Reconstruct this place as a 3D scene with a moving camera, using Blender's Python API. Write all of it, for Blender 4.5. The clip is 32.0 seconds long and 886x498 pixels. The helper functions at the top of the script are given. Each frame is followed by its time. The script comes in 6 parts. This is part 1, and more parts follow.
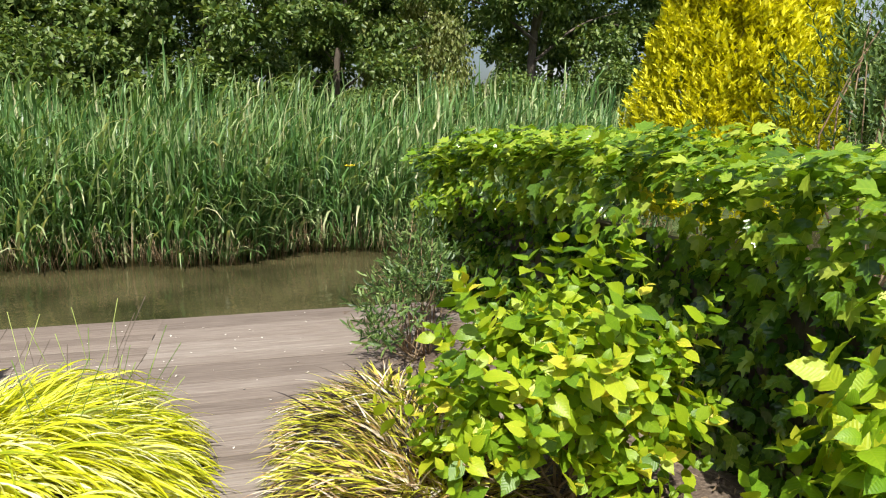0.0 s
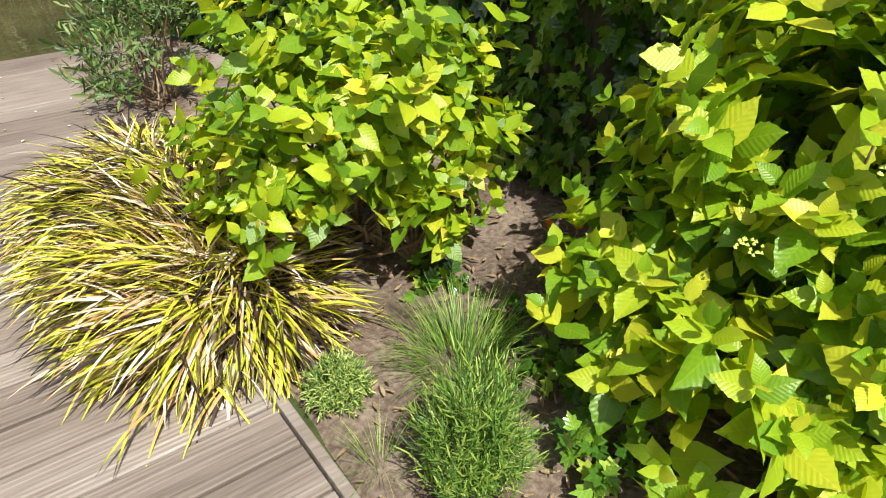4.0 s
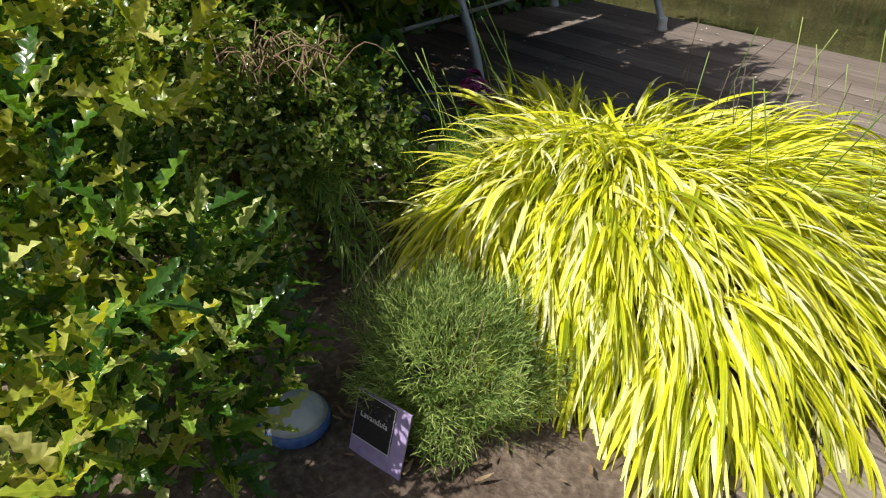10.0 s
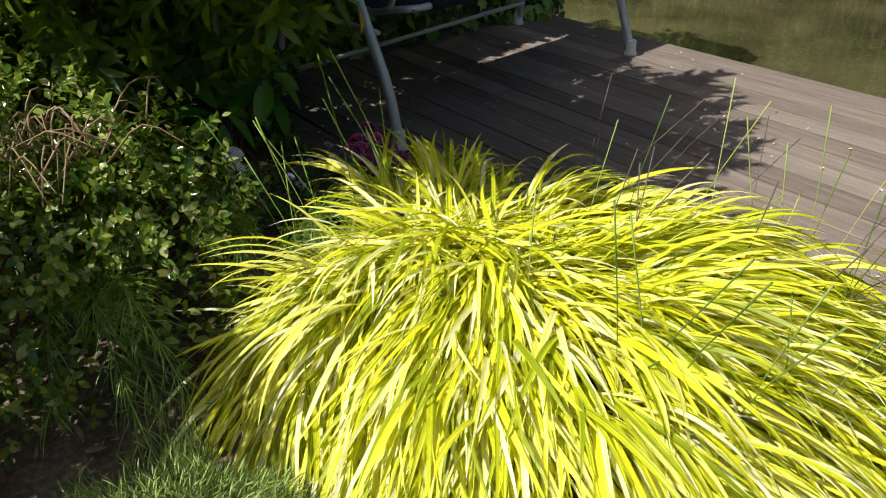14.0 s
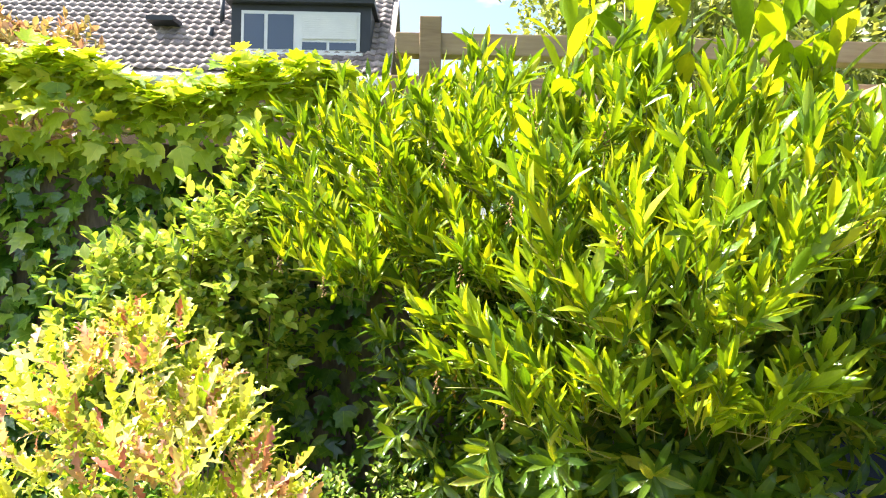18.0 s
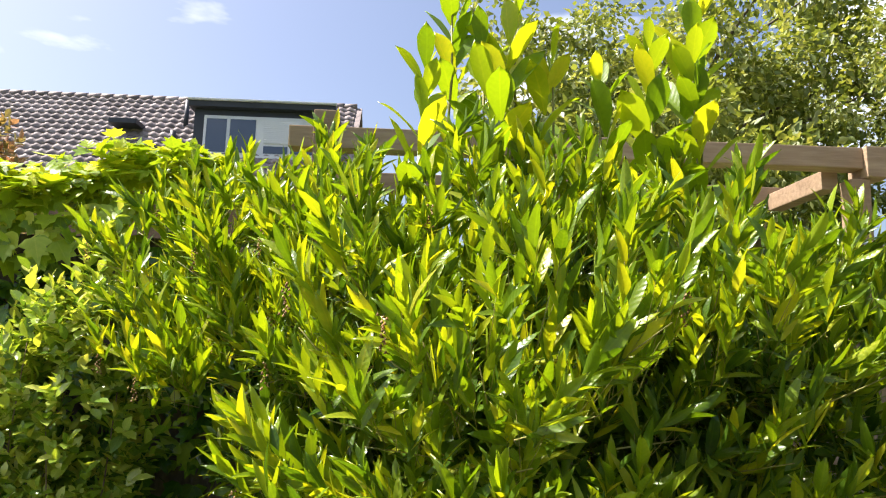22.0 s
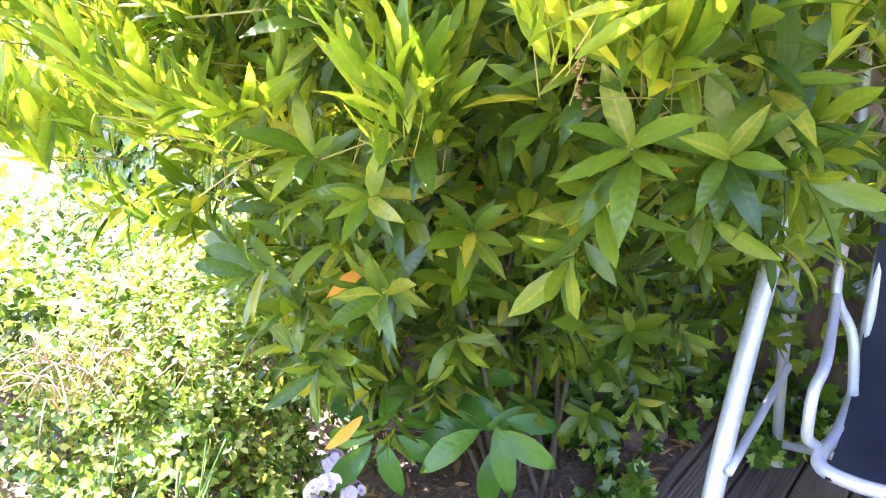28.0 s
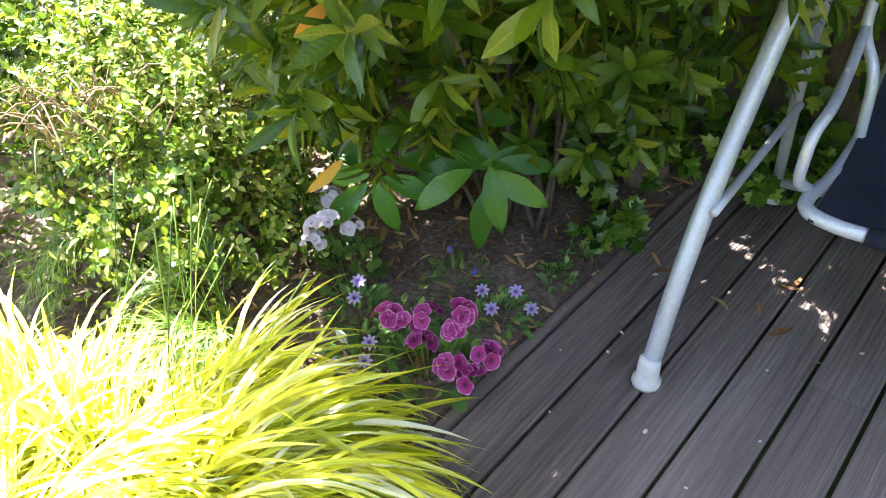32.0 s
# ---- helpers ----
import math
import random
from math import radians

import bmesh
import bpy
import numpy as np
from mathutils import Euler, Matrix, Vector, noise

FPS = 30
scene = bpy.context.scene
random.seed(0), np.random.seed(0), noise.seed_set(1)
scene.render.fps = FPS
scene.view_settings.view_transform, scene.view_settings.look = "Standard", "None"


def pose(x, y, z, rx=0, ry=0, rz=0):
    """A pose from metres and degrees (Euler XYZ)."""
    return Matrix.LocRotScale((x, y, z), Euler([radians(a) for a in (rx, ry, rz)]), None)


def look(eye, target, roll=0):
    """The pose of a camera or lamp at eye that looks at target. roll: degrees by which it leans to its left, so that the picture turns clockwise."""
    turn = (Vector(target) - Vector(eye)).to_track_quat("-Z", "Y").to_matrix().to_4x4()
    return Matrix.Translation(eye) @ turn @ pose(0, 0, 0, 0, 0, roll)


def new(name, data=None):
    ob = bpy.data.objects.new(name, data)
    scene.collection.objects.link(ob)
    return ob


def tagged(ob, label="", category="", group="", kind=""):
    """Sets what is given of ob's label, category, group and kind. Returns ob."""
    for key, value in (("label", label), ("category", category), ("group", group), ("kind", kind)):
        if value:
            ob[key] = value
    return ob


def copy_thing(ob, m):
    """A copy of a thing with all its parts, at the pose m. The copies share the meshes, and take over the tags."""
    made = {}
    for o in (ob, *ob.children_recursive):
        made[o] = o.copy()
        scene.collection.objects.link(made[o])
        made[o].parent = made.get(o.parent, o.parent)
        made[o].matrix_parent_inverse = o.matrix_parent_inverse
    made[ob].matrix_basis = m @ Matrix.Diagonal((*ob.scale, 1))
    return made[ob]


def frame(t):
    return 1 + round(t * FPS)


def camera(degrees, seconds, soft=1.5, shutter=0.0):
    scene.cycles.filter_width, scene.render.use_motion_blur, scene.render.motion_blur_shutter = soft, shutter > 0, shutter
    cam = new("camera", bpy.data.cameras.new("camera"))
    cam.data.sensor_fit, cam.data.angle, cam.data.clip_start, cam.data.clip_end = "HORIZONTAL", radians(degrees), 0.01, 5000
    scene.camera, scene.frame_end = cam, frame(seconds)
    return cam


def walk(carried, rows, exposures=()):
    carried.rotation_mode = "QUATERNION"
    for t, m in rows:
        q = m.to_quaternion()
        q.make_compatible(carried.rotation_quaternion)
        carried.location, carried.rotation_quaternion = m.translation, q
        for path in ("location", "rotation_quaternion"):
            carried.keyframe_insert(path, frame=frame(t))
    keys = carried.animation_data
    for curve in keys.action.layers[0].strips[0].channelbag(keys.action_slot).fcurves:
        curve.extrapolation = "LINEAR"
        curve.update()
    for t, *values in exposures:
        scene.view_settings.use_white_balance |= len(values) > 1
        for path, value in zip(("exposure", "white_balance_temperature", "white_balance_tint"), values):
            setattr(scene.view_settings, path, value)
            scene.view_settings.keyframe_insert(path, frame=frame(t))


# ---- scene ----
cam = camera(65.5, 32.0, soft=1.1)
PATH = [
    (0, (-0.000, 0.055, 1.326), (0.491, 1.960, 0.964), -0.05),
    (0.5, (-0.015, 0.083, 1.300), (0.748, 1.866, 0.811), 0.23),
    (1, (-0.013, 0.102, 1.248), (0.879, 1.737, 0.519), 0.13),
    (1.5, (-0.011, 0.116, 1.235), (0.946, 1.608, 0.308), -0.15),
    (2, (-0.015, 0.128, 1.228), (0.977, 1.533, 0.206), -0.32),
    (2.5, (-0.004, 0.162, 1.221), (0.998, 1.523, 0.153), -0.33),
    (4.5, (0.043, 0.484, 1.229), (1.018, 1.846, 0.136), 0.02),
    (5, (0.089, 0.606, 1.235), (0.972, 2.030, 0.142), -0.05),
    (5.5, (0.049, 0.706, 1.253), (0.759, 2.227, 0.165), -0.21),
    (6, (-0.043, 0.829, 1.291), (0.470, 2.424, 0.199), -0.59),
    (6.5, (-0.109, 0.893, 1.290), (0.131, 2.553, 0.201), -0.57),
    (7, (-0.109, 0.988, 1.247), (-0.351, 2.663, 0.180), -0.66),
    (7.5, (-0.124, 0.978, 1.206), (-0.795, 2.549, 0.166), 0.16),
    (8, (-0.119, 0.949, 1.150), (-1.142, 2.331, 0.129), -0.28),
    (8.5, (-0.119, 0.941, 1.134), (-1.301, 2.196, 0.120), -0.03),
    (9, (-0.103, 0.912, 1.112), (-1.360, 2.097, 0.106), -0.09),
    (9.5, (-0.092, 0.904, 1.091), (-1.395, 2.033, 0.077), -0.44),
    (10, (-0.101, 0.911, 1.079), (-1.406, 1.997, 0.023), -0.21),
    (10.5, (-0.126, 0.938, 1.113), (-1.440, 1.982, 0.025), 0.42),
    (11, (-0.178, 1.018, 1.163), (-1.527, 2.009, 0.068), 0.89),
    (11.5, (-0.248, 1.150, 1.201), (-1.609, 2.126, 0.108), 0.55),
    (12, (-0.255, 1.296, 1.181), (-1.633, 2.269, 0.106), -0.29),
    (12.5, (-0.247, 1.445, 1.142), (-1.631, 2.417, 0.074), -0.60),
    (13, (-0.217, 1.497, 1.102), (-1.594, 2.487, 0.041), -0.68),
    (13.5, (-0.186, 1.522, 1.072), (-1.523, 2.554, 0.001), -1.07),
    (15.5, (-0.347, 1.680, 1.365), (-1.763, 2.733, 0.424), -0.78),
    (16, (-0.336, 1.643, 1.395), (-2.047, 2.404, 0.694), -0.44),
    (16.5, (-0.278, 1.606, 1.411), (-2.161, 2.090, 0.938), 0.11),
    (17, (-0.234, 1.624, 1.474), (-2.197, 1.846, 1.160), -0.13),
    (17.5, (-0.175, 1.609, 1.487), (-2.167, 1.704, 1.345), 0.52),
    (18, (-0.151, 1.604, 1.505), (-2.151, 1.623, 1.511), 1.03),
    (18.5, (-0.129, 1.626, 1.522), (-2.125, 1.590, 1.645), 1.17),
    (19, (-0.120, 1.648, 1.520), (-2.106, 1.590, 1.748), 1.17),
    (19.5, (-0.101, 1.681, 1.528), (-2.083, 1.618, 1.785), 1.11),
    (20, (-0.087, 1.713, 1.523), (-2.067, 1.647, 1.794), 0.95),
    (20.5, (-0.097, 1.720, 1.520), (-2.076, 1.660, 1.805), 0.91),
    (21, (-0.154, 1.747, 1.511), (-2.131, 1.703, 1.804), 0.90),
    (21.5, (-0.261, 1.834, 1.513), (-2.239, 1.825, 1.816), 1.00),
    (22, (-0.335, 1.987, 1.495), (-2.308, 2.084, 1.805), 1.40),
    (22.5, (-0.371, 2.149, 1.474), (-2.332, 2.361, 1.804), 1.70),
    (23, (-0.445, 2.331, 1.459), (-2.395, 2.630, 1.790), 1.90),
    (23.5, (-0.476, 2.495, 1.449), (-2.408, 2.897, 1.775), 1.50),
    (24, (-0.446, 2.676, 1.441), (-2.379, 3.087, 1.744), 0.80),
    (24.5, (-0.531, 2.819, 1.430), (-2.463, 3.242, 1.729), 0.60),
    (26.5, (-0.691, 3.157, 1.292), (-2.685, 3.004, 1.296), 1.27),
    (27, (-0.905, 3.214, 1.355), (-2.859, 2.813, 1.205), -0.04),
    (27.5, (-1.054, 3.327, 1.321), (-2.790, 2.392, 0.987), -2.0),
    (28, (-1.164, 3.352, 1.284), (-2.600, 2.091, 0.695), -2.65),
    (28.5, (-1.176, 3.260, 1.247), (-2.516, 2.000, 0.463), -3.47),
    (29, (-1.174, 3.243, 1.227), (-2.417, 2.024, 0.242), -3.90),
    (29.5, (-1.177, 3.242, 1.215), (-2.349, 2.062, 0.105), -4.19),
    (30, (-1.180, 3.242, 1.212), (-2.307, 2.097, 0.021), -4.28),
    (30.5, (-1.181, 3.241, 1.207), (-2.286, 2.121, -0.027), -4.19),
    (31, (-1.184, 3.245, 1.203), (-2.277, 2.138, -0.054), -4.21),
    (31.5, (-1.204, 3.266, 1.228), (-2.290, 2.163, -0.039), -4.26),
    (32, (-1.246, 3.377, 1.279), (-2.343, 2.278, 0.019), -4.39),
]
EXPOSURES = [(0, 0.5, 6500, 10), (2, 0.45, 6500, 10), (4.5, 0.6, 6500, 10), (5, 0.6, 6500, 10), (6, 0.05, 6500, 10), (6.5, -0.2, 6500, 10), (7.5, -0.65, 6500, 10), (8, -0.65, 6500, 10), (8.5, -0.5, 6500, 10), (9, -0.25, 6500, 10), (10, 0.05, 6500, 10), (13.5, 0.08, 6500, 10), (15.5, 1.1, 6500, 10), (15.7, 1.5, 6500, 10), (16, 2.6, 6500, 10), (17, 2.6, 6500, 10), (18, 2.05, 6500, 10), (19, 1.4, 6500, 10), (21, 1.1, 6500, 10), (22, 1.25, 6500, 16), (23, 1.45, 6500, 22), (24.5, 1.9, 6500, 22), (26.5, 3.2, 5700, 28), (27.5, 3.8, 5600, 36), (28, 4.3, 5700, 40), (28.5, 3.95, 6000, 24), (29, 3.75, 6000, 22), (30, 3.2, 6100, 20), (32, 3.2, 6200, 20)]
walk(cam, [(t, look(eye, target, roll)) for t, eye, target, roll in PATH], EXPOSURES)

# ---- light ----
SUN_YAW, SUN_HEIGHT = 167.0, 56.0
sun_way = Vector((-math.sin(radians(SUN_YAW)) * math.cos(radians(SUN_HEIGHT)), math.cos(radians(SUN_YAW)) * math.cos(radians(SUN_HEIGHT)), math.sin(radians(SUN_HEIGHT))))
world = bpy.data.worlds.new("world")
scene.world = world
world.use_nodes = True
wn, wl = world.node_tree.nodes, world.node_tree.links
sky = wn.new("ShaderNodeTexSky")
sky.sky_type, sky.sun_disc = "NISHITA", False
sky.sun_elevation = radians(SUN_HEIGHT)
sky.sun_rotation = math.atan2(sun_way.x, sun_way.y)
sky.air_density, sky.dust_density, sky.ozone_density = 1.0, 3.5, 1.3
coords = wn.new("ShaderNodeTexCoord")
cloud_map = wn.new("ShaderNodeMapping")
cloud_map.inputs["Scale"].default_value = (1.2, 1.2, 4.0)
cloud_noise = wn.new("ShaderNodeTexNoise")
cloud_noise.inputs["Scale"].default_value = 2.6
cloud_noise.inputs["Detail"].default_value = 7.0
cloud_ramp = wn.new("ShaderNodeValToRGB")
cloud_ramp.color_ramp.elements[0].position, cloud_ramp.color_ramp.elements[1].position = 0.56, 0.78
cloud_mix = wn.new("ShaderNodeMixRGB")
cloud_mix.inputs[2].default_value = (10.0, 10.2, 10.6, 1)
wl.new(coords.outputs["Generated"], cloud_map.inputs["Vector"])
wl.new(cloud_map.outputs[0], cloud_noise.inputs["Vector"])
wl.new(cloud_noise.outputs[0], cloud_ramp.inputs[0])
wl.new(cloud_ramp.outputs[0], cloud_mix.inputs[0])
wl.new(sky.outputs[0], cloud_mix.inputs[1])
wl.new(cloud_mix.outputs[0], wn["Background"].inputs["Color"])
wn["Background"].inputs["Strength"].default_value = 0.09
sun = new("sun", bpy.data.lights.new("sun", "SUN"))
sun.data.energy, sun.data.angle, sun.data.color = 5.0, radians(0.53), (1.0, 0.96, 0.88)
sun.matrix_world = look(sun_way * 60, (0, 0, 0))


# ---- materials ----
def nodes_of(name):
    m = bpy.data.materials.new(name)
    m.use_nodes = True
    return m, m.node_tree.nodes, m.node_tree.links, m.node_tree.nodes["Principled BSDF"]


def ramp_node(nodes, stops):
    r = nodes.new("ShaderNodeValToRGB")
    els = r.color_ramp.elements
    while len(els) < len(stops):
        els.new(0.5)
    for el, (p, c) in zip(els, stops):
        el.position, el.color = p, (*c, 1)
    return r


def random_node(nodes, links):
    """A number from 0 to 1 that differs from piece to piece and from island to island."""
    info, geo = nodes.new("ShaderNodeObjectInfo"), nodes.new("ShaderNodeNewGeometry")
    add, frac = nodes.new("ShaderNodeMath"), nodes.new("ShaderNodeMath")
    frac.operation = "FRACT"
    links.new(info.outputs["Random"], add.inputs[0])
    links.new(geo.outputs["Random Per Island"], add.inputs[1])
    links.new(add.outputs[0], frac.inputs[0])
    return frac.outputs[0]


def surface(name, stops, scale=8.0, rough=0.7, bump=0.2, fine=60.0, metal=0.0, stretch=(1, 1, 1), spec=0.5, vary=0.0):
    """A solid surface: colour from coarse and fine noise, relief from the fine one; vary: share of piece-to-piece change."""
    m, n, l, b = nodes_of(name)
    tc, mp = n.new("ShaderNodeTexCoord"), n.new("ShaderNodeMapping")
    mp.inputs["Scale"].default_value = stretch
    geo = n.new("ShaderNodeNewGeometry")
    l.new(geo.outputs["Position"], mp.inputs["Vector"])
    big, small = n.new("ShaderNodeTexNoise"), n.new("ShaderNodeTexNoise")
    big.inputs["Scale"].default_value, big.inputs["Detail"].default_value = scale, 6
    small.inputs["Scale"].default_value, small.inputs["Detail"].default_value = fine, 8
    l.new(mp.outputs[0], big.inputs["Vector"]), l.new(mp.outputs[0], small.inputs["Vector"])
    mix = n.new("ShaderNodeMath")
    mix.operation = "MULTIPLY_ADD"
    mix.inputs[1].default_value = 0.45
    half = n.new("ShaderNodeMath")
    half.operation = "MULTIPLY"
    half.inputs[1].default_value = 0.55
    l.new(small.outputs[0], mix.inputs[0]), l.new(big.outputs[0], half.inputs[0]), l.new(half.outputs[0], mix.inputs[2])
    out = mix.outputs[0]
    if vary:
        rnd, va = random_node(n, l), n.new("ShaderNodeMath")
        va.operation = "MULTIPLY_ADD"
        va.inputs[1].default_value = vary
        sub = n.new("ShaderNodeMath")
        sub.operation = "SUBTRACT"
        sub.inputs[1].default_value = vary / 2
        l.new(rnd, va.inputs[0]), l.new(out, va.inputs[2]), l.new(va.outputs[0], sub.inputs[0])
        out = sub.outputs[0]
    r = ramp_node(n, stops)
    l.new(out, r.inputs[0]), l.new(r.outputs[0], b.inputs["Base Color"])
    b.inputs["Roughness"].default_value, b.inputs["Metallic"].default_value = rough, metal
    b.inputs["Specular IOR Level"].default_value = spec
    bm_ = n.new("ShaderNodeBump")
    bm_.inputs["Strength"].default_value, bm_.inputs["Distance"].default_value = bump, 0.01
    l.new(small.outputs[0], bm_.inputs["Height"]), l.new(bm_.outputs[0], b.inputs["Normal"])
    return m


def leafy(name, stops, rough=0.4, through_light=0.35, glow=(1.25, 1.15, 0.5), spec=0.5, grain=90.0, veins=0.0, stripes=0.0, relief=1.0, margin=0.0, tips=0.0):
    """Leaves and blades: colour differs from piece to piece, light shines through them.
    veins: side veins to a leaf's length; stripes: how far a blade is striped along its length;
    margin: how much paler a leaf is along its edge; tips: how far blades wither towards their ends."""
    m, n, l, b = nodes_of(name)

    def calc(op, x, y=0.0, z=0.0):
        c = n.new("ShaderNodeMath")
        c.operation = op
        for k, v in enumerate((x, y, z)):
            if isinstance(v, (int, float)):
                c.inputs[k].default_value = v
            else:
                l.new(v, c.inputs[k])
        return c.outputs[0]

    rnd = random_node(n, l)
    geo, noise_ = n.new("ShaderNodeNewGeometry"), n.new("ShaderNodeTexNoise")
    noise_.inputs["Scale"].default_value, noise_.inputs["Detail"].default_value = grain, 4
    l.new(geo.outputs["Position"], noise_.inputs["Vector"])
    tone = calc("SUBTRACT", calc("MULTIPLY_ADD", noise_.outputs[0], 0.22, rnd), 0.11)
    height = noise_.outputs[0]
    if veins or stripes:
        at, sp = n.new("ShaderNodeAttribute"), n.new("ShaderNodeSeparateXYZ")
        at.attribute_name = "leaf_uv"
        l.new(at.outputs["Vector"], sp.inputs[0])
        across = calc("ABSOLUTE", sp.outputs["X"])
        if veins:
            wave = calc("PINGPONG", calc("MULTIPLY", calc("SUBTRACT", sp.outputs["Y"], calc("MULTIPLY", across, 0.9)), veins), 0.5)
            rib = calc("LESS_THAN", across, 0.014)
            tone = calc("ADD", calc("MULTIPLY_ADD", wave, 0.24 * relief, calc("SUBTRACT", tone, 0.06 * relief)), calc("MULTIPLY", rib, 0.3 * relief))
            height = calc("ADD", calc("MULTIPLY", height, 0.4), calc("MULTIPLY", wave, 2.2 * relief))
            if margin:
                tone = calc("ADD", tone, calc("MULTIPLY", calc("GREATER_THAN", across, 0.085), margin))
        else:
            cb, st = n.new("ShaderNodeCombineXYZ"), n.new("ShaderNodeTexNoise")
            l.new(calc("MULTIPLY", sp.outputs["X"], 110.0), cb.inputs[0])
            l.new(calc("MULTIPLY", sp.outputs["Y"], 0.7), cb.inputs[1])
            l.new(calc("MULTIPLY", rnd, 37.0), cb.inputs[2])
            st.inputs["Scale"].default_value, st.inputs["Detail"].default_value = 1.0, 2
            l.new(cb.outputs[0], st.inputs["Vector"])
            tone = calc("ADD", tone, calc("MULTIPLY", calc("SUBTRACT", st.outputs[0], 0.5), stripes))
            height = st.outputs[0]
            if tips:
                wither = calc("MULTIPLY", calc("MAXIMUM", calc("SUBTRACT", sp.outputs["Y"], 0.5), 0.0), 3.0 * tips)
                tone = calc("SUBTRACT", tone, calc("MULTIPLY", wither, calc("FRACT", calc("MULTIPLY", rnd, 7.3))))
    r = ramp_node(n, stops)
    l.new(tone, r.inputs[0])
    l.new(r.outputs[0], b.inputs["Base Color"])
    b.inputs["Roughness"].default_value, b.inputs["Specular IOR Level"].default_value = rough, spec
    bump = n.new("ShaderNodeBump")
    bump.inputs["Strength"].default_value, bump.inputs["Distance"].default_value = 0.35, 0.003
    l.new(height, bump.inputs["Height"]), l.new(bump.outputs[0], b.inputs["Normal"])
    tr, gl, mix = n.new("ShaderNodeBsdfTranslucent"), n.new("ShaderNodeMixRGB"), n.new("ShaderNodeMixShader")
    gl.blend_type = "MULTIPLY"
    gl.inputs[0].default_value = 1.0
    gl.inputs[2].default_value = (*glow, 1)
    l.new(r.outputs[0], gl.inputs[1]), l.new(gl.outputs[0], tr.inputs["Color"])
    mix.inputs[0].default_value = through_light
    l.new(b.outputs[0], mix.inputs[1]), l.new(tr.outputs[0], mix.inputs[2])
    l.new(mix.outputs[0], n["Material Output"].inputs["Surface"])
    return m


M_DECK = surface("weathered_decking", [(0.28, (0.1, 0.08, 0.067)), (0.5, (0.2, 0.165, 0.14)), (0.64, (0.27, 0.235, 0.205)), (0.74, (0.46, 0.42, 0.37))], scale=3.0, rough=0.85, bump=0.5, fine=70, stretch=(0.06, 1, 1), vary=0.16, spec=0.2)
M_SOIL = surface("garden_soil", [(0.3, (0.05, 0.035, 0.026)), (0.5, (0.14, 0.105, 0.08)), (0.72, (0.3, 0.245, 0.19))], scale=5.0, rough=0.95, bump=0.9, fine=55, spec=0.15)
M_GROUND = surface("meadow_ground", [(0.3, (0.03, 0.045, 0.015)), (0.55, (0.07, 0.09, 0.03)), (0.75, (0.12, 0.12, 0.05))], scale=1.2, rough=0.95, bump=0.6, fine=20, spec=0.1)
M_BARK = surface("bark", [(0.3, (0.05, 0.04, 0.03)), (0.55, (0.13, 0.105, 0.08)), (0.75, (0.24, 0.2, 0.16))], scale=9, rough=0.9, bump=0.8, fine=50, stretch=(1, 1, 0.3))
M_STEM = surface("pale_woody_stem", [(0.3, (0.12, 0.075, 0.04)), (0.55, (0.27, 0.19, 0.11)), (0.75, (0.42, 0.33, 0.22))], scale=12, rough=0.8, bump=0.4, fine=80)
M_TUBE = surface("grey_painted_steel", [(0.3, (0.4, 0.43, 0.48)), (0.55, (0.55, 0.58, 0.63)), (0.8, (0.68, 0.71, 0.75))], scale=6, rough=0.36, bump=0.06, fine=120, metal=0.3)
M_SHOOT = surface("green_shoot_bark", [(0.3, (0.16, 0.16, 0.03)), (0.55, (0.28, 0.26, 0.06)), (0.8, (0.36, 0.3, 0.1))], scale=12, rough=0.6, bump=0.2, fine=80)
M_CAP = surface("white_plastic", [(0.3, (0.55, 0.55, 0.53)), (0.7, (0.78, 0.78, 0.75))], scale=8, rough=0.55, bump=0.1)
M_SLING = surface("navy_sling_cloth", [(0.3, (0.013, 0.016, 0.024)), (0.55, (0.023, 0.027, 0.038)), (0.8, (0.04, 0.045, 0.058))], scale=5, rough=0.9, bump=0.25, fine=260, spec=0.15)
M_CANVAS = surface("stained_beige_canvas", [(0.25, (0.16, 0.115, 0.072)), (0.5, (0.34, 0.255, 0.175)), (0.75, (0.45, 0.355, 0.25))], scale=2.4, rough=0.85, bump=0.2, fine=90)
M_MILDEW = surface("mildewed_canvas", [(0.3, (0.075, 0.06, 0.05)), (0.5, (0.17, 0.135, 0.105)), (0.7, (0.32, 0.26, 0.2))], scale=7, rough=0.9, bump=0.2, fine=60)
M_TIMBER = surface("weathered_pine", [(0.3, (0.2, 0.13, 0.07)), (0.55, (0.36, 0.25, 0.15)), (0.75, (0.48, 0.36, 0.23))], scale=4, rough=0.75, bump=0.3, fine=45, stretch=(1, 0.12, 1), vary=0.15)
M_TILE = surface("grey_brown_clay_tile", [(0.3, (0.16, 0.13, 0.12)), (0.55, (0.31, 0.255, 0.235)), (0.78, (0.5, 0.42, 0.39))], scale=2.5, rough=0.7, bump=0.2, fine=18, vary=0.3)
M_WHITE = surface("white_paint", [(0.3, (0.72, 0.73, 0.74)), (0.7, (0.84, 0.84, 0.84))], scale=2, rough=0.5, bump=0.05)
M_DARKTRIM = surface("anthracite_cladding", [(0.3, (0.022, 0.025, 0.032)), (0.7, (0.045, 0.05, 0.06))], scale=2, rough=0.5, bump=0.1)
M_BRICK = surface("brown_brickwork", [(0.3, (0.16, 0.09, 0.06)), (0.6, (0.3, 0.18, 0.12)), (0.8, (0.4, 0.27, 0.19))], scale=3, rough=0.85, bump=0.4, fine=22)
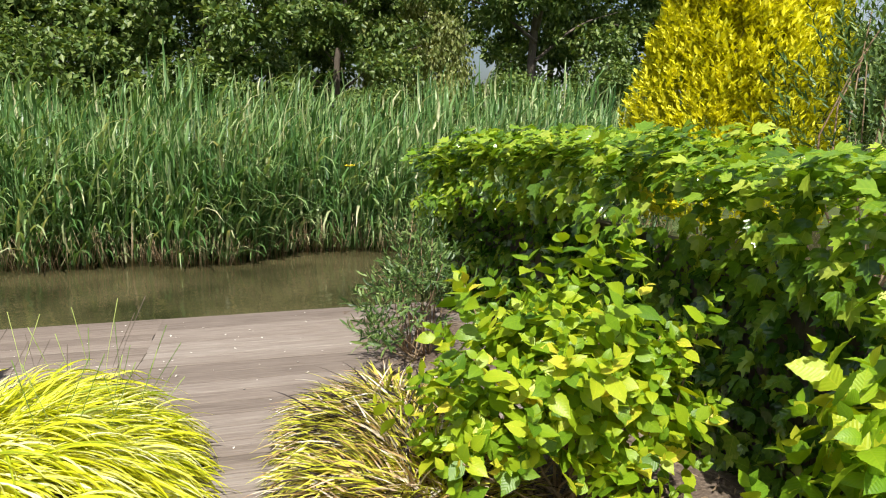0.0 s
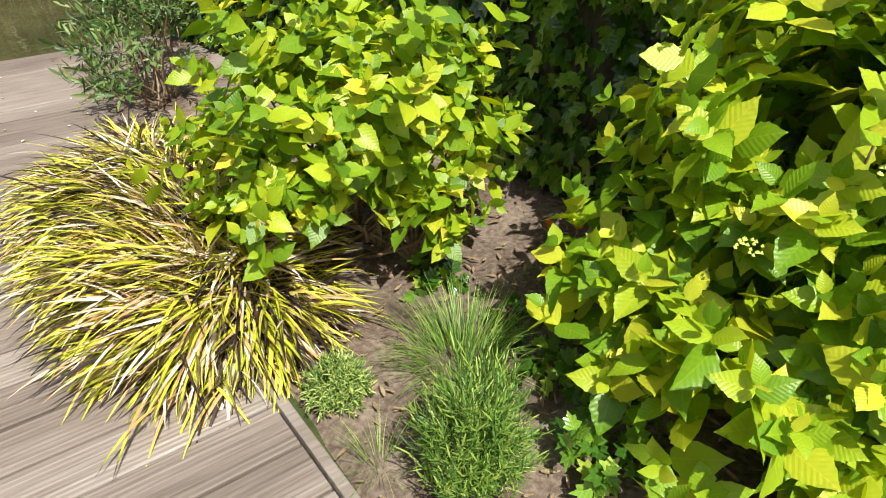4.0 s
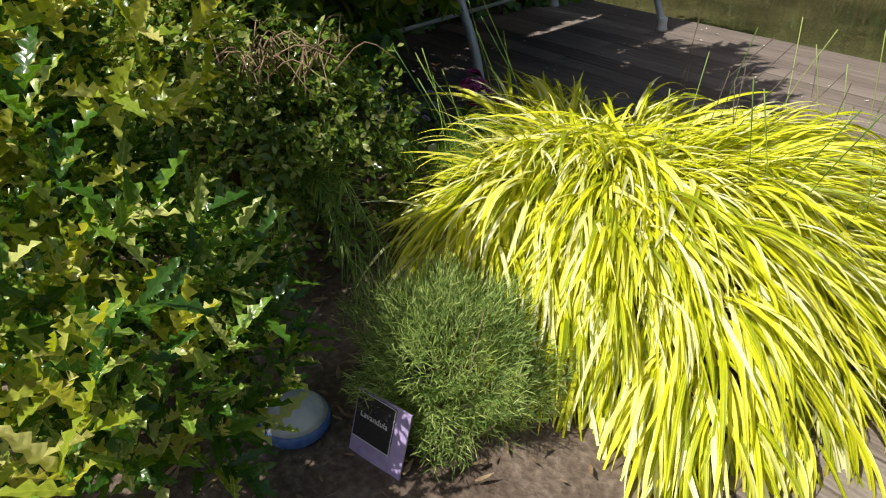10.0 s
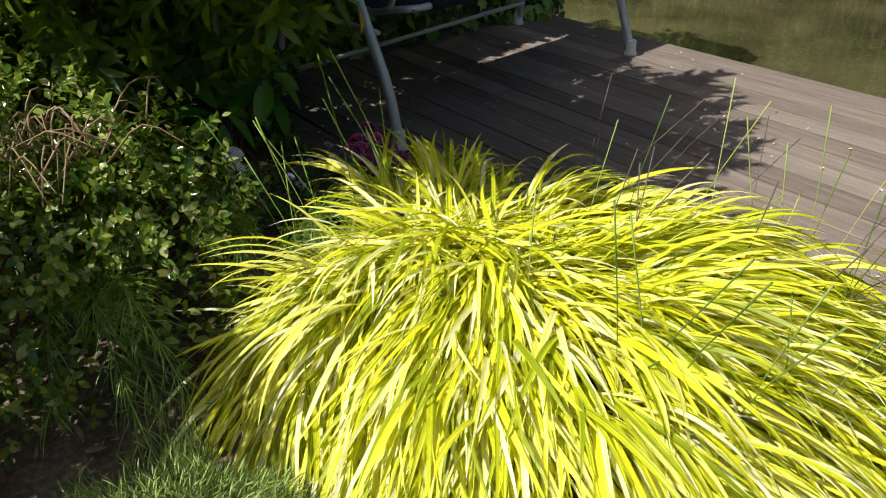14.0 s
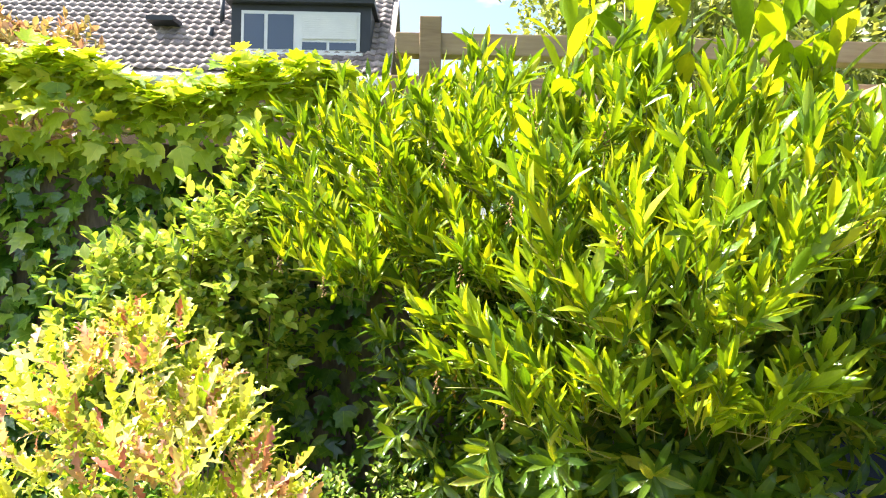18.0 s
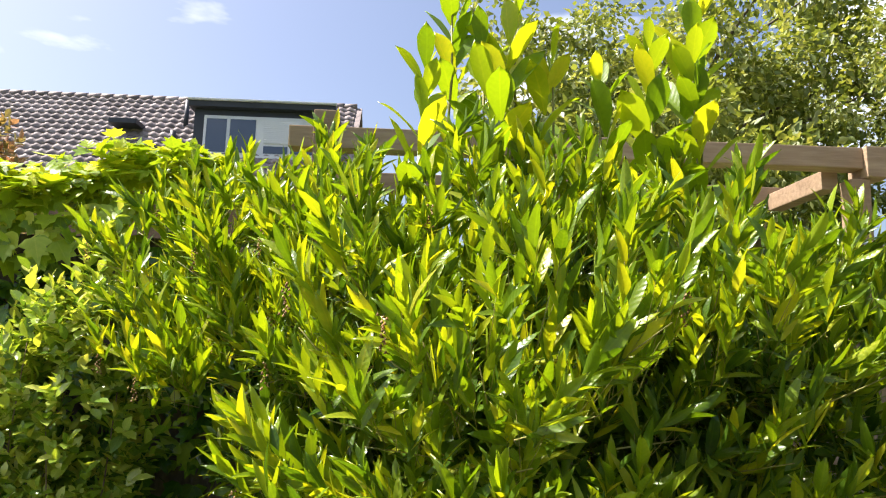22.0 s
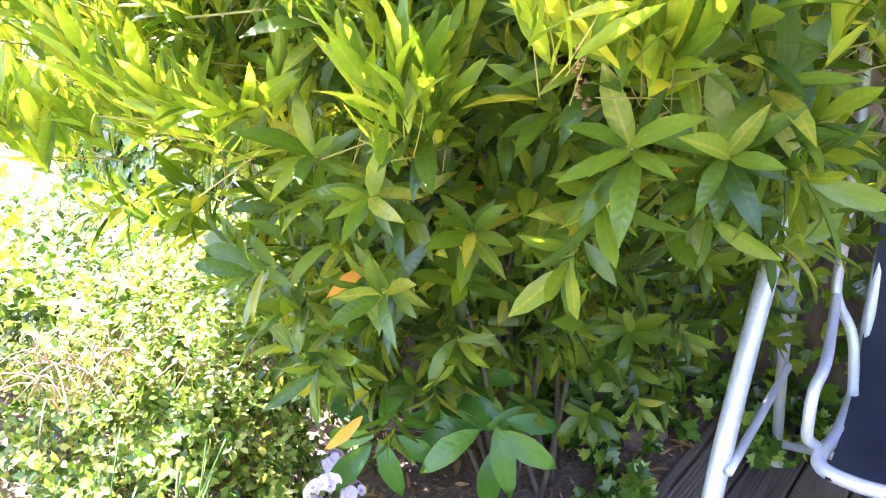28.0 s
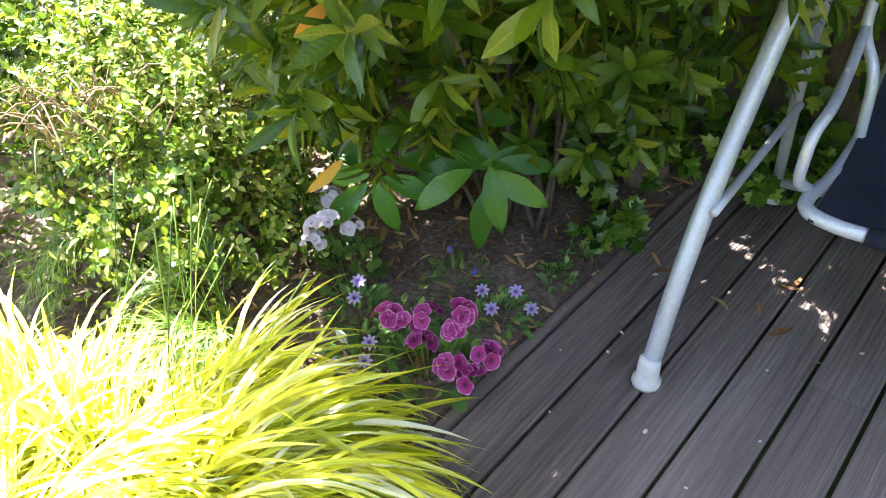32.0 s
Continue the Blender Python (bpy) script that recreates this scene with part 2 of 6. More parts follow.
M_ROCK = surface("brown_fieldstone", [(0.3, (0.13, 0.09, 0.07)), (0.55, (0.26, 0.19, 0.14)), (0.75, (0.4, 0.32, 0.26))], scale=11, rough=0.85, bump=0.6, fine=60)
M_DRY = leafy("dry_leaf_litter", [(0.1, (0.16, 0.08, 0.03)), (0.5, (0.33, 0.17, 0.06)), (0.9, (0.5, 0.33, 0.15))], rough=0.7, through_light=0.15)
M_SPECK = surface("pale_petal_litter", [(0.3, (0.5, 0.46, 0.4)), (0.7, (0.75, 0.72, 0.66))], scale=20, rough=0.9)

L_HAKONE = leafy("golden_striped_grass", [(0.0, (0.26, 0.33, 0.012)), (0.18, (0.52, 0.57, 0.013)), (0.4, (0.75, 0.75, 0.016)), (0.64, (0.79, 0.78, 0.08)), (0.84, (0.83, 0.83, 0.34)), (1.0, (0.87, 0.87, 0.62))], rough=0.5, through_light=0.32, glow=(1.1, 1.06, 0.4), grain=45, stripes=1.4)
L_SEDGE = leafy("tan_green_sedge", [(0.0, (0.012, 0.007, 0.008)), (0.16, (0.06, 0.03, 0.02)), (0.26, (0.3, 0.34, 0.02)), (0.42, (0.58, 0.6, 0.035)), (0.58, (0.72, 0.68, 0.1)), (0.68, (0.4, 0.21, 0.08)), (0.82, (0.7, 0.57, 0.4)), (1.0, (0.86, 0.82, 0.74))], rough=0.6, through_light=0.2, grain=25, stripes=0.7, tips=0.5)
L_HYD = leafy("hydrangea_leaf", [(0.0, (0.09, 0.2, 0.01)), (0.4, (0.22, 0.36, 0.014)), (0.75, (0.35, 0.46, 0.018)), (0.95, (0.46, 0.52, 0.025)), (1.0, (0.64, 0.55, 0.06))], rough=0.42, through_light=0.36, glow=(1.5, 1.35, 0.3), veins=9, relief=0.32)
L_HYDPALE = leafy("yellow_green_hydrangea_leaf", [(0.0, (0.12, 0.26, 0.012)), (0.4, (0.26, 0.42, 0.016)), (0.75, (0.4, 0.5, 0.02)), (1.0, (0.56, 0.58, 0.04))], rough=0.4, through_light=0.36, glow=(1.4, 1.3, 0.3), veins=9, relief=0.4)
L_HERB = leafy("fresh_herb_leaf", [(0.0, (0.05, 0.13, 0.02)), (0.5, (0.15, 0.28, 0.04)), (1.0, (0.36, 0.48, 0.1))], rough=0.5, through_light=0.25)
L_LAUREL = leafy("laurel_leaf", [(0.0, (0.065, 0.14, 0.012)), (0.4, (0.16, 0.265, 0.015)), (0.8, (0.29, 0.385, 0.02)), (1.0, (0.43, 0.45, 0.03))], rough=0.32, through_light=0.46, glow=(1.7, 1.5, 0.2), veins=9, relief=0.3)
# Mature inner leaves; their green is darkened to paint shade between the sprays.
L_LAURELDARK = leafy("shaded_mature_laurel_leaf", [(0.0, (0.034, 0.085, 0.01)), (0.5, (0.085, 0.165, 0.015)), (0.9, (0.16, 0.24, 0.022)), (1.0, (0.28, 0.3, 0.035))], rough=0.26, through_light=0.4, glow=(1.8, 1.5, 0.25), veins=9, relief=0.3)
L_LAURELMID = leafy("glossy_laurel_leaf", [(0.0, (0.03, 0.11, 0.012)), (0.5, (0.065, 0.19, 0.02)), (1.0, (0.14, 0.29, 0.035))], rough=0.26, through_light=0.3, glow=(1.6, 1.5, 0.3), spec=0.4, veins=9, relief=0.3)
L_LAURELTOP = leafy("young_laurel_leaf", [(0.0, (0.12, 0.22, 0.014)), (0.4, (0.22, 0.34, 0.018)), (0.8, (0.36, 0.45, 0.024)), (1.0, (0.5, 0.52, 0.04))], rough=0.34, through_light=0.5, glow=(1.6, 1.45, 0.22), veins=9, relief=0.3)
L_OLD = leafy("yellowed_laurel_leaf", [(0.0, (0.45, 0.33, 0.03)), (0.5, (0.6, 0.36, 0.03)), (1.0, (0.6, 0.22, 0.03))], rough=0.4, through_light=0.4)
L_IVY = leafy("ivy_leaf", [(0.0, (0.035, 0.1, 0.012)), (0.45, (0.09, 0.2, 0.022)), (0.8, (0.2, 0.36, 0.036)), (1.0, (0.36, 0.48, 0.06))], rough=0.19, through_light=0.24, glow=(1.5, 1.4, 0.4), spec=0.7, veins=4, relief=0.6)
# Lighter ivy colours for the hedge tops: the sun on them is painted in.
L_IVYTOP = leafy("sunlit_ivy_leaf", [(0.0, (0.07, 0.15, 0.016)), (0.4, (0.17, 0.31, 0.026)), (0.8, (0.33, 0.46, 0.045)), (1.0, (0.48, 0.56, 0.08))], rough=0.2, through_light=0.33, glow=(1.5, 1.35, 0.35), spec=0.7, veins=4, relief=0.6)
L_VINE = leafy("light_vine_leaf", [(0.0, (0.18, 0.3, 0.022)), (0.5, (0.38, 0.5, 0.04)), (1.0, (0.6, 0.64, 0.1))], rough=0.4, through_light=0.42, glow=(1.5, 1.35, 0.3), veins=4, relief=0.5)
# Two holly colours: dark for the shaded base, pale to paint sun on the shoots.
L_HOLLY = leafy("variegated_holly_leaf", [(0.0, (0.028, 0.085, 0.012)), (0.45, (0.075, 0.18, 0.02)), (0.75, (0.19, 0.33, 0.036)), (1.0, (0.6, 0.62, 0.2))], rough=0.24, through_light=0.3, glow=(1.3, 1.35, 0.3), veins=7, relief=0.35, margin=0.14)
L_HOLLYPALE = leafy("cream_edged_sunlit_young_holly_leaf", [(0.0, (0.2, 0.31, 0.028)), (0.4, (0.42, 0.5, 0.055)), (0.75, (0.62, 0.63, 0.13)), (1.0, (0.72, 0.69, 0.24))], rough=0.26, through_light=0.42, glow=(1.3, 1.25, 0.3), veins=7, relief=0.35, margin=0.14)
L_YOUNG = leafy("pink_tinged_young_leaf", [(0.0, (0.42, 0.4, 0.08)), (0.35, (0.62, 0.52, 0.18)), (0.65, (0.64, 0.42, 0.26)), (1.0, (0.46, 0.13, 0.1))], rough=0.35, through_light=0.35, glow=(1.2, 1.0, 0.6))
L_COT = leafy("small_glossy_leaf", [(0.0, (0.025, 0.065, 0.01)), (0.35, (0.1, 0.18, 0.024)), (0.7, (0.23, 0.32, 0.05)), (1.0, (0.48, 0.5, 0.2))], rough=0.2, through_light=0.3, glow=(1.4, 1.3, 0.4))
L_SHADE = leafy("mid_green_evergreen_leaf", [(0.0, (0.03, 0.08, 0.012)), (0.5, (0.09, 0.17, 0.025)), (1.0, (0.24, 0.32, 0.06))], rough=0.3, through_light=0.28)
L_GLOSS = leafy("pale_glossy_leaf", [(0.0, (0.13, 0.24, 0.035)), (0.5, (0.32, 0.44, 0.06)), (1.0, (0.6, 0.62, 0.16))], rough=0.15, through_light=0.36, glow=(1.5, 1.35, 0.4), spec=0.9, veins=6, relief=0.4)
L_LAV = leafy("grey_green_foliage", [(0.0, (0.05, 0.11, 0.016)), (0.45, (0.18, 0.29, 0.05)), (1.0, (0.48, 0.57, 0.18))], rough=0.6, through_light=0.25)
L_OSIER = leafy("grey_willow_leaf", [(0.0, (0.028, 0.065, 0.015)), (0.6, (0.085, 0.16, 0.036)), (1.0, (0.23, 0.32, 0.1))], rough=0.42, through_light=0.24)
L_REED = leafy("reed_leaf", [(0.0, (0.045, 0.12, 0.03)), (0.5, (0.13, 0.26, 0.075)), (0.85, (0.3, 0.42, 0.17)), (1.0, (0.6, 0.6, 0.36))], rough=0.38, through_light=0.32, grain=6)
# Pale copy of the reed colours, with the sunlight put into the ramp.
L_REEDPALE = leafy("pale_sunlit_reed_leaf", [(0.0, (0.15, 0.22, 0.085)), (0.5, (0.35, 0.42, 0.2)), (0.85, (0.54, 0.58, 0.35)), (1.0, (0.7, 0.68, 0.5))], rough=0.35, through_light=0.38, glow=(1.2, 1.2, 0.6), grain=6)
L_REEDDRY = leafy("dry_reed_stalk", [(0.0, (0.22, 0.14, 0.07)), (0.6, (0.42, 0.3, 0.17)), (1.0, (0.55, 0.44, 0.28))], rough=0.7, through_light=0.1, grain=6)
L_TREE = leafy("tree_leaf", [(0.0, (0.05, 0.1, 0.02)), (0.5, (0.12, 0.2, 0.045)), (1.0, (0.25, 0.32, 0.09))], rough=0.45, through_light=0.3, grain=3)
L_TREEPALE = leafy("pale_tree_leaf", [(0.0, (0.12, 0.17, 0.045)), (0.5, (0.24, 0.3, 0.09)), (1.0, (0.42, 0.45, 0.18))], rough=0.4, through_light=0.38, glow=(1.35, 1.2, 0.4), grain=3)
L_GOLD = leafy("golden_conifer_spray", [(0.0, (0.34, 0.37, 0.012)), (0.35, (0.66, 0.64, 0.015)), (0.7, (0.82, 0.77, 0.02)), (1.0, (0.88, 0.84, 0.06))], rough=0.6, through_light=0.32, glow=(1.1, 1.08, 0.3), grain=10)
L_RED = leafy("orange_red_foliage", [(0.0, (0.24, 0.25, 0.08)), (0.4, (0.42, 0.35, 0.14)), (0.75, (0.5, 0.34, 0.19)), (1.0, (0.5, 0.26, 0.19))], rough=0.4, through_light=0.3, glow=(1.2, 1.0, 0.6))
L_GERA = leafy("geranium_leaf", [(0.0, (0.06, 0.15, 0.03)), (0.6, (0.12, 0.25, 0.05)), (1.0, (0.22, 0.36, 0.08))], rough=0.6, through_light=0.25)


def petal_material(name, heart, middle, rim, size):
    """Petals whose colour runs from the flower's heart to its rim."""
    m, n, l, b = nodes_of(name)
    tc, ln, dv = n.new("ShaderNodeTexCoord"), n.new("ShaderNodeVectorMath"), n.new("ShaderNodeMath")
    ln.operation, dv.operation = "LENGTH", "DIVIDE"
    dv.inputs[1].default_value = size
    l.new(tc.outputs["Object"], ln.inputs[0]), l.new(ln.outputs["Value"], dv.inputs[0])
    r = ramp_node(n, [(0.12, heart), (0.5, middle), (0.8, middle), (1.0, rim)])
    l.new(dv.outputs[0], r.inputs[0]), l.new(r.outputs[0], b.inputs["Base Color"])
    b.inputs["Roughness"].default_value = 0.55
    tr, mix = n.new("ShaderNodeBsdfTranslucent"), n.new("ShaderNodeMixShader")
    l.new(r.outputs[0], tr.inputs["Color"])
    mix.inputs[0].default_value = 0.3
    l.new(b.outputs[0], mix.inputs[1]), l.new(tr.outputs[0], mix.inputs[2])
    l.new(mix.outputs[0], n["Material Output"].inputs["Surface"])
    return m


P_PINK = petal_material("magenta_petal", (0.12, 0.01, 0.05), (0.42, 0.03, 0.2), (0.75, 0.35, 0.6), 0.022)
P_WHITE = petal_material("white_lilac_petal", (0.5, 0.2, 0.45), (0.85, 0.76, 0.84), (0.88, 0.84, 0.88), 0.015)
P_DAISY = petal_material("pale_violet_petal", (0.1, 0.04, 0.2), (0.5, 0.4, 0.68), (0.72, 0.68, 0.82), 0.02)
P_BLUE = petal_material("violet_blue_petal", (0.3, 0.3, 0.5), (0.16, 0.12, 0.5), (0.2, 0.15, 0.6), 0.012)
P_ORANGE = petal_material("orange_petal", (0.6, 0.25, 0.02), (0.8, 0.22, 0.02), (0.8, 0.2, 0.02), 0.02)
P_YELLOW = petal_material("yellow_petal", (0.6, 0.4, 0.02), (0.85, 0.65, 0.03), (0.85, 0.65, 0.03), 0.05)
P_LIME = petal_material("lime_flower_bud", (0.5, 0.6, 0.1), (0.62, 0.68, 0.16), (0.7, 0.7, 0.25), 0.03)


# ---- geometry helpers ----
def mesh_of(name, verts, faces, material, smooth=True):
    me = bpy.data.meshes.new(name)
    me.from_pydata([tuple(v) for v in verts], [], [tuple(f) for f in faces])
    me.materials.append(material)
    if smooth:
        me.polygons.foreach_set("use_smooth", [True] * len(me.polygons))
    return me


def tri_mesh(name, verts, tris, material, flat=None):
    """A mesh from arrays of points and triangles."""
    me = bpy.data.meshes.new(name)
    nv, nt = len(verts), len(tris)
    me.vertices.add(nv)
    me.vertices.foreach_set("co", np.ascontiguousarray(verts, dtype=np.float32).ravel())
    me.loops.add(nt * 3)
    me.loops.foreach_set("vertex_index", np.ascontiguousarray(tris, dtype=np.int32).ravel())
    me.polygons.add(nt)
    me.polygons.foreach_set("loop_start", np.arange(0, nt * 3, 3, dtype=np.int32))
    me.polygons.foreach_set("use_smooth", np.ones(nt, dtype=bool))
    me.materials.append(material)
    me.update(calc_edges=True)
    if flat is not None:
        at = me.attributes.new("leaf_uv", "FLOAT_VECTOR", "POINT")
        at.data.foreach_set("vector", np.ascontiguousarray(flat, dtype=np.float32).ravel())
    return me


def thing(name, base, label, category, group="", kind=""):
    ob = new(name)
    ob.empty_display_size = 0.1
    ob.location = base
    return tagged(ob, label, category, group, kind)


def part(name, data, parent, label="", at=(0, 0, 0)):
    """One mesh under a thing or a part; data is a mesh, or a bmesh with its material."""
    if isinstance(data, tuple):
        bm, material = data
        me = bpy.data.meshes.new(name)
        bm.to_mesh(me)
        bm.free()
        me.materials.append(material)
        data = me
    ob = new(name, data)
    ob.parent = parent
    ob.location = at
    if label:
        tagged(ob, label)
    return ob


def box(bm, lo, hi, bevel=0.0):
    """A box between two corners, its edges rounded off."""
    made = bmesh.ops.create_cube(bm, size=1.0)["verts"]
    c, s = [(a + b) / 2 for a, b in zip(lo, hi)], [abs(b - a) for a, b in zip(lo, hi)]
    for v in made:
        v.co = Vector((v.co.x * s[0] + c[0], v.co.y * s[1] + c[1], v.co.z * s[2] + c[2]))
    if bevel:
        edges = {e for v in made for e in v.link_edges}
        bmesh.ops.bevel(bm, geom=list(edges), offset=bevel, segments=2, affect="EDGES", profile=0.6)


def box_part(name, lo, hi, material, parent, bevel=0.004, label=""):
    bm = bmesh.new()
    box(bm, lo, hi, bevel)
    return part(name, (bm, material), parent, label)


def smooth_line(points, steps=8):
    """A soft curve through the given points."""
    p = [np.array(v, float) for v in points]
    p = [2 * p[0] - p[1]] + p + [2 * p[-1] - p[-2]]
    out = []
    for i in range(1, len(p) - 2):
        for k in range(steps):
            t = k / steps
            out.append(0.5 * (2 * p[i] + (p[i + 1] - p[i - 1]) * t + (2 * p[i - 1] - 5 * p[i] + 4 * p[i + 1] - p[i + 2]) * t * t + (3 * p[i] - p[i - 1] - 3 * p[i + 1] + p[i + 2]) * t ** 3))
    out.append(p[-2])
    return np.array(out)


def tube_arrays(points, radii, sides=8):
    """A round tube along points, closed at both ends."""
    p = np.array(points, float)
    r = np.broadcast_to(np.array(radii, float), (len(p),))
    t = np.gradient(p, axis=0)
    t /= np.linalg.norm(t, axis=1)[:, None] + 1e-9
    ref = np.array([0.31, 0.17, 0.94]) if abs(t[0] @ [0.31, 0.17, 0.94]) < 0.95 else np.array([1.0, 0, 0])
    verts, a = [], np.linspace(0, 2 * np.pi, sides, endpoint=False)
    for i in range(len(p)):
        u = np.cross(t[i], ref)
        u /= np.linalg.norm(u) + 1e-9
        v = np.cross(t[i], u)
        ref = np.cross(u, t[i])
        verts.append(p[i] + r[i] * (np.cos(a)[:, None] * u + np.sin(a)[:, None] * v))
    verts = np.concatenate(verts + [p[:1], p[-1:]])
    tris = []
    for i in range(len(p) - 1):
        for k in range(sides):
            a0, a1 = i * sides + k, i * sides + (k + 1) % sides
            tris += [(a0, a0 + sides, a1), (a1, a0 + sides, a1 + sides)]
    n0 = len(p) * sides
    for k in range(sides):
        tris += [(n0, k, (k + 1) % sides), (n0 + 1, n0 - sides + (k + 1) % sides, n0 - sides + k)]
    return verts, np.array(tris)


def tube(name, points, radius, material, parent, sides=10, label="", soft=True, steps=6):
    line = smooth_line(points, steps) if soft and len(points) > 2 else np.array(points, float)
    rad = radius if np.isscalar(radius) else np.interp(np.linspace(0, 1, len(line)), np.linspace(0, 1, len(radius)), radius)
    v, t = tube_arrays(line, rad, sides)
    return part(name, tri_mesh(name, v, t, material), parent, label)


def joined(pieces):
    vs, ts, n = [], [], 0
    for v, t in pieces:
        vs.append(v), ts.append(np.asarray(t) + n)
        n += len(v)
    return np.concatenate(vs), np.concatenate(ts)


# Leaves lie along +y from the stalk at the origin, one metre long, upper face to +z.
def leaf_shape(widths, fold=0.35, curl=0.25, wave=0.0, teeth=0.0, side=0.0):
    rows, n = [], len(widths) - 1
    for i, w in enumerate(widths):
        y = i / n
        w = w * (1 + (teeth if i % 2 else -teeth))
        z = -curl * y * y
        x0 = side * math.sin(y * math.pi)
        lift = fold * w + wave * (1 if i % 2 else -1)
        rows += [(x0 - w, y - 0.02 * (teeth > 0), z + lift), (x0, y, z), (x0 + w, y - 0.02 * (teeth > 0), z + lift)]
    tris = []
    for i in range(n):
        a = i * 3
        tris += [(a, a + 1, a + 3), (a + 1, a + 4, a + 3), (a + 1, a + 2, a + 4), (a + 2, a + 5, a + 4)]
    return np.array(rows), np.array(tris)


def lobed_shape(outline, fold=0.15, curl=0.2):
    """A leaf as a fan round its stalk: outline of (x, y)."""
    pts = [(0, 0.12, 0)] + [(x, y, fold * abs(x) - curl * y * y) for x, y in outline]
    n = len(outline)
    return np.array(pts, float), np.array([(0, 1 + i, 1 + (i + 1) % n) for i in range(n)])


def blade_shape(rise, droop, width, rows=7, twist=0.0):
    """A grass blade that leaves the ground at the angle rise and bends over by droop degrees, one metre along its length."""
    pts, y, z = [], 0.0, 0.0
    for i in range(rows):
        f = i / (rows - 1)
        w = width * min(1.0, 0.55 + 2.2 * f) * (1 - f ** 2.2) + 0.0006
        a = radians(rise - droop * f)
        tw = twist * f
        pts += [(-w * math.cos(tw), y, z - w * math.sin(tw)), (0, y, z - 0.25 * w), (w * math.cos(tw), y, z + w * math.sin(tw))]
        y += math.cos(a) / (rows - 1)
        z += math.sin(a) / (rows - 1)
    tris = []
    for i in range(rows - 1):
        a = i * 3
        tris += [(a, a + 1, a + 3), (a + 1, a + 4, a + 3), (a + 1, a + 2, a + 4), (a + 2, a + 5, a + 4)]
    return np.array(pts), np.array(tris)


def turns(ways, ups):
    """Rotations that bring +y to each way and +z as near as may be to each up."""
    y = ways / (np.linalg.norm(ways, axis=1)[:, None] + 1e-9)
    x = np.cross(y, ups)
    x /= np.linalg.norm(x, axis=1)[:, None] + 1e-9
    return np.stack([x, y, np.cross(x, y)], axis=2)


def scatter(owner, name, shapes, material, pos, rot, size, rng, singles=300, focus=(-0.7, 2.0, 1.2), mass="leaf_mass", label=""):
    """Pieces under a thing: those nearest to the way walked as objects of their own, the rest as one mesh of stuff."""
    pos, size = np.asarray(pos), np.asarray(size)
    base = np.array(owner.location)
    pick = rng.integers(0, len(shapes), len(pos))
    order = np.argsort(np.linalg.norm(pos - np.array(focus), axis=1))
    alone = order[:singles]
    meshes = [tri_mesh(name, v, t, material, v) for v, t in shapes] if len(alone) else []
    for i in alone:
        ob = new(name, meshes[pick[i]])
        ob.parent = owner
        m = np.eye(4)
        m[:3, :3], m[:3, 3] = rot[i] * size[i], pos[i] - base
        ob.matrix_basis = Matrix(m.tolist())
    rest = order[singles:]
    if len(rest):
        vs, ts, fs, n = [], [], [], 0
        for k, (v, t) in enumerate(shapes):
            ids = rest[pick[rest] == k]
            if not len(ids):
                continue
            w = np.einsum("nij,vj->nvi", rot[ids] * size[ids][:, None, None], v) + (pos[ids] - base)[:, None]
            vs.append(w.reshape(-1, 3)), fs.append(np.tile(v, (len(ids), 1)))
            ts.append((t[None] + (np.arange(len(ids)) * len(v))[:, None, None]).reshape(-1, 3) + n)
            n += len(ids) * len(v)
        ob = part(mass, tri_mesh(mass, np.concatenate(vs), np.concatenate(ts), material, np.concatenate(fs)), owner, label)
        tagged(ob, kind="stuff")


def on_ball(rng, n, low=-0.35):
    d = rng.normal(size=(n * 3, 3))
    d /= np.linalg.norm(d, axis=1)[:, None]
    return d[d[:, 2] > low][:n]


def lumps(rng, n, balls, low=-0.35, inner=0.55, uneven=0.25):
    """Points in the outer part of several ellipsoids, with the way outward at each."""
    weights = np.array([b[1][0] * b[1][1] + b[1][0] * b[1][2] for b in balls])
    counts = (n * weights / weights.sum()).astype(int)
    ps, ds = [], []
    for (c, r), k in zip(balls, counts):
        d = on_ball(rng, k, low)
        f = rng.uniform(inner, 1.0, len(d)) ** 0.6
        bump = np.array([noise.noise(Vector(v) * 2.3 + Vector(c)) for v in d])
        ps.append(np.array(c) + d * np.array(r) * (f * (1 + uneven * bump))[:, None])
        o = d / np.array(r)
        ds.append(o / np.linalg.norm(o, axis=1)[:, None])
    return np.concatenate(ps), np.concatenate(ds)


def whorls(rng, tips, ways, per, spread, up=0.4, back=0.12):
    """Shoots: leaves set round each tip, pointing along its way and out from it."""
    n = len(tips)
    way = ways + np.array([0, 0, up]) + rng.normal(scale=0.25, size=(n, 3))
    way /= np.linalg.norm(way, axis=1)[:, None]
    side = np.cross(way, rng.normal(size=(n, 3)))
    side /= np.linalg.norm(side, axis=1)[:, None]
    other = np.cross(way, side)
    pos, dirs, ups = [], [], []
    for k in range(per):
        a = k * 2.4 + rng.uniform(-0.3, 0.3, n)
        out = np.cos(a)[:, None] * side + np.sin(a)[:, None] * other
        s = spread * (0.35 + 0.65 * (1 - k / per)) + rng.uniform(-0.12, 0.12, n)
        d = way * np.cos(s)[:, None] + out * np.sin(s)[:, None]
        pos.append(tips - way * (back * (1 - k / max(per - 1, 1)))[..., None] if np.ndim(back) else tips - way * back * (1 - k / max(per - 1, 1)))
        dirs.append(d), ups.append(way * np.sin(s)[:, None] - out * np.cos(s)[:, None] + 0.001)
    return np.concatenate(pos), np.concatenate(dirs), np.concatenate(ups)


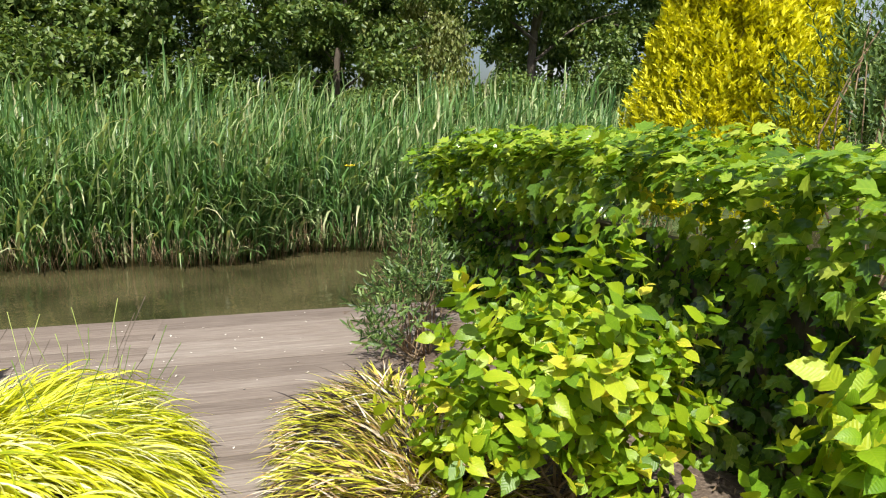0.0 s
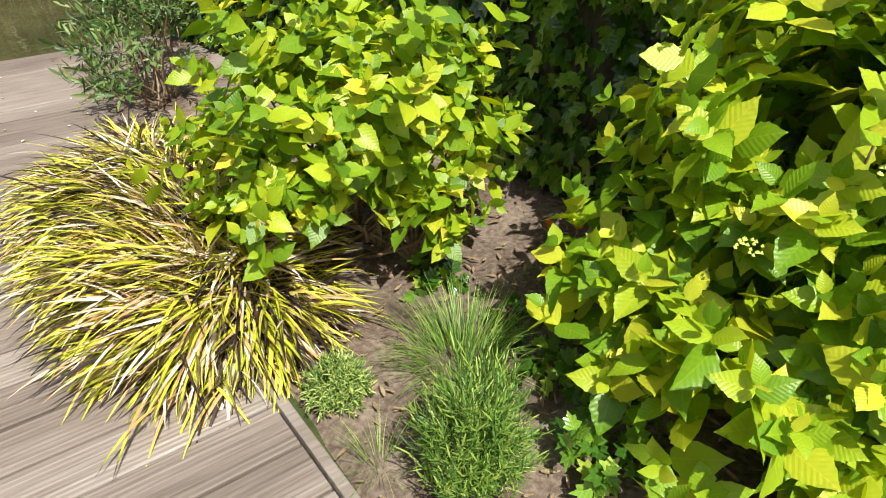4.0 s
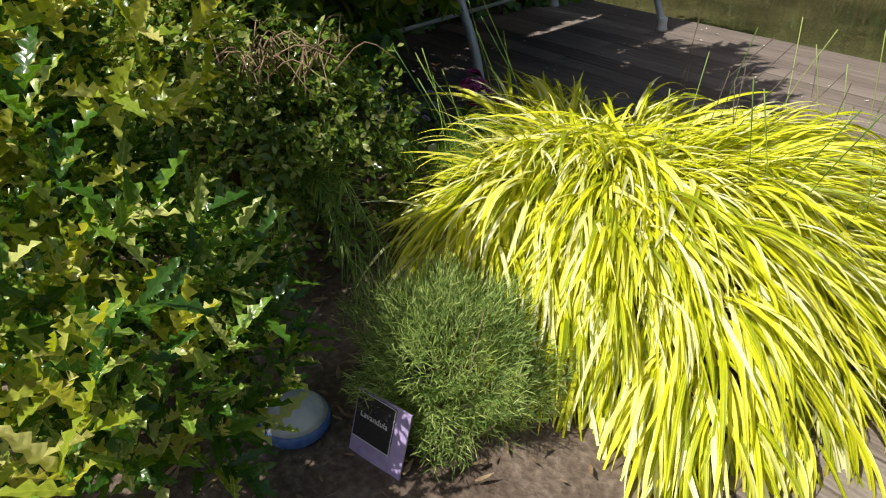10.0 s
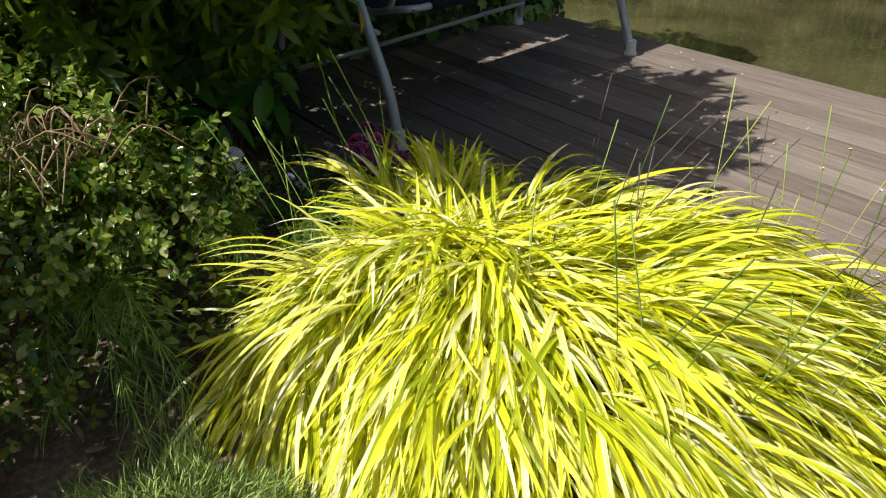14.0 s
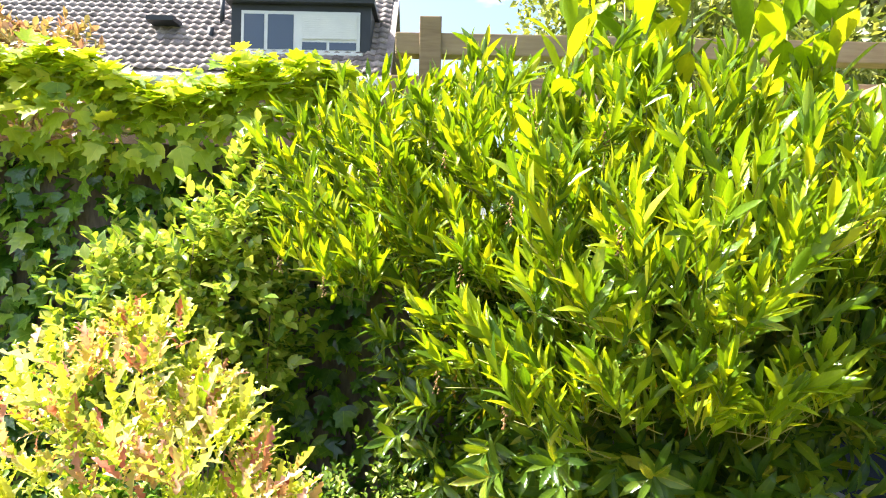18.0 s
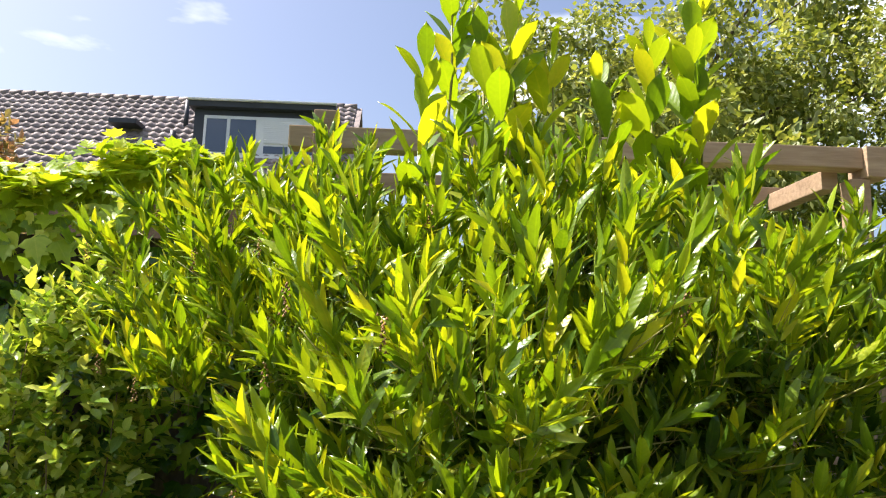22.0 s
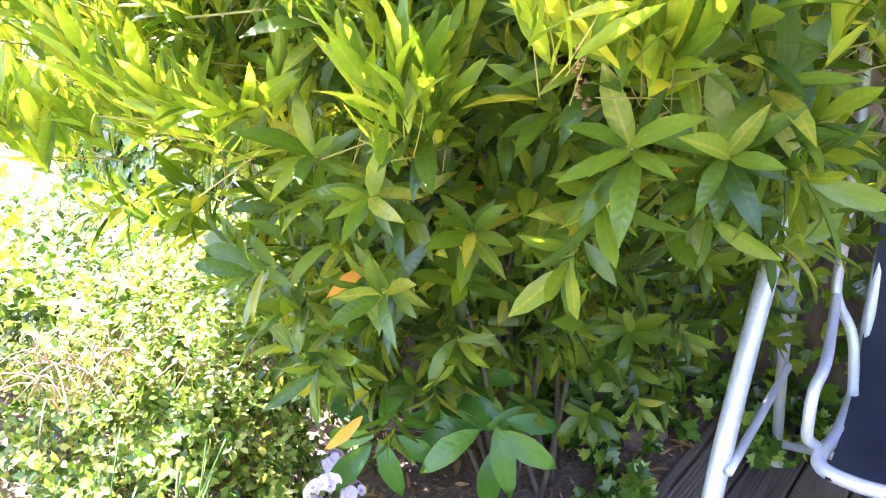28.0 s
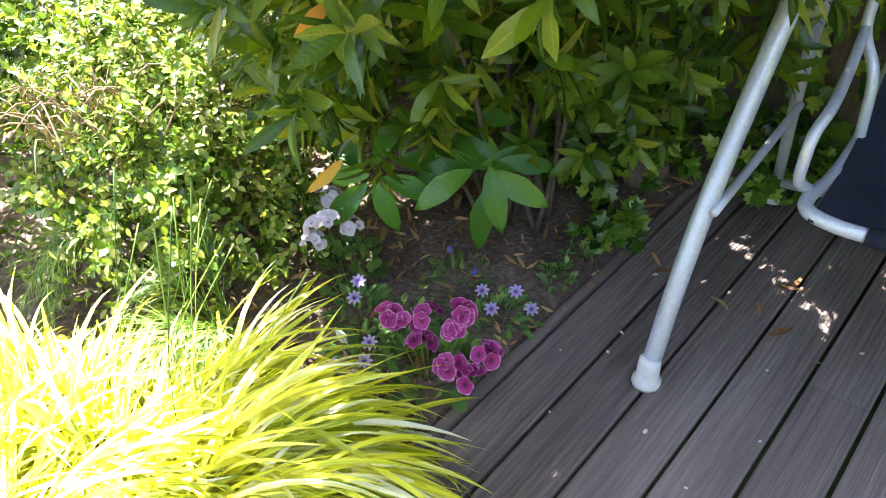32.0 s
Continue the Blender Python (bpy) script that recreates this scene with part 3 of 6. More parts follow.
def branches(owner, rng, roots, targets, radius, material, name="branch", sag=0.0):
    """Bent woody stems from root points to targets, each a part."""
    base = np.array(owner.location)
    for tgt in targets:
        a = roots[rng.integers(len(roots))] - base
        b = np.array(tgt) - base
        mid = (a + b) / 2 + rng.normal(scale=0.06 * np.linalg.norm(b - a), size=3) + np.array([0, 0, sag])
        tube(name, [a, a * 0.6 + mid * 0.4 + rng.normal(scale=0.01, size=3), mid, b], [radius, radius * 0.8, radius * 0.6, radius * 0.25], material, owner, sides=6, steps=3)


# ---- setting: ground, water, deck ----
DECK_EDGE, BED_EDGE, BED_RIGHT, BED_LEFT = 4.96, 2.70, 0.39, -0.46
ys = [-300, -60, -12, -4, -1, 1.5, 3.0, 4.3, 4.88, 4.9, 5.0, 5.4, 7.6, 8.3, 8.9, 9.6, 12, 16, 30, 80, 400]
zs = [-0.05, -0.05, -0.05, -0.04, -0.03, -0.03, -0.03, -0.04, -0.1, -0.5, -0.8, -0.95, -0.9, -0.55, -0.33, -0.2, -0.1, 0.0, 0.1, 0.3, 0.5]
xs = [-400, -90, -30, -14, -9, -6, -4.5, -3.6, -2.8, -2, -1.2, -0.6, 0, 0.6, 1.2, 1.8, 2.6, 4, 7, 14, 40, 120, 400]
verts, faces = [], []
for j, y in enumerate(ys):
    for x in xs:
        dz = 0.05 * noise.noise(Vector((x * 0.7, y * 0.7, 0))) if abs(x) < 20 and abs(y) < 20 else 0
        verts.append((x, y, zs[j] + min(dz, 0.008) if y < 4.6 else zs[j] + dz))
for j in range(len(ys) - 1):
    for i in range(len(xs) - 1):
        a = j * len(xs) + i
        faces.append((a, a + 1, a + 1 + len(xs), a + len(xs)))
ground = new("ground", mesh_of("ground", verts, faces, M_GROUND))
tagged(ground, "flat garden ground with a canal cut through it", "ground", kind="structure")

M_WATER, n, l, b = nodes_of("canal_water")
b.inputs["Base Color"].default_value = (0.035, 0.033, 0.016, 1)
b.inputs["Roughness"].default_value, b.inputs["IOR"].default_value = 0.06, 1.33
geo, wv, bp = n.new("ShaderNodeNewGeometry"), n.new("ShaderNodeTexNoise"), n.new("ShaderNodeBump")
wv.inputs["Scale"].default_value, wv.inputs["Detail"].default_value = 5.0, 3
bp.inputs["Strength"].default_value, bp.inputs["Distance"].default_value = 0.12, 0.05
murk, mr = n.new("ShaderNodeTexNoise"), ramp_node(n, [(0.35, (0.03, 0.03, 0.013)), (0.65, (0.085, 0.075, 0.035))])
murk.inputs["Scale"].default_value, murk.inputs["Detail"].default_value = 1.1, 5
l.new(geo.outputs["Position"], wv.inputs["Vector"]), l.new(geo.outputs["Position"], murk.inputs["Vector"])
l.new(murk.outputs[0], mr.inputs[0]), l.new(mr.outputs[0], b.inputs["Base Color"])
l.new(wv.outputs[0], bp.inputs["Height"]), l.new(bp.outputs[0], b.inputs["Normal"])
water = new("water", mesh_of("water", [(-200, 4.7, -0.32), (200, 4.7, -0.32), (200, 9.7, -0.32), (-200, 9.7, -0.32)], [(0, 1, 2, 3)], M_WATER))
tagged(water, "still murky brown-green canal water with soft reflections", "water", kind="structure")


def soil_bed(name, x0, x1, y0, y1, seed, label):
    nx, ny = int((x1 - x0) / 0.06), int((y1 - y0) / 0.06)
    v, f = [], []
    for j in range(ny + 1):
        for i in range(nx + 1):
            x, y = x0 + (x1 - x0) * i / nx, y0 + (y1 - y0) * j / ny
            edge = min(i, j, nx - i, ny - j)
            z = 0.0 if edge else -0.03
            z += 0.014 * noise.noise(Vector((x * 5, y * 5, seed))) + 0.01 * noise.noise(Vector((x * 17, y * 17, seed)))
            v.append((x, y, z))
    for j in range(ny):
        for i in range(nx):
            a = j * (nx + 1) + i
            f.append((a, a + 1, a + nx + 2, a + nx + 1))
    ob = new(name, mesh_of(name, v, f, M_SOIL))
    return tagged(ob, label, "flower bed", kind="structure")


soil_bed("ground_bed_west", -3.9, BED_LEFT - 0.03, -2.2, BED_EDGE - 0.02, 1.0, "dark garden soil of the planted bed beside the deck")
soil_bed("ground_bed_east", BED_RIGHT + 0.045, 2.4, -2.2, 4.9, 2.0, "brown crumbly soil of the herb bed beside the deck")


def board_mesh(length, width=0.13, thick=0.026, ridges=9, deep=0.0011):
    """A decking board along x with fine grooves along its top and slightly worn edges."""
    prof = [(0, -thick), (0, -0.003), (0.004, 0)]
    pitch = (width - 0.012) / ridges
    for k in range(ridges):
        y = 0.006 + k * pitch
        prof += [(y + pitch * 0.28, 0), (y + pitch * 0.42, -deep), (y + pitch * 0.78, -deep), (y + pitch * 0.92, 0)]
    prof += [(width - 0.004, 0), (width, -0.003), (width, -thick)]
    n = len(prof)
    v = [(x, y, z) for x in (0, length) for y, z in prof]
    f = [(k, k + 1, n + k + 1, n + k) for k in range(n - 1)] + [(n - 1, 0, n, 2 * n - 1), tuple(range(n - 1, -1, -1)), tuple(range(n, 2 * n))]
    return mesh_of("board", v, f, M_DECK, smooth=False)


deck = thing("deck", (0, 0, 0), "weathered grey-brown ribbed timber decking on the water's edge", "deck", kind="structure")
rng = np.random.default_rng(3)
lengths = {}
PITCH_WEST, PITCH_EAST, EAST_EDGE, JOINT = 0.1364, 0.1456, 2.63, -0.72
PITCH_PATH = 0.15


def lay_board(x0, x1, y, pitch, z=0.0):
    key = (round(x1 - x0, 2), pitch)
    if key not in lengths:
        lengths[key] = board_mesh(key[0], pitch - 0.009, deep=0.0008 if x1 > 0 else 0.002)
    ob = new("board", lengths[key])
    ob.parent = deck
    ob.location = (x0, y + 0.0045, z + rng.uniform(-0.0015, 0.0015))
    ob.rotation_euler = (0, 0, rng.uniform(-0.0006, 0.0006))


for k in range(16):
    y = BED_EDGE + k * PITCH_WEST
    if k % 3 == 1:
        lay_board(-3.75, -2.52, y, PITCH_WEST), lay_board(-2.517, JOINT - 0.003, y, PITCH_WEST)
    else:
        lay_board(-3.75, JOINT - 0.003, y, PITCH_WEST)
lay_board(-3.75, JOINT - 0.003, BED_EDGE + 16 * PITCH_WEST, DECK_EDGE - BED_EDGE - 16 * PITCH_WEST)
for k in range(16):
    lay_board(JOINT, 1.35, EAST_EDGE + k * PITCH_EAST, PITCH_EAST)
for k in range(1, 31):
    lay_board(BED_LEFT, BED_RIGHT, EAST_EDGE - k * PITCH_PATH, PITCH_PATH)
for name, lo, hi in (("joist", (-3.7, 4.86, -0.19), (1.3, 4.91, -0.03)), ("joist", (-3.7, 2.76, -0.12), (1.3, 2.81, -0.03)), ("joist", (-0.42, -1.8, -0.12), (-0.37, 2.6, -0.03)), ("joist", (0.3, -1.8, -0.12), (0.35, 2.6, -0.03))):
    box_part(name, lo, hi, M_DECK, deck)
for x in (-3.4, -1.9, -0.4, 1.0):
    box_part("pile", (x, 4.8, -1.0), (x + 0.09, 4.86, -0.03), M_DECK, deck)
box_part("edging_board", (BED_RIGHT + 0.006, -1.9, -0.06), (BED_RIGHT + 0.034, 2.61, 0.012), M_DECK, deck, 0.004)
box_part("edging_board", (-3.75, BED_EDGE - 0.03, -0.06), (BED_LEFT - 0.01, BED_EDGE - 0.004, 0.006), M_DECK, deck, 0.004)

# petals, seeds and crumbs lying about on the boards
litter = thing("petal_litter", (-1.2, 3.9, 0.002), "tiny pale petals and dry bits scattered over the deck boards", "litter", kind="stuff")
pos = np.stack([rng.uniform(-2.9, 0.6, 170), rng.uniform(2.75, 4.9, 170), np.full(170, 0.004)], 1)
ang = rng.uniform(0, 6.3, 170)
rot = turns(np.stack([np.cos(ang), np.sin(ang), rng.uniform(-0.1, 0.3, 170)], 1), np.tile([0, 0, 1.0], (170, 1)))
scatter(litter, "petal", [leaf_shape([0.1, 0.35, 0.3, 0.05], curl=-0.2)], M_SPECK, pos, rot, rng.uniform(0.007, 0.017, 170), rng, singles=0, mass="petals")

# ---- golden grass mound ----
HAK = [blade_shape(r, d, w, 9, t) for r, d, w, t in ((28, 75, 0.021, 0.3), (22, 60, 0.024, -0.3), (34, 95, 0.019, 0.5), (16, 55, 0.023, -0.5), (26, 85, 0.025, 0.2), (12, 42, 0.021, 0.6), (36, 100, 0.018, -0.7), (20, 68, 0.023, 0.0))]


def grass_mound(name, shapes, material, centres, n, length, seed, label, category, singles=300, focus=(-0.2, 1.2, 1.0), lift=0.14, wild=0.16):
    """Tufts of arching blades: each springs from its tuft and falls outward over those below it."""
    rng = np.random.default_rng(seed)
    c0 = np.mean([c[:2] for c in centres], axis=0)
    owner = thing(name, (c0[0], c0[1], 0.0), label, category)
    weights = np.array([c[2] * c[3] for c in centres])
    pos, ways, size = [], [], []
    for (cx, cy, rx, ry, h), k in zip(centres, (n * weights / weights.sum()).astype(int)):
        a, f = rng.uniform(0, 2 * np.pi, k), np.sqrt(rng.uniform(0, 1, k))
        ux, uy = np.cos(a) * f, np.sin(a) * f
        x, y = cx + ux * rx, cy + uy * ry
        z = h * (1 - f ** 2.2) * rng.uniform(0.75, 1.05, k)
        swirl = np.array([noise.noise(Vector((p, q, seed)) * 2.2) for p, q in zip(x, y)]) * 1.3
        out = np.arctan2(uy / ry + rng.normal(scale=wild, size=k), ux / rx + rng.normal(scale=wild, size=k)) + swirl
        pos.append(np.stack([x, y, z], 1))
        tilt = -0.55 * f + rng.normal(scale=0.12, size=k)
        ways.append(np.stack([np.cos(out), np.sin(out), np.tan(np.clip(tilt + lift, -0.9, 0.9))], 1))
        size.append(length * rng.uniform(0.65, 1.15, k))
    pos, ways, size = np.concatenate(pos), np.concatenate(ways), np.concatenate(size)
    rot = turns(ways, np.tile([0, 0, 1.0], (len(ways), 1)))
    scatter(owner, "blade", shapes, material, pos, rot, size, rng, singles, focus, "blade_mass")
    return owner




def dome_grass(name, shapes, material, centre, radii, crest, ridge, top, tufts, per, length, seed, label, focus, singles=300, wild=0.2):
    """One wide mound: tufts of blades spring all over a lumpy dome and fall down its slope in layers, away from its crest."""
    rng = np.random.default_rng(seed)
    owner = thing(name, (*centre, 0.0), label, "ornamental grass")
    pos, ways, size = [], [], []
    for k in range(tufts):
        a, f = k * 2.39996, math.sqrt((k + 0.5) / tufts)
        q = f / (math.cos(a) ** 4 + math.sin(a) ** 4) ** 0.22
        x, y = centre[0] + math.cos(a) * q * radii[0] + rng.normal(scale=0.02), centre[1] + math.sin(a) * q * radii[1] + rng.normal(scale=0.02)
        lump = noise.noise(Vector((x * 3.4, y * 3.4, seed)))
        z = top * (1 - f ** 3.6) * (1 + 0.35 * lump) * rng.uniform(0.75, 1.0) + 0.03
        swirl = 0.6 * noise.noise(Vector((x * 1.9, y * 1.9, seed + 7))) + rng.normal(scale=0.18)
        g = min(1.0, max(0.0, ((x - crest[0]) * ridge[0] + (y - crest[1]) * ridge[1]) / (ridge[0] ** 2 + ridge[1] ** 2)))
        cx, cy = crest[0] + g * ridge[0], crest[1] + g * ridge[1]
        out = math.atan2(y - cy, x - cx) + swirl
        tilt = math.atan(-top * 3.6 * f ** 2.6 / np.mean(radii)) * 0.7 + rng.normal(scale=0.14) + 0.1
        close = math.hypot(x - crest[0], y - crest[1]) < 0.2
        on_ridge = math.hypot(x - cx, y - cy) < 0.12
        n = rng.poisson(per) + (10 if on_ridge else 3)
        az = out + rng.normal(scale=1.1 if on_ridge else 0.5 if close else wild, size=n)
        tl = np.clip(tilt + (rng.uniform(0.2, 0.8) if close else 0.05 if on_ridge else 0) + rng.normal(scale=0.17, size=n), -1.2, 1.2)
        pos.append(np.stack([x + rng.normal(scale=0.022, size=n), y + rng.normal(scale=0.022, size=n), z * rng.uniform(0.7, 1.0, n)], 1))
        ways.append(np.stack([np.cos(az), np.sin(az), np.tan(tl)], 1))
        size.append(length * rng.uniform(0.85, 1.1) * rng.uniform(0.5, 1.15, n))
    pos, ways, size = np.concatenate(pos), np.concatenate(ways), np.concatenate(size)
    scatter(owner, "blade", shapes, material, pos, turns(ways, np.tile([0, 0, 1.0], (len(pos), 1)) + rng.normal(scale=0.25, size=(len(pos), 3))), size, rng, singles, focus, "blade_mass")
    return owner


MOUND = [(-1.27, 2.35), (-0.95, 2.15), (-0.8, 2.5), (-0.95, 2.8)]
grass = dome_grass("golden_grass", HAK, L_HAKONE, (-0.95, 2.46), (0.58, 0.62), (-1.4, 2.28), (0.22, 0.16), 0.36, 340, 26, 0.275, 5, "golden-yellow striped ornamental grass in a wide arching mound spilling over the deck", (-0.1, 1.2, 1.2))
dome_grass("golden_grass", HAK, L_HAKONE, (-1.5, 2.56), (0.17, 0.26), (-1.36, 2.42), (0.02, 0.05), 0.24, 46, 22, 0.33, 9, "younger golden grass tuft leaning towards the flower bed", (-1.2, 3.2, 1.2), 100)
# thin seed stalks standing over the mound
rng = np.random.default_rng(6)
for k in range(46):
    a, c = rng.uniform(0, 6.3), MOUND[2 if k % 3 else 3]
    x, y = c[0] + 0.3 * math.cos(a) - grass.location.x, c[1] + 0.3 * math.sin(a) + 0.1 - grass.location.y
    h = rng.uniform(0.35, 0.62)
    dx, dy = rng.uniform(-0.12, 0.2), rng.uniform(-0.05, 0.2)
    tube("seed_stalk", [(x, y, 0.1), (x + dx * 0.3, y + dy * 0.3, h * 0.6), (x + dx, y + dy, h)], [0.0009, 0.0008, 0.0017], M_BARK if k % 3 == 0 else L_LAV, grass, sides=5, steps=3)

for k in range(12):
    x, y = rng.uniform(-1.62, -1.4) - grass.location.x, rng.uniform(2.1, 2.45) - grass.location.y
    h, dx, dy = rng.uniform(0.4, 0.66), rng.uniform(-0.3, -0.05), rng.uniform(-0.15, 0.15)
    tube("seed_stalk", [(x, y, 0.1), (x + dx * 0.35, y + dy * 0.35, h * 0.6), (x + dx, y + dy, h)], [0.0011, 0.001, 0.002], L_HERB, grass, sides=5, steps=3)

# ---- tan and green sedge beside it ----
SEDGE = [blade_shape(r, d, w, 6, t) for r, d, w, t in ((34, 45, 0.023, 0.3), (26, 34, 0.026, -0.3), (18, 30, 0.02, 0.5), (42, 62, 0.024, -0.5), (14, 24, 0.026, 0.1), (50, 44, 0.019, 0.4))]
dome_grass("sedge_tussock", SEDGE, L_SEDGE, (0.4, 2.38), (0.31, 0.66), (0.5, 2.0), (0.0, 0.8), 0.25, 300, 22, 0.22, 8, "arching sedge tussock, half green and half dried to tan and white", (0.0, 1.2, 1.2), wild=0.42)

# ---- hydrangeas ----
HYD = [leaf_shape([0.02, 0.14, 0.22, 0.28, 0.31, 0.32, 0.31, 0.285, 0.24, 0.185, 0.115, 0.05, 0.0], fold=fo, curl=c, wave=w, teeth=0.05, side=sd) for c, w, fo, sd in ((0.12, 0.006, 0.15, 0.0), (0.25, 0.01, 0.3, 0.03), (0.02, 0.008, -0.1, -0.02), (0.38, 0.006, 0.2, 0.02), (0.2, 0.01, 0.42, 0.0), (0.16, 0.006, -0.15, 0.02))]


def paired_leaves(rng, tips, ways, gap, up):
    """Shoots with three crossed pairs of opposite leaves, the youngest pair steep at the tip."""
    n = len(tips)
    way = ways + np.array([0, 0, up]) + rng.normal(scale=0.18, size=(n, 3))
    way /= np.linalg.norm(way, axis=1)[:, None]
    side = np.cross(way, rng.normal(size=(n, 3)))
    side /= np.linalg.norm(side, axis=1)[:, None]
    other = np.cross(way, side)
    pos, dirs, ups, grow = [], [], [], []
    for k, (lean, size) in enumerate(((0.55, 0.5), (0.95, 0.85), (1.3, 1.12))):
        for h in (0, 1):
            a = k * math.pi / 2 + h * math.pi + rng.uniform(-0.25, 0.25, n)
            out = np.cos(a)[:, None] * side + np.sin(a)[:, None] * other
            s = lean + rng.uniform(-0.16, 0.16, n)
            pos.append(tips - way * gap * k)
            dirs.append(way * np.cos(s)[:, None] + out * np.sin(s)[:, None])
            ups.append(way * np.sin(s)[:, None] - out * np.cos(s)[:, None])
            grow.append(np.full(n, size) * rng.uniform(0.85, 1.1, n))
    return np.concatenate(pos), np.concatenate(dirs), np.concatenate(ups), np.concatenate(grow)


def hydrangea(name, balls, root, n, seed, label, size, focus, material, buds=()):
    rng = np.random.default_rng(seed)
    owner = thing(name, root, label, "shrub")
    tips, out = lumps(rng, n, balls, low=-0.3, inner=0.35, uneven=0.65)
    pos, ways, ups, grow = paired_leaves(rng, tips, out, 0.035, 0.75)
    ups = ups + rng.normal(scale=0.4, size=ups.shape)
    ok = pos[:, 2] > 0.05
    scatter(owner, "leaf", HYD, material, pos[ok], turns(ways[ok], ups[ok]), size * grow[ok], rng, 300, focus)
    targets = tips[rng.choice(len(tips), 40, replace=False)] * 0.96 + np.array(root) * 0.04
    branches(owner, rng, [np.array(root) + rng.normal(scale=(0.07, 0.07, 0.0)) for _ in range(7)], targets, 0.007, M_STEM, "stem")
    for p in buds:
        florets = []
        for q in on_ball(rng, 26, 0.0):
            c = np.array([[0.004, 0, 0], [0, 0.004, 0], [-0.004, 0, 0], [0, -0.004, 0], [0, 0, 0.005]])
            florets.append((c + q * np.array([0.024, 0.024, 0.012]), np.array([(0, 1, 4), (1, 2, 4), (2, 3, 4), (3, 0, 4)])))
        v, t = joined(florets)
        part("flower_bud", tri_mesh("flower_bud", v, t, P_LIME), owner, "lime green flower bud cluster", np.array(p) - np.array(root))
    return owner


hydrangea("hydrangea", [((0.86, 2.0, 0.53), (0.4, 0.42, 0.44)), ((0.62, 1.85, 0.42), (0.25, 0.25, 0.3)), ((1.12, 1.9, 0.42), (0.27, 0.28, 0.36)), ((0.98, 1.72, 0.26), (0.12, 0.12, 0.16))], (0.92, 2.05, 0.0), 420, 11, "bushy bright green hydrangea without blooms beside the sedge", 0.074, (0.0, 0.8, 1.2), L_HYD)
hydrangea("hydrangea", [((1.38, 0.94, 0.64), (0.4, 0.4, 0.46)), ((1.25, 0.71, 0.4), (0.3, 0.3, 0.38)), ((1.23, 1.08, 0.4), (0.22, 0.22, 0.3)), ((1.5, 0.5, 0.55), (0.4, 0.4, 0.5)), ((1.12, 0.6, 0.2), (0.2, 0.2, 0.2)), ((1.08, 1.08, 0.3), (0.22, 0.25, 0.28)), ((1.0, 0.8, 0.26), (0.22, 0.22, 0.26))], (1.38, 0.8, 0.0), 560, 12, "tall yellow-green hydrangea with small lime flower buds", 0.095, (0.0, 0.3, 1.2), L_HYDPALE, buds=[(1.12, 1.05, 1.0), (1.18, 0.8, 0.98), (1.05, 0.7, 0.78), (1.3, 0.62, 1.12), (1.25, 1.05, 1.08), (1.0, 0.85, 0.6)])

# ---- ivy hedges ----
IVY_LINE = [(0, 0), (0.28, 0.05), (0.52, 0.3), (0.3, 0.42), (0.34, 0.72), (0.14, 0.68), (0, 1.0), (-0.14, 0.68), (-0.34, 0.72), (-0.3, 0.42), (-0.52, 0.3), (-0.28, 0.05)]
IVY = [lobed_shape(IVY_LINE, f, c) for f, c in ((0.2, 0.2), (0.05, 0.35), (0.32, 0.1))]


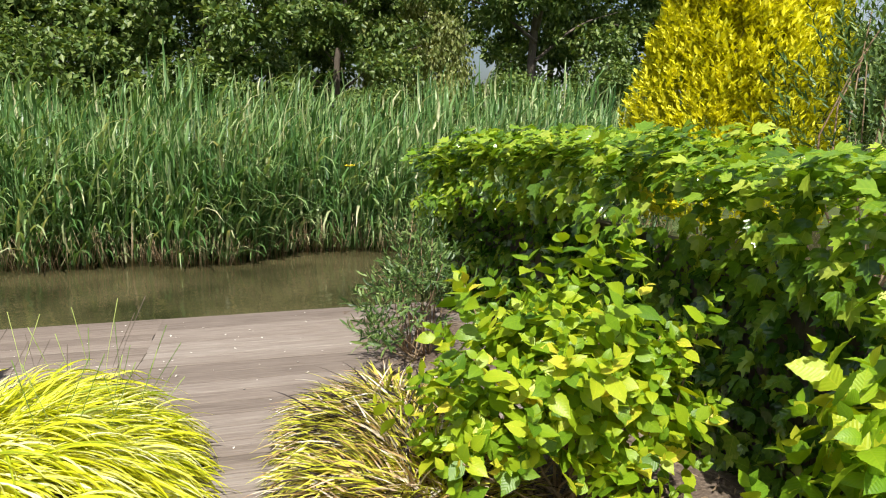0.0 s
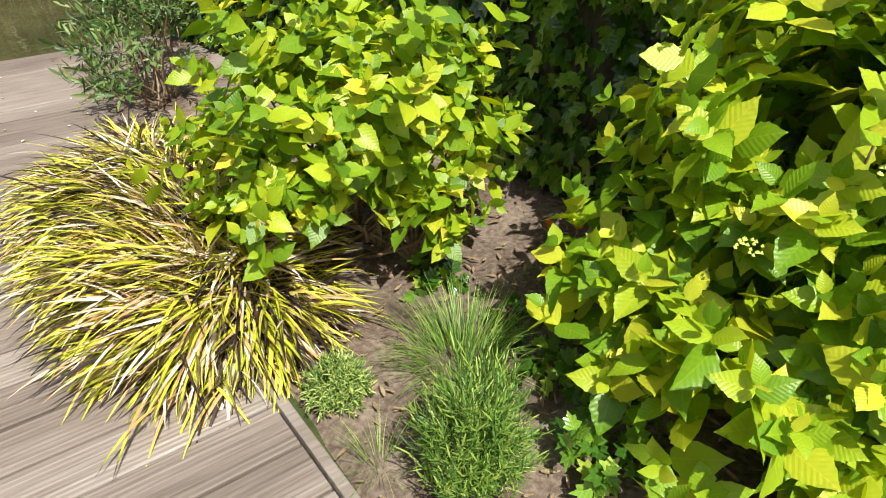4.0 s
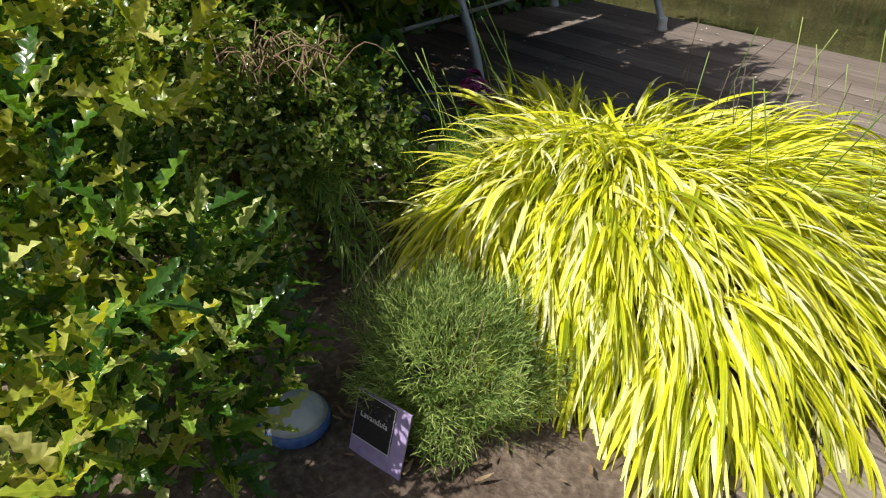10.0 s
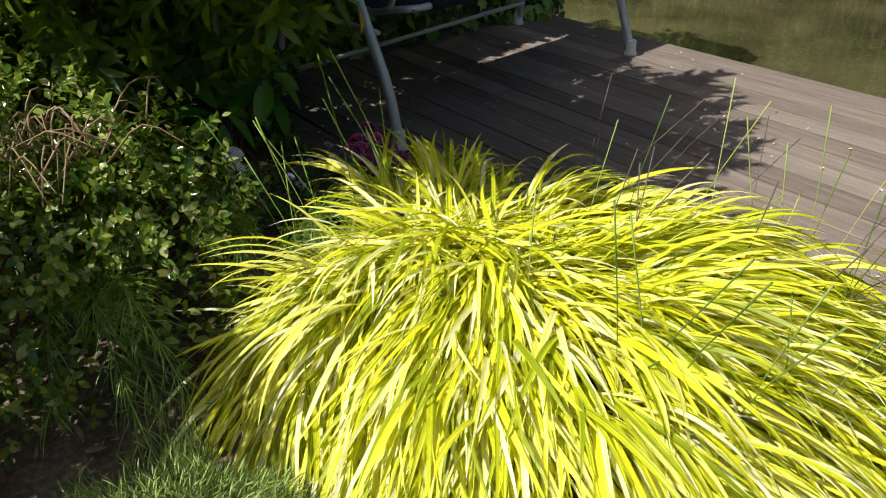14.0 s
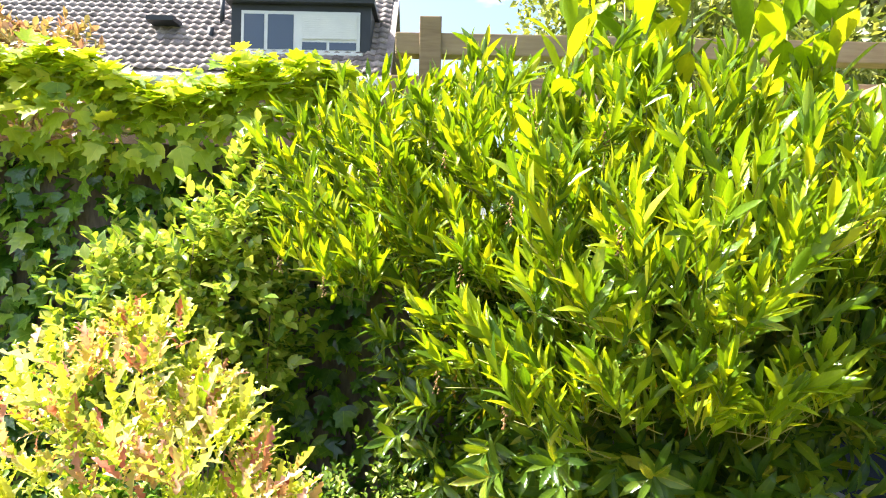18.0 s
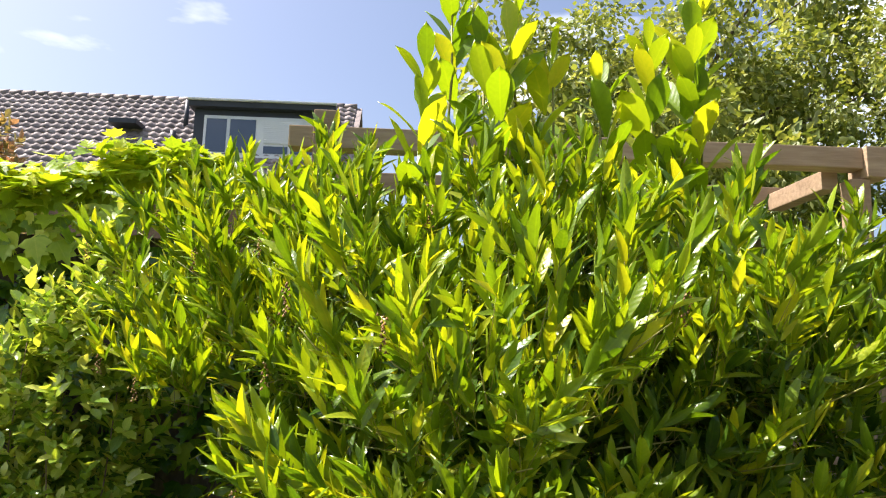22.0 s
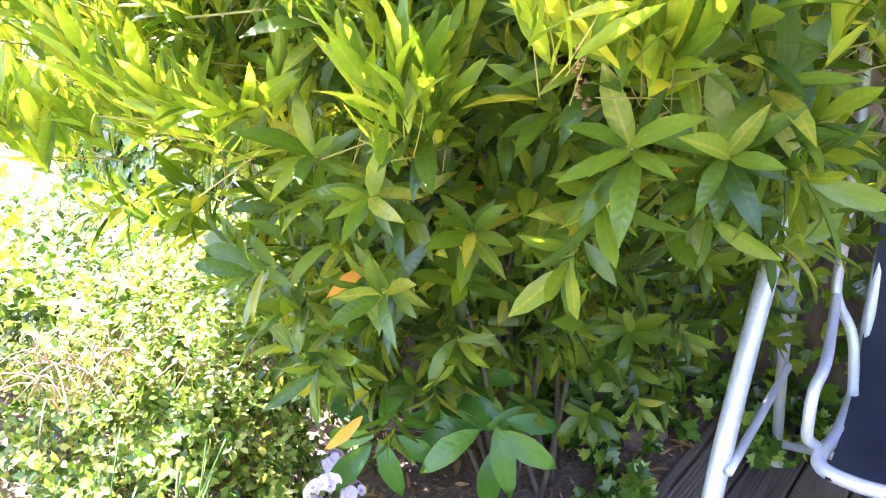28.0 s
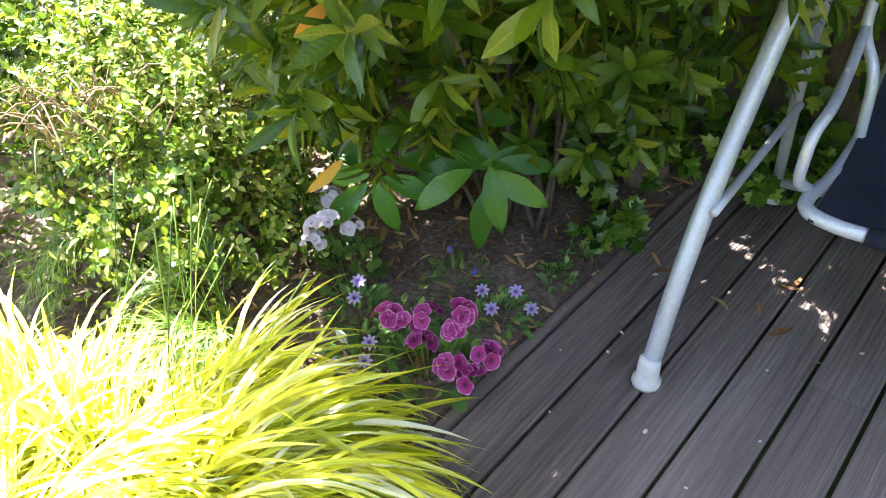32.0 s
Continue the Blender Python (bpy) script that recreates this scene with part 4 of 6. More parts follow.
def ivy_hedge(name, path, height, depth, n, seed, label, size, focus, front, singles=300, crown=None, rise=0.07, sink=0.0):
    """A fence grown over with ivy: path along its foot, front the side that faces the garden (1 or -1)."""
    rng = np.random.default_rng(seed)
    path = np.array(path, float)
    owner = thing(name, (*path.mean(0), 0), label, "hedge")
    base = np.array([*path.mean(0), 0])
    seg = np.linalg.norm(np.diff(path, axis=0), axis=1)
    at = np.concatenate([[0], np.cumsum(seg)])
    total = at[-1]
    for i in range(len(path) - 1):
        a, b_ = path[i], path[i + 1]
        d = (b_ - a) / np.linalg.norm(b_ - a)
        q = np.array([d[1], -d[0]]) * 0.03
        h = height * 0.86 + min(sink, 0)
        v = [(*(p + s * q - base[:2]), z) for z in (0, h) for p, s in ((a, 1), (b_, 1), (b_, -1), (a, -1))]
        part("fence_panel", mesh_of("fence_panel", v, [(0, 1, 5, 4), (1, 2, 6, 5), (2, 3, 7, 6), (3, 0, 4, 7), (4, 5, 6, 7), (3, 2, 1, 0)], M_BARK, False), owner)
    s = rng.uniform(0, total, n)
    x, y = np.interp(s, at, path[:, 0]), np.interp(s, at, path[:, 1])
    k = np.clip(np.searchsorted(at, s) - 1, 0, len(seg) - 1)
    d = np.diff(path, axis=0)[k] / seg[k][:, None]
    side = np.stack([d[:, 1], -d[:, 0]], 1) * front
    kind = rng.uniform(0, 1, n)
    bump = np.array([noise.noise(Vector((a * 1.7, b_ * 1.7, seed))) for a, b_ in zip(x, y)])
    fine = np.array([noise.noise(Vector((a * 5.1, b_ * 5.1, seed + 9))) for a, b_ in zip(x, y)])
    top = height * (1 + rise * (bump + 0.5 * fine)) + sink * np.clip((s / total - 0.86) * 7, 0, 1)
    z = np.where(kind < 0.62, rng.uniform(0.02, 1, n) * top, top + rng.uniform(-0.1, 0.05, n))
    ledge = np.clip((z - (top - 0.5)) / 0.2, 0, 1)
    bulge = depth * (0.55 + 0.45 * np.array([noise.noise(Vector((a * 1.4, c * 1.9, seed + 4))) for a, c in zip(s, z)])) * (0.3 + 0.75 * ledge) * (1 + ((0.9 - 1.5 * np.clip((z - top + 0.38) / 0.38, 0, 1)) * ledge if crown else 0))
    off = np.where(kind < 0.62, bulge + rng.uniform(-0.05, 0.06, n), rng.uniform(-depth, depth, n))
    pos = np.stack([x + side[:, 0] * off, y + side[:, 1] * off, z], 1)
    outw = np.stack([side[:, 0], side[:, 1], np.where(kind < 0.62, 0.75 + (1.1 * ledge if crown else 0), 2.2)], 1)
    ups = outw + rng.normal(scale=0.45, size=(n, 3))
    ways = np.stack([side[:, 0] * 0.4, side[:, 1] * 0.4, np.full(n, -0.8)], 1) + rng.normal(scale=0.55, size=(n, 3))
    ways[kind >= 0.62] = rng.normal(size=((kind >= 0.62).sum(), 3)) * [1, 1, 0.35]
    rot, sizes = turns(ways, ups), size * rng.uniform(0.55, 1.25, n)
    # young: leaves near the top, whose lighter crown colour stands in for sunlight
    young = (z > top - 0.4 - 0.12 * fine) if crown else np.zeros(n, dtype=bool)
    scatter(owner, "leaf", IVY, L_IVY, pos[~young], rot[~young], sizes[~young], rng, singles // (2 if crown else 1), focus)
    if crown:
        scatter(owner, "young_leaf", IVY, crown, pos[young], rot[young], sizes[young], rng, singles // 2, focus, "young_leaf_mass", "leaves along the top, coloured light green as if sunlit")
    return owner


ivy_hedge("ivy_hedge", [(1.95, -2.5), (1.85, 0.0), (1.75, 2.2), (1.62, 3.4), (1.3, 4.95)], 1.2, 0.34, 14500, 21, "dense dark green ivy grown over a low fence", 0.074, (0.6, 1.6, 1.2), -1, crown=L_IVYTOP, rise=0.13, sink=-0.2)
ivy_hedge("ivy_hedge", [(-3.5, 4.5), (-3.48, 2.4), (-3.45, 1.2)], 1.93, 0.2, 4600, 22, "dark green ivy covering the fence behind the swing seat", 0.085, (-1.5, 3.5, 1.2), -1)
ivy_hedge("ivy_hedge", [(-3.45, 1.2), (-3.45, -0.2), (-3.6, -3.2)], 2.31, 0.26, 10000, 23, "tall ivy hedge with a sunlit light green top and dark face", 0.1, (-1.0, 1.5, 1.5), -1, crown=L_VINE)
ivy_hedge("ivy_hedge", [(-3.4, 5.0), (-3.5, 4.5)], 1.4, 0.24, 900, 24, "end of the ivy hedge hanging over the water's edge", 0.085, (-1.5, 3.5, 1.2), -1, 150)

# ---- cherry laurel ----
LAU = [leaf_shape([0.015, 0.075, 0.108, 0.116, 0.1, 0.06, 0.0], fold=f, curl=c, side=s, teeth=0.07) for f, c, s in ((0.45, 0.12, 0.0), (0.3, 0.28, 0.03), (0.6, 0.02, -0.03), (0.4, -0.12, 0.02))]
LAUM = [leaf_shape([0.018, w * 0.8, w, w * 0.75, 0.0], fold=f, curl=c, side=s) for w, f, c, s in ((0.115, 0.45, 0.12, 0.0), (0.115, 0.3, 0.3, 0.03), (0.145, 0.35, 0.15, 0.0), (0.145, 0.25, 0.35, 0.03))]
LAUE = [leaf_shape([0.02, 0.11, 0.165, 0.185, 0.17, 0.11, 0.0], fold=f, curl=c, side=s, teeth=0.03) for f, c, s in ((0.3, 0.2, 0.0), (0.2, 0.38, 0.03), (0.4, 0.1, -0.03))]
LAUO = [leaf_shape([0.02, 0.08, 0.135, 0.18, 0.205, 0.2, 0.14, 0.0], fold=f, curl=c, side=s, teeth=0.03) for f, c, s in ((0.3, 0.1, 0.0), (0.2, 0.3, 0.03), (0.4, -0.08, -0.03))]
rng = np.random.default_rng(31)
laurel = thing("laurel_bush", (-2.55, 2.35, 0.0), "large glossy cherry laurel with upright sunlit shoots beside the swing seat", "shrub")
LAU_BALLS = [((-2.15, 2.08, 1.45), (0.46, 0.5, 0.48)), ((-2.0, 2.65, 1.3), (0.48, 0.6, 0.5)), ((-1.75, 2.2, 1.36), (0.38, 0.45, 0.34)), ((-2.3, 2.2, 1.6), (0.5, 0.6, 0.42)), ((-2.12, 3.05, 1.38), (0.32, 0.32, 0.4)), ((-2.55, 2.75, 1.5), (0.45, 0.6, 0.5)), ((-2.62, 1.4, 1.65), (0.4, 0.4, 0.42)), ((-2.45, 1.7, 1.6), (0.42, 0.42, 0.44)), ((-2.3, 3.2, 1.5), (0.22, 0.25, 0.3))]
# Some of these clumps are unseen extras that keep sun off deck and interior.
DARK_BALLS = [((-2.25, 2.3, 1.2), (0.6, 0.75, 0.6)), ((-2.15, 2.5, 0.9), (0.4, 0.45, 0.4)), ((-2.7, 2.5, 1.0), (0.45, 0.6, 0.8)), ((-2.55, 2.1, 0.75), (0.5, 0.5, 0.6)), ((-2.1, 2.95, 1.2), (0.3, 0.28, 0.25)), ((-2.75, 1.75, 0.95), (0.4, 0.45, 0.6)), ((-2.85, 2.95, 1.2), (0.3, 0.35, 0.45)), ((-2.25, 2.7, 1.4), (0.4, 0.45, 0.35)), ((-2.95, 2.2, 1.1), (0.35, 0.5, 0.6)), ((-2.8, 2.1, 0.6), (0.4, 0.4, 0.45)), ((-3.15, 2.55, 1.3), (0.22, 0.35, 0.85))]


def spaced(rng, pts, gap):
    """The indices of points that keep a distance from one another."""
    kept = []
    for i in rng.permutation(len(pts)):
        if all(np.sum((pts[i] - pts[j]) ** 2) > gap * gap for j in kept):
            kept.append(i)
    return np.array(kept)


def sprays(rng, tips, ways, shoots, length):
    """Arching side branches, each with upright shoots in two ranks along it: where the shoots end and the way they point."""
    at, way, stem = [], [], []
    for tip, w in zip(tips, ways):
        b_ = np.array([w[0], w[1], max(w[2], 0.0) * 0.6 + 0.22]) + rng.normal(scale=0.15, size=3)
        b_ /= np.linalg.norm(b_)
        side = np.cross(b_, [0, 0, 1.0])
        side /= np.linalg.norm(side) + 1e-9
        ln = length * rng.uniform(0.7, 1.25)
        foot = tip - b_ * ln
        stem.append((foot, b_, ln))
        for k in range(shoots):
            f = 0.3 + 0.7 * k / (shoots - 1)
            sd = (1 if k % 2 else -1) * (1.0 - 0.5 * f)
            d = b_ * 0.55 + np.array([0, 0, 0.75]) + side * 0.42 * sd + rng.normal(scale=0.1, size=3)
            d /= np.linalg.norm(d)
            at.append(foot + b_ * ln * f + side * 0.03 * sd + np.array([0, 0, 0.05 * f * f]) + d * 0.07)
            way.append(d)
    return np.array(at), np.array(way), stem


tips, out = lumps(rng, 2600, LAU_BALLS, low=-0.6, inner=0.8, uneven=0.55)
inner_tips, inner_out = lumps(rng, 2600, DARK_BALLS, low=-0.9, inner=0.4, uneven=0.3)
tall = np.array([(-2.45, 2.1, 2.74), (-2.4, 2.3, 2.64), (-2.38, 2.2, 2.46), (-2.38, 2.42, 2.42), (-2.32, 2.02, 2.36), (-2.42, 2.92, 2.7), (-2.35, 2.86, 2.42), (-2.4, 2.74, 2.5), (-2.35, 2.56, 2.34)])
keep = (tips[:, 2] > 1.1) & ((tips[:, 1] < 2.45) | (tips[:, 2] > 1.55) | (rng.uniform(0, 1, len(tips)) < 0.2))
tips, out = tips[keep], out[keep]
chosen = spaced(rng, tips, 0.15)
tips, out = tips[chosen], out[chosen]
shoot_at, shoot_way, spray_stems = sprays(rng, tips, out, 7, 0.26)
p1, w1, u1 = whorls(rng, shoot_at, shoot_way, 10, 0.52, up=0.0, back=0.09)
p2, w2, u2, s2 = [], [], [], []
for tip in tall:
    lean = np.array([rng.normal(scale=0.12), rng.normal(scale=0.12), 1.0])
    for k in range(19):
        a, f = k * 2.4 + rng.uniform(-0.3, 0.3), k / 18
        d = np.array([math.cos(a), math.sin(a), 0]) * math.sin(0.3 + 0.6 * f) + lean * math.cos(0.3 + 0.6 * f)
        p2.append(tip - lean * 0.6 * f), w2.append(d), u2.append(lean * 0.9 - np.array([math.cos(a), math.sin(a), 0]) * 0.5), s2.append((0.12 + 0.07 * min(1, 2.5 * f)) * rng.uniform(0.85, 1.15))
p2, w2, u2, s2 = np.array(p2), np.array(w2), np.array(u2) + rng.normal(scale=0.3, size=(len(u2), 3)), np.array(s2)
# the lowest branch: two flat rosettes of large glossy leaves over the flower bed
p3, w3, u3, s3 = [], [], [], []
face = np.array([0.58, 0.42, 0.7])
across = np.cross(face, [0, 0, 1.0])
across /= np.linalg.norm(across)
along = np.cross(across, face)
for centre, n_leaves, start in (((-2.32, 2.47, 0.38), 10, 0.2), ((-2.16, 2.25, 0.38), 7, 0.9), ((-2.36, 2.36, 0.47), 6, 0.5)):
    for k in range(n_leaves):
        a = start + k * 2.4
        d = across * math.cos(a) + along * math.sin(a) * 0.9 - np.array([0, 0, 0.3]) + face * rng.uniform(-0.1, 0.25)
        p3.append(np.array(centre) + d * 0.025 + rng.normal(scale=0.012, size=3)), w3.append(d), u3.append(face + rng.normal(scale=0.2, size=3)), s3.append(0.16 * rng.uniform(0.75, 1.1))
p3, w3, u3, s3 = np.array(p3), np.array(w3), np.array(u3), np.array(s3)
low_tips = np.array([(-2.32, 2.47, 0.38), (-2.16, 2.25, 0.38), (-2.36, 2.36, 0.47)])
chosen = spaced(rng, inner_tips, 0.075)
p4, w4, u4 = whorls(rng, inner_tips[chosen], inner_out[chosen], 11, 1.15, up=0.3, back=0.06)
ok = (p1[:, 1] < 1.37 - 0.611 * p1[:, 0]) | (p1[:, 2] > 0.95)
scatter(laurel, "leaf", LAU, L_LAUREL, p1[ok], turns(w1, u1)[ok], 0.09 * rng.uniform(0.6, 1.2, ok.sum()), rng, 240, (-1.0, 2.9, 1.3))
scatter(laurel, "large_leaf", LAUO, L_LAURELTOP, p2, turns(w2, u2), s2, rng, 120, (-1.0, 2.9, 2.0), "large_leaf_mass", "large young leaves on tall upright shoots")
v, t = tube_arrays([(0, 0, 0), (0, 0.5, 0.02), (0, 1, 0)], [0.007, 0.006, 0.004], 4)
stem_way = np.concatenate([shoot_way, np.array([w for _, w, _ in spray_stems]), np.tile([0.02, 0.02, 1.0], (len(tall), 1))])
stem_way /= np.linalg.norm(stem_way, axis=1)[:, None]
stem_len = np.concatenate([np.full(len(shoot_at), 0.11), np.array([ln for _, _, ln in spray_stems]), np.full(len(tall), 0.7)])
stem_at = np.concatenate([shoot_at, tips, tall]) - stem_way * stem_len[:, None]
scatter(laurel, "shoot", [(v, t)], M_SHOOT, stem_at, turns(stem_way, np.tile([0.3, 0.9, 0.1], (len(stem_way), 1))), stem_len, rng, 60, (-1.0, 2.9, 1.3), "shoot_mass", "yellow-green young stems")
scatter(laurel, "glossy_leaf", LAUE, L_LAURELMID, p3, turns(w3, u3), s3, rng, 64, (-1.5, 3.2, 0.6), "glossy_leaves", "glossy bright green leaves on the lowest branch")
ok = (p4[:, 2] > 0.12) & ((p4[:, 1] < 1.37 - 0.611 * p4[:, 0]) | (p4[:, 2] > 0.9))
scatter(laurel, "mature_leaf", LAUM, L_LAURELDARK, p4[ok], turns(w4, u4 + [0, 0, 0.6] + rng.normal(scale=0.25, size=p4.shape))[ok], 0.092 * rng.uniform(0.7, 1.2, ok.sum()), rng, 280, (-1.5, 3.2, 0.6), "mature_leaf_mass", "mature leaves, coloured darker for the shade inside the bush")
old = rng.choice(np.flatnonzero((p4[:, 2] > 0.3) & ((p4[:, 1] < 2.7) | (p4[:, 2] > 0.95))), 70, replace=False)
scatter(laurel, "yellow_leaf", LAU, L_OLD, p4[old] + rng.normal(scale=0.02, size=(70, 3)), turns(w4[old] * [1, 1, 0.2] - [0, 0, 0.5], u4[old]), 0.09 * rng.uniform(0.7, 1.1, 70), rng, 70)
for k in rng.choice(len(tips), 44, replace=False):
    bits = [(np.array([[0.004, 0, 0], [-0.002, 0.0035, 0], [-0.002, -0.0035, 0], [0, 0, 0.006]]) + [rng.normal(scale=0.005), rng.normal(scale=0.005), j * 0.0035], np.array([(0, 1, 3), (1, 2, 3), (2, 0, 3), (0, 2, 1)])) for j in range(18)]
    v, t = joined(bits)
    part("dried_flower_spike", tri_mesh("dried_flower_spike", v, t, M_DRY), laurel, "brown dried flower spike", tips[k] + out[k] * 0.03 - np.array(laurel.location))
trunk_roots = [np.array([-2.6, 2.35, 0.0]) + rng.normal(scale=(0.06, 0.06, 0)) for _ in range(5)]
branches(laurel, rng, trunk_roots, list(inner_tips[rng.choice(len(inner_tips), 12, replace=False)] * 0.5 + np.array([-2.6, 2.35, 1.0]) * 0.5) + list(tall - [0, 0, 0.6]) + list(low_tips), 0.009, M_BARK, "branch", sag=0.12)

# ---- other shrubs of the west bed ----
HOL = [leaf_shape([0.02, 0.12, 0.065, 0.18, 0.08, 0.17, 0.06, 0.09, 0.0], fold=f, curl=c, wave=0.035) for f, c in ((0.4, 0.1), (0.2, 0.3), (0.6, -0.05))]
OVAL = [leaf_shape([0.05, 0.27, 0.26, 0.02], fold=f, curl=c) for f, c in ((0.3, 0.1), (0.15, 0.35), (0.5, 0.0))]


def shrub(name, balls, root, n, per, shapes, material, size, seed, label, spread=1.1, up=0.4, back=0.06, singles=300, focus=(-0.5, 2.0, 1.3), stems=18, stem_r=0.006, low=-0.4, inner=0.5, uneven=0.3, category="shrub", flat=0.5):
    rng = np.random.default_rng(seed)
    owner = thing(name, root, label, category)
    tips, out = lumps(rng, n, balls, low, inner, uneven)
    pos, ways, ups = whorls(rng, tips, out, per, spread, up, back)
    ups = ups + np.array([0, 0, flat])
    ok = pos[:, 2] > 0.02
    scatter(owner, "leaf", shapes, material, pos[ok], turns(ways[ok], ups[ok]), size * rng.uniform(0.6, 1.2, ok.sum()), rng, singles, focus)
    if stems:
        branches(owner, rng, [np.array(root) + rng.normal(scale=(0.05, 0.05, 0)) for _ in range(6)], tips[rng.choice(len(tips), stems, replace=False)], stem_r, M_STEM, "stem")
    return owner


UPPER = [((-1.4, 1.17, 0.84), (0.27, 0.24, 0.4)), ((-1.56, 0.98, 0.92), (0.3, 0.28, 0.46)), ((-1.22, 0.8, 0.5), (0.3, 0.26, 0.3))]
holly = shrub("holly_bush", [((-1.3, 0.95, 0.45), (0.42, 0.36, 0.4)), ((-1.16, 1.13, 0.34), (0.3, 0.26, 0.3)), ((-1.02, 1.06, 0.28), (0.2, 0.18, 0.24)), ((-1.48, 1.0, 0.7), (0.22, 0.22, 0.36))], (-1.35, 0.9, 0.0), 480, 7, HOL, L_HOLLY, 0.068, 41, "variegated spiny holly bush, cream-yellow top and dark green base coloured for sun and shade", focus=(-0.2, 1.2, 1.3), up=0.6, inner=0.7, uneven=0.5, flat=1.3)
rng = np.random.default_rng(42)


def holly_shoots(count, balls, per, name, material, size, singles, rest, label, low=-0.2):
    tips, out = lumps(rng, count, balls, low=low, inner=0.85)
    p, w, u = whorls(rng, tips, out, per, 0.9, up=0.9, back=0.05)
    scatter(holly, name, HOL, material, p, turns(w, u + np.array([0, 0, 0.8])), size * rng.uniform(0.6, 1.2, len(p)), rng, singles, (-0.2, 1.6, 1.5), rest, label)


holly_shoots(360, UPPER, 6, "pale_leaf", L_HOLLYPALE, 0.07, 90, "pale_leaves", "cream-yellow young holly leaves, coloured paler as if sunlit", -0.6)
holly_shoots(16, [((-1.0, 1.0, 0.34), (0.22, 0.18, 0.24))], 6, "pale_leaf", L_HOLLYPALE, 0.075, 40, "pale_leaves", "cream-yellow young holly leaves, coloured paler as if sunlit", 0.3)
holly_shoots(150, UPPER[:2], 5, "young_leaf", L_YOUNG, 0.05, 60, "young_leaves", "coppery red young shoots", 0.4)
shrub("boxleaf_bush", [((-2.02, 1.62, 0.28), (0.43, 0.42, 0.48)), ((-1.84, 1.9, 0.22), (0.29, 0.27, 0.4)), ((-2.42, 1.42, 0.28), (0.42, 0.4, 0.48)), ((-1.86, 1.5, 0.26), (0.31, 0.3, 0.42))], (-2.1, 1.65, 0.0), 3000, 6, OVAL, L_COT, 0.028, 43, "low rounded small-leaved evergreen bush with bare twigs on top", spread=1.3, up=0.2, back=0.05, stems=60, stem_r=0.004, inner=0.68, uneven=0.7, flat=0.7)
shrub("evergreen_shrub", [((-2.25, 0.9, 0.32), (0.5, 0.4, 0.42)), ((-2.85, 1.15, 0.2), (0.3, 0.3, 0.35)), ((-2.1, 0.2, 0.3), (0.6, 0.5, 0.5)), ((-1.75, 0.5, 0.32), (0.4, 0.4, 0.38))], (-2.3, 0.8, 0.0), 1200, 7, OVAL, L_SHADE, 0.045, 47, "low mid-green leafy evergreen behind the holly", spread=1.3, up=0.3, singles=60)
twigs = thing("bare_twigs", (-1.74, 1.71, 0.5), "pale bare dead twigs lying among the leaves of the low bush", "twigs")
rng = np.random.default_rng(48)
for k in range(46):
    a, ln = rng.uniform(0, 6.3), rng.uniform(0.06, 0.24)
    bx, by = rng.normal(scale=0.09), rng.normal(scale=0.09)
    tube("twig", [(bx, by, 0.03), (bx + math.cos(a) * ln * 0.5 + 0.03, by + math.sin(a) * ln * 0.5, 0.1 + 0.02 * k / 60), (bx + math.cos(a) * ln + 0.07, by + math.sin(a) * ln, rng.uniform(-0.02, 0.1))], [0.0026, 0.002, 0.001], M_STEM, twigs, sides=5, steps=3)
shrub("glossy_shrub", [((-3.05, 0.4, 0.95), (0.3, 0.38, 0.75)), ((-2.98, 0.78, 1.15), (0.28, 0.32, 0.75))], (-3.05, 0.6, 0.0), 700, 7, OVAL, L_GLOSS, 0.06, 44, "upright evergreen shrub with glossy pale-lit leaves", up=0.7, back=0.1, singles=200, flat=1.2, uneven=0.5)
def feathery_weed(base, stalks, seed, label):
    """Thin arching stalks with whorls of hair-fine side shoots."""
    rng = np.random.default_rng(seed)
    owner = thing("horsetail", base, label, "weed")
    pos, ways = [], []
    for end, rise in stalks:
        end = np.array(end)
        mid = (np.array(base) + end) / 2 + [0, 0, rise]
        line = smooth_line([np.array(base), mid, end], 14)
        tube("stalk", [tuple(p - np.array(base)) for p in line[::4]], [0.0028, 0.002, 0.001], L_HERB, owner, sides=5, steps=3)
        for i in range(6, len(line)):
            d = line[i] - line[i - 1]
            d /= np.linalg.norm(d)
            side = np.cross(d, [0, 0, 1.0])
            for _ in range(7):
                a = rng.uniform(0, 6.3)
                pos.append(line[i]), ways.append(d * 0.9 + side * math.cos(a) + np.array([0, 0, math.sin(a) * 0.6 - 0.25]) + rng.normal(scale=0.15, size=3))
    pos, ways = np.array(pos), np.array(ways)
    scatter(owner, "side_shoot", [blade_shape(10, 45, 0.011, 4), blade_shape(25, 70, 0.011, 4)], L_HERB, pos, turns(ways, np.tile([0, 0, 1.0], (len(pos), 1))), rng.uniform(0.06, 0.13, len(pos)), rng, 70, (-0.3, 1.7, 1.1), "shoot_mass")


feathery_weed((-1.82, 1.72, 0.0), [((-1.36, 1.79, 0.08), 0.24), ((-1.36, 1.68, 0.06), 0.25), ((-1.5, 1.55, 0.1), 0.2), ((-1.42, 1.74, 0.07), 0.22)], 45, "pale green feathery horsetail weed arching over the shaded soil")
feathery_weed((-1.72, 2.16, 0.0), [((-1.5, 2.24, 0.22), 0.12), ((-1.62, 2.02, 0.24), 0.12), ((-1.45, 2.12, 0.16), 0.14), ((-1.78, 2.02, 0.26), 0.1), ((-1.55, 2.38, 0.25), 0.12)], 49, "fine feathery weed between the low bush and golden grass")
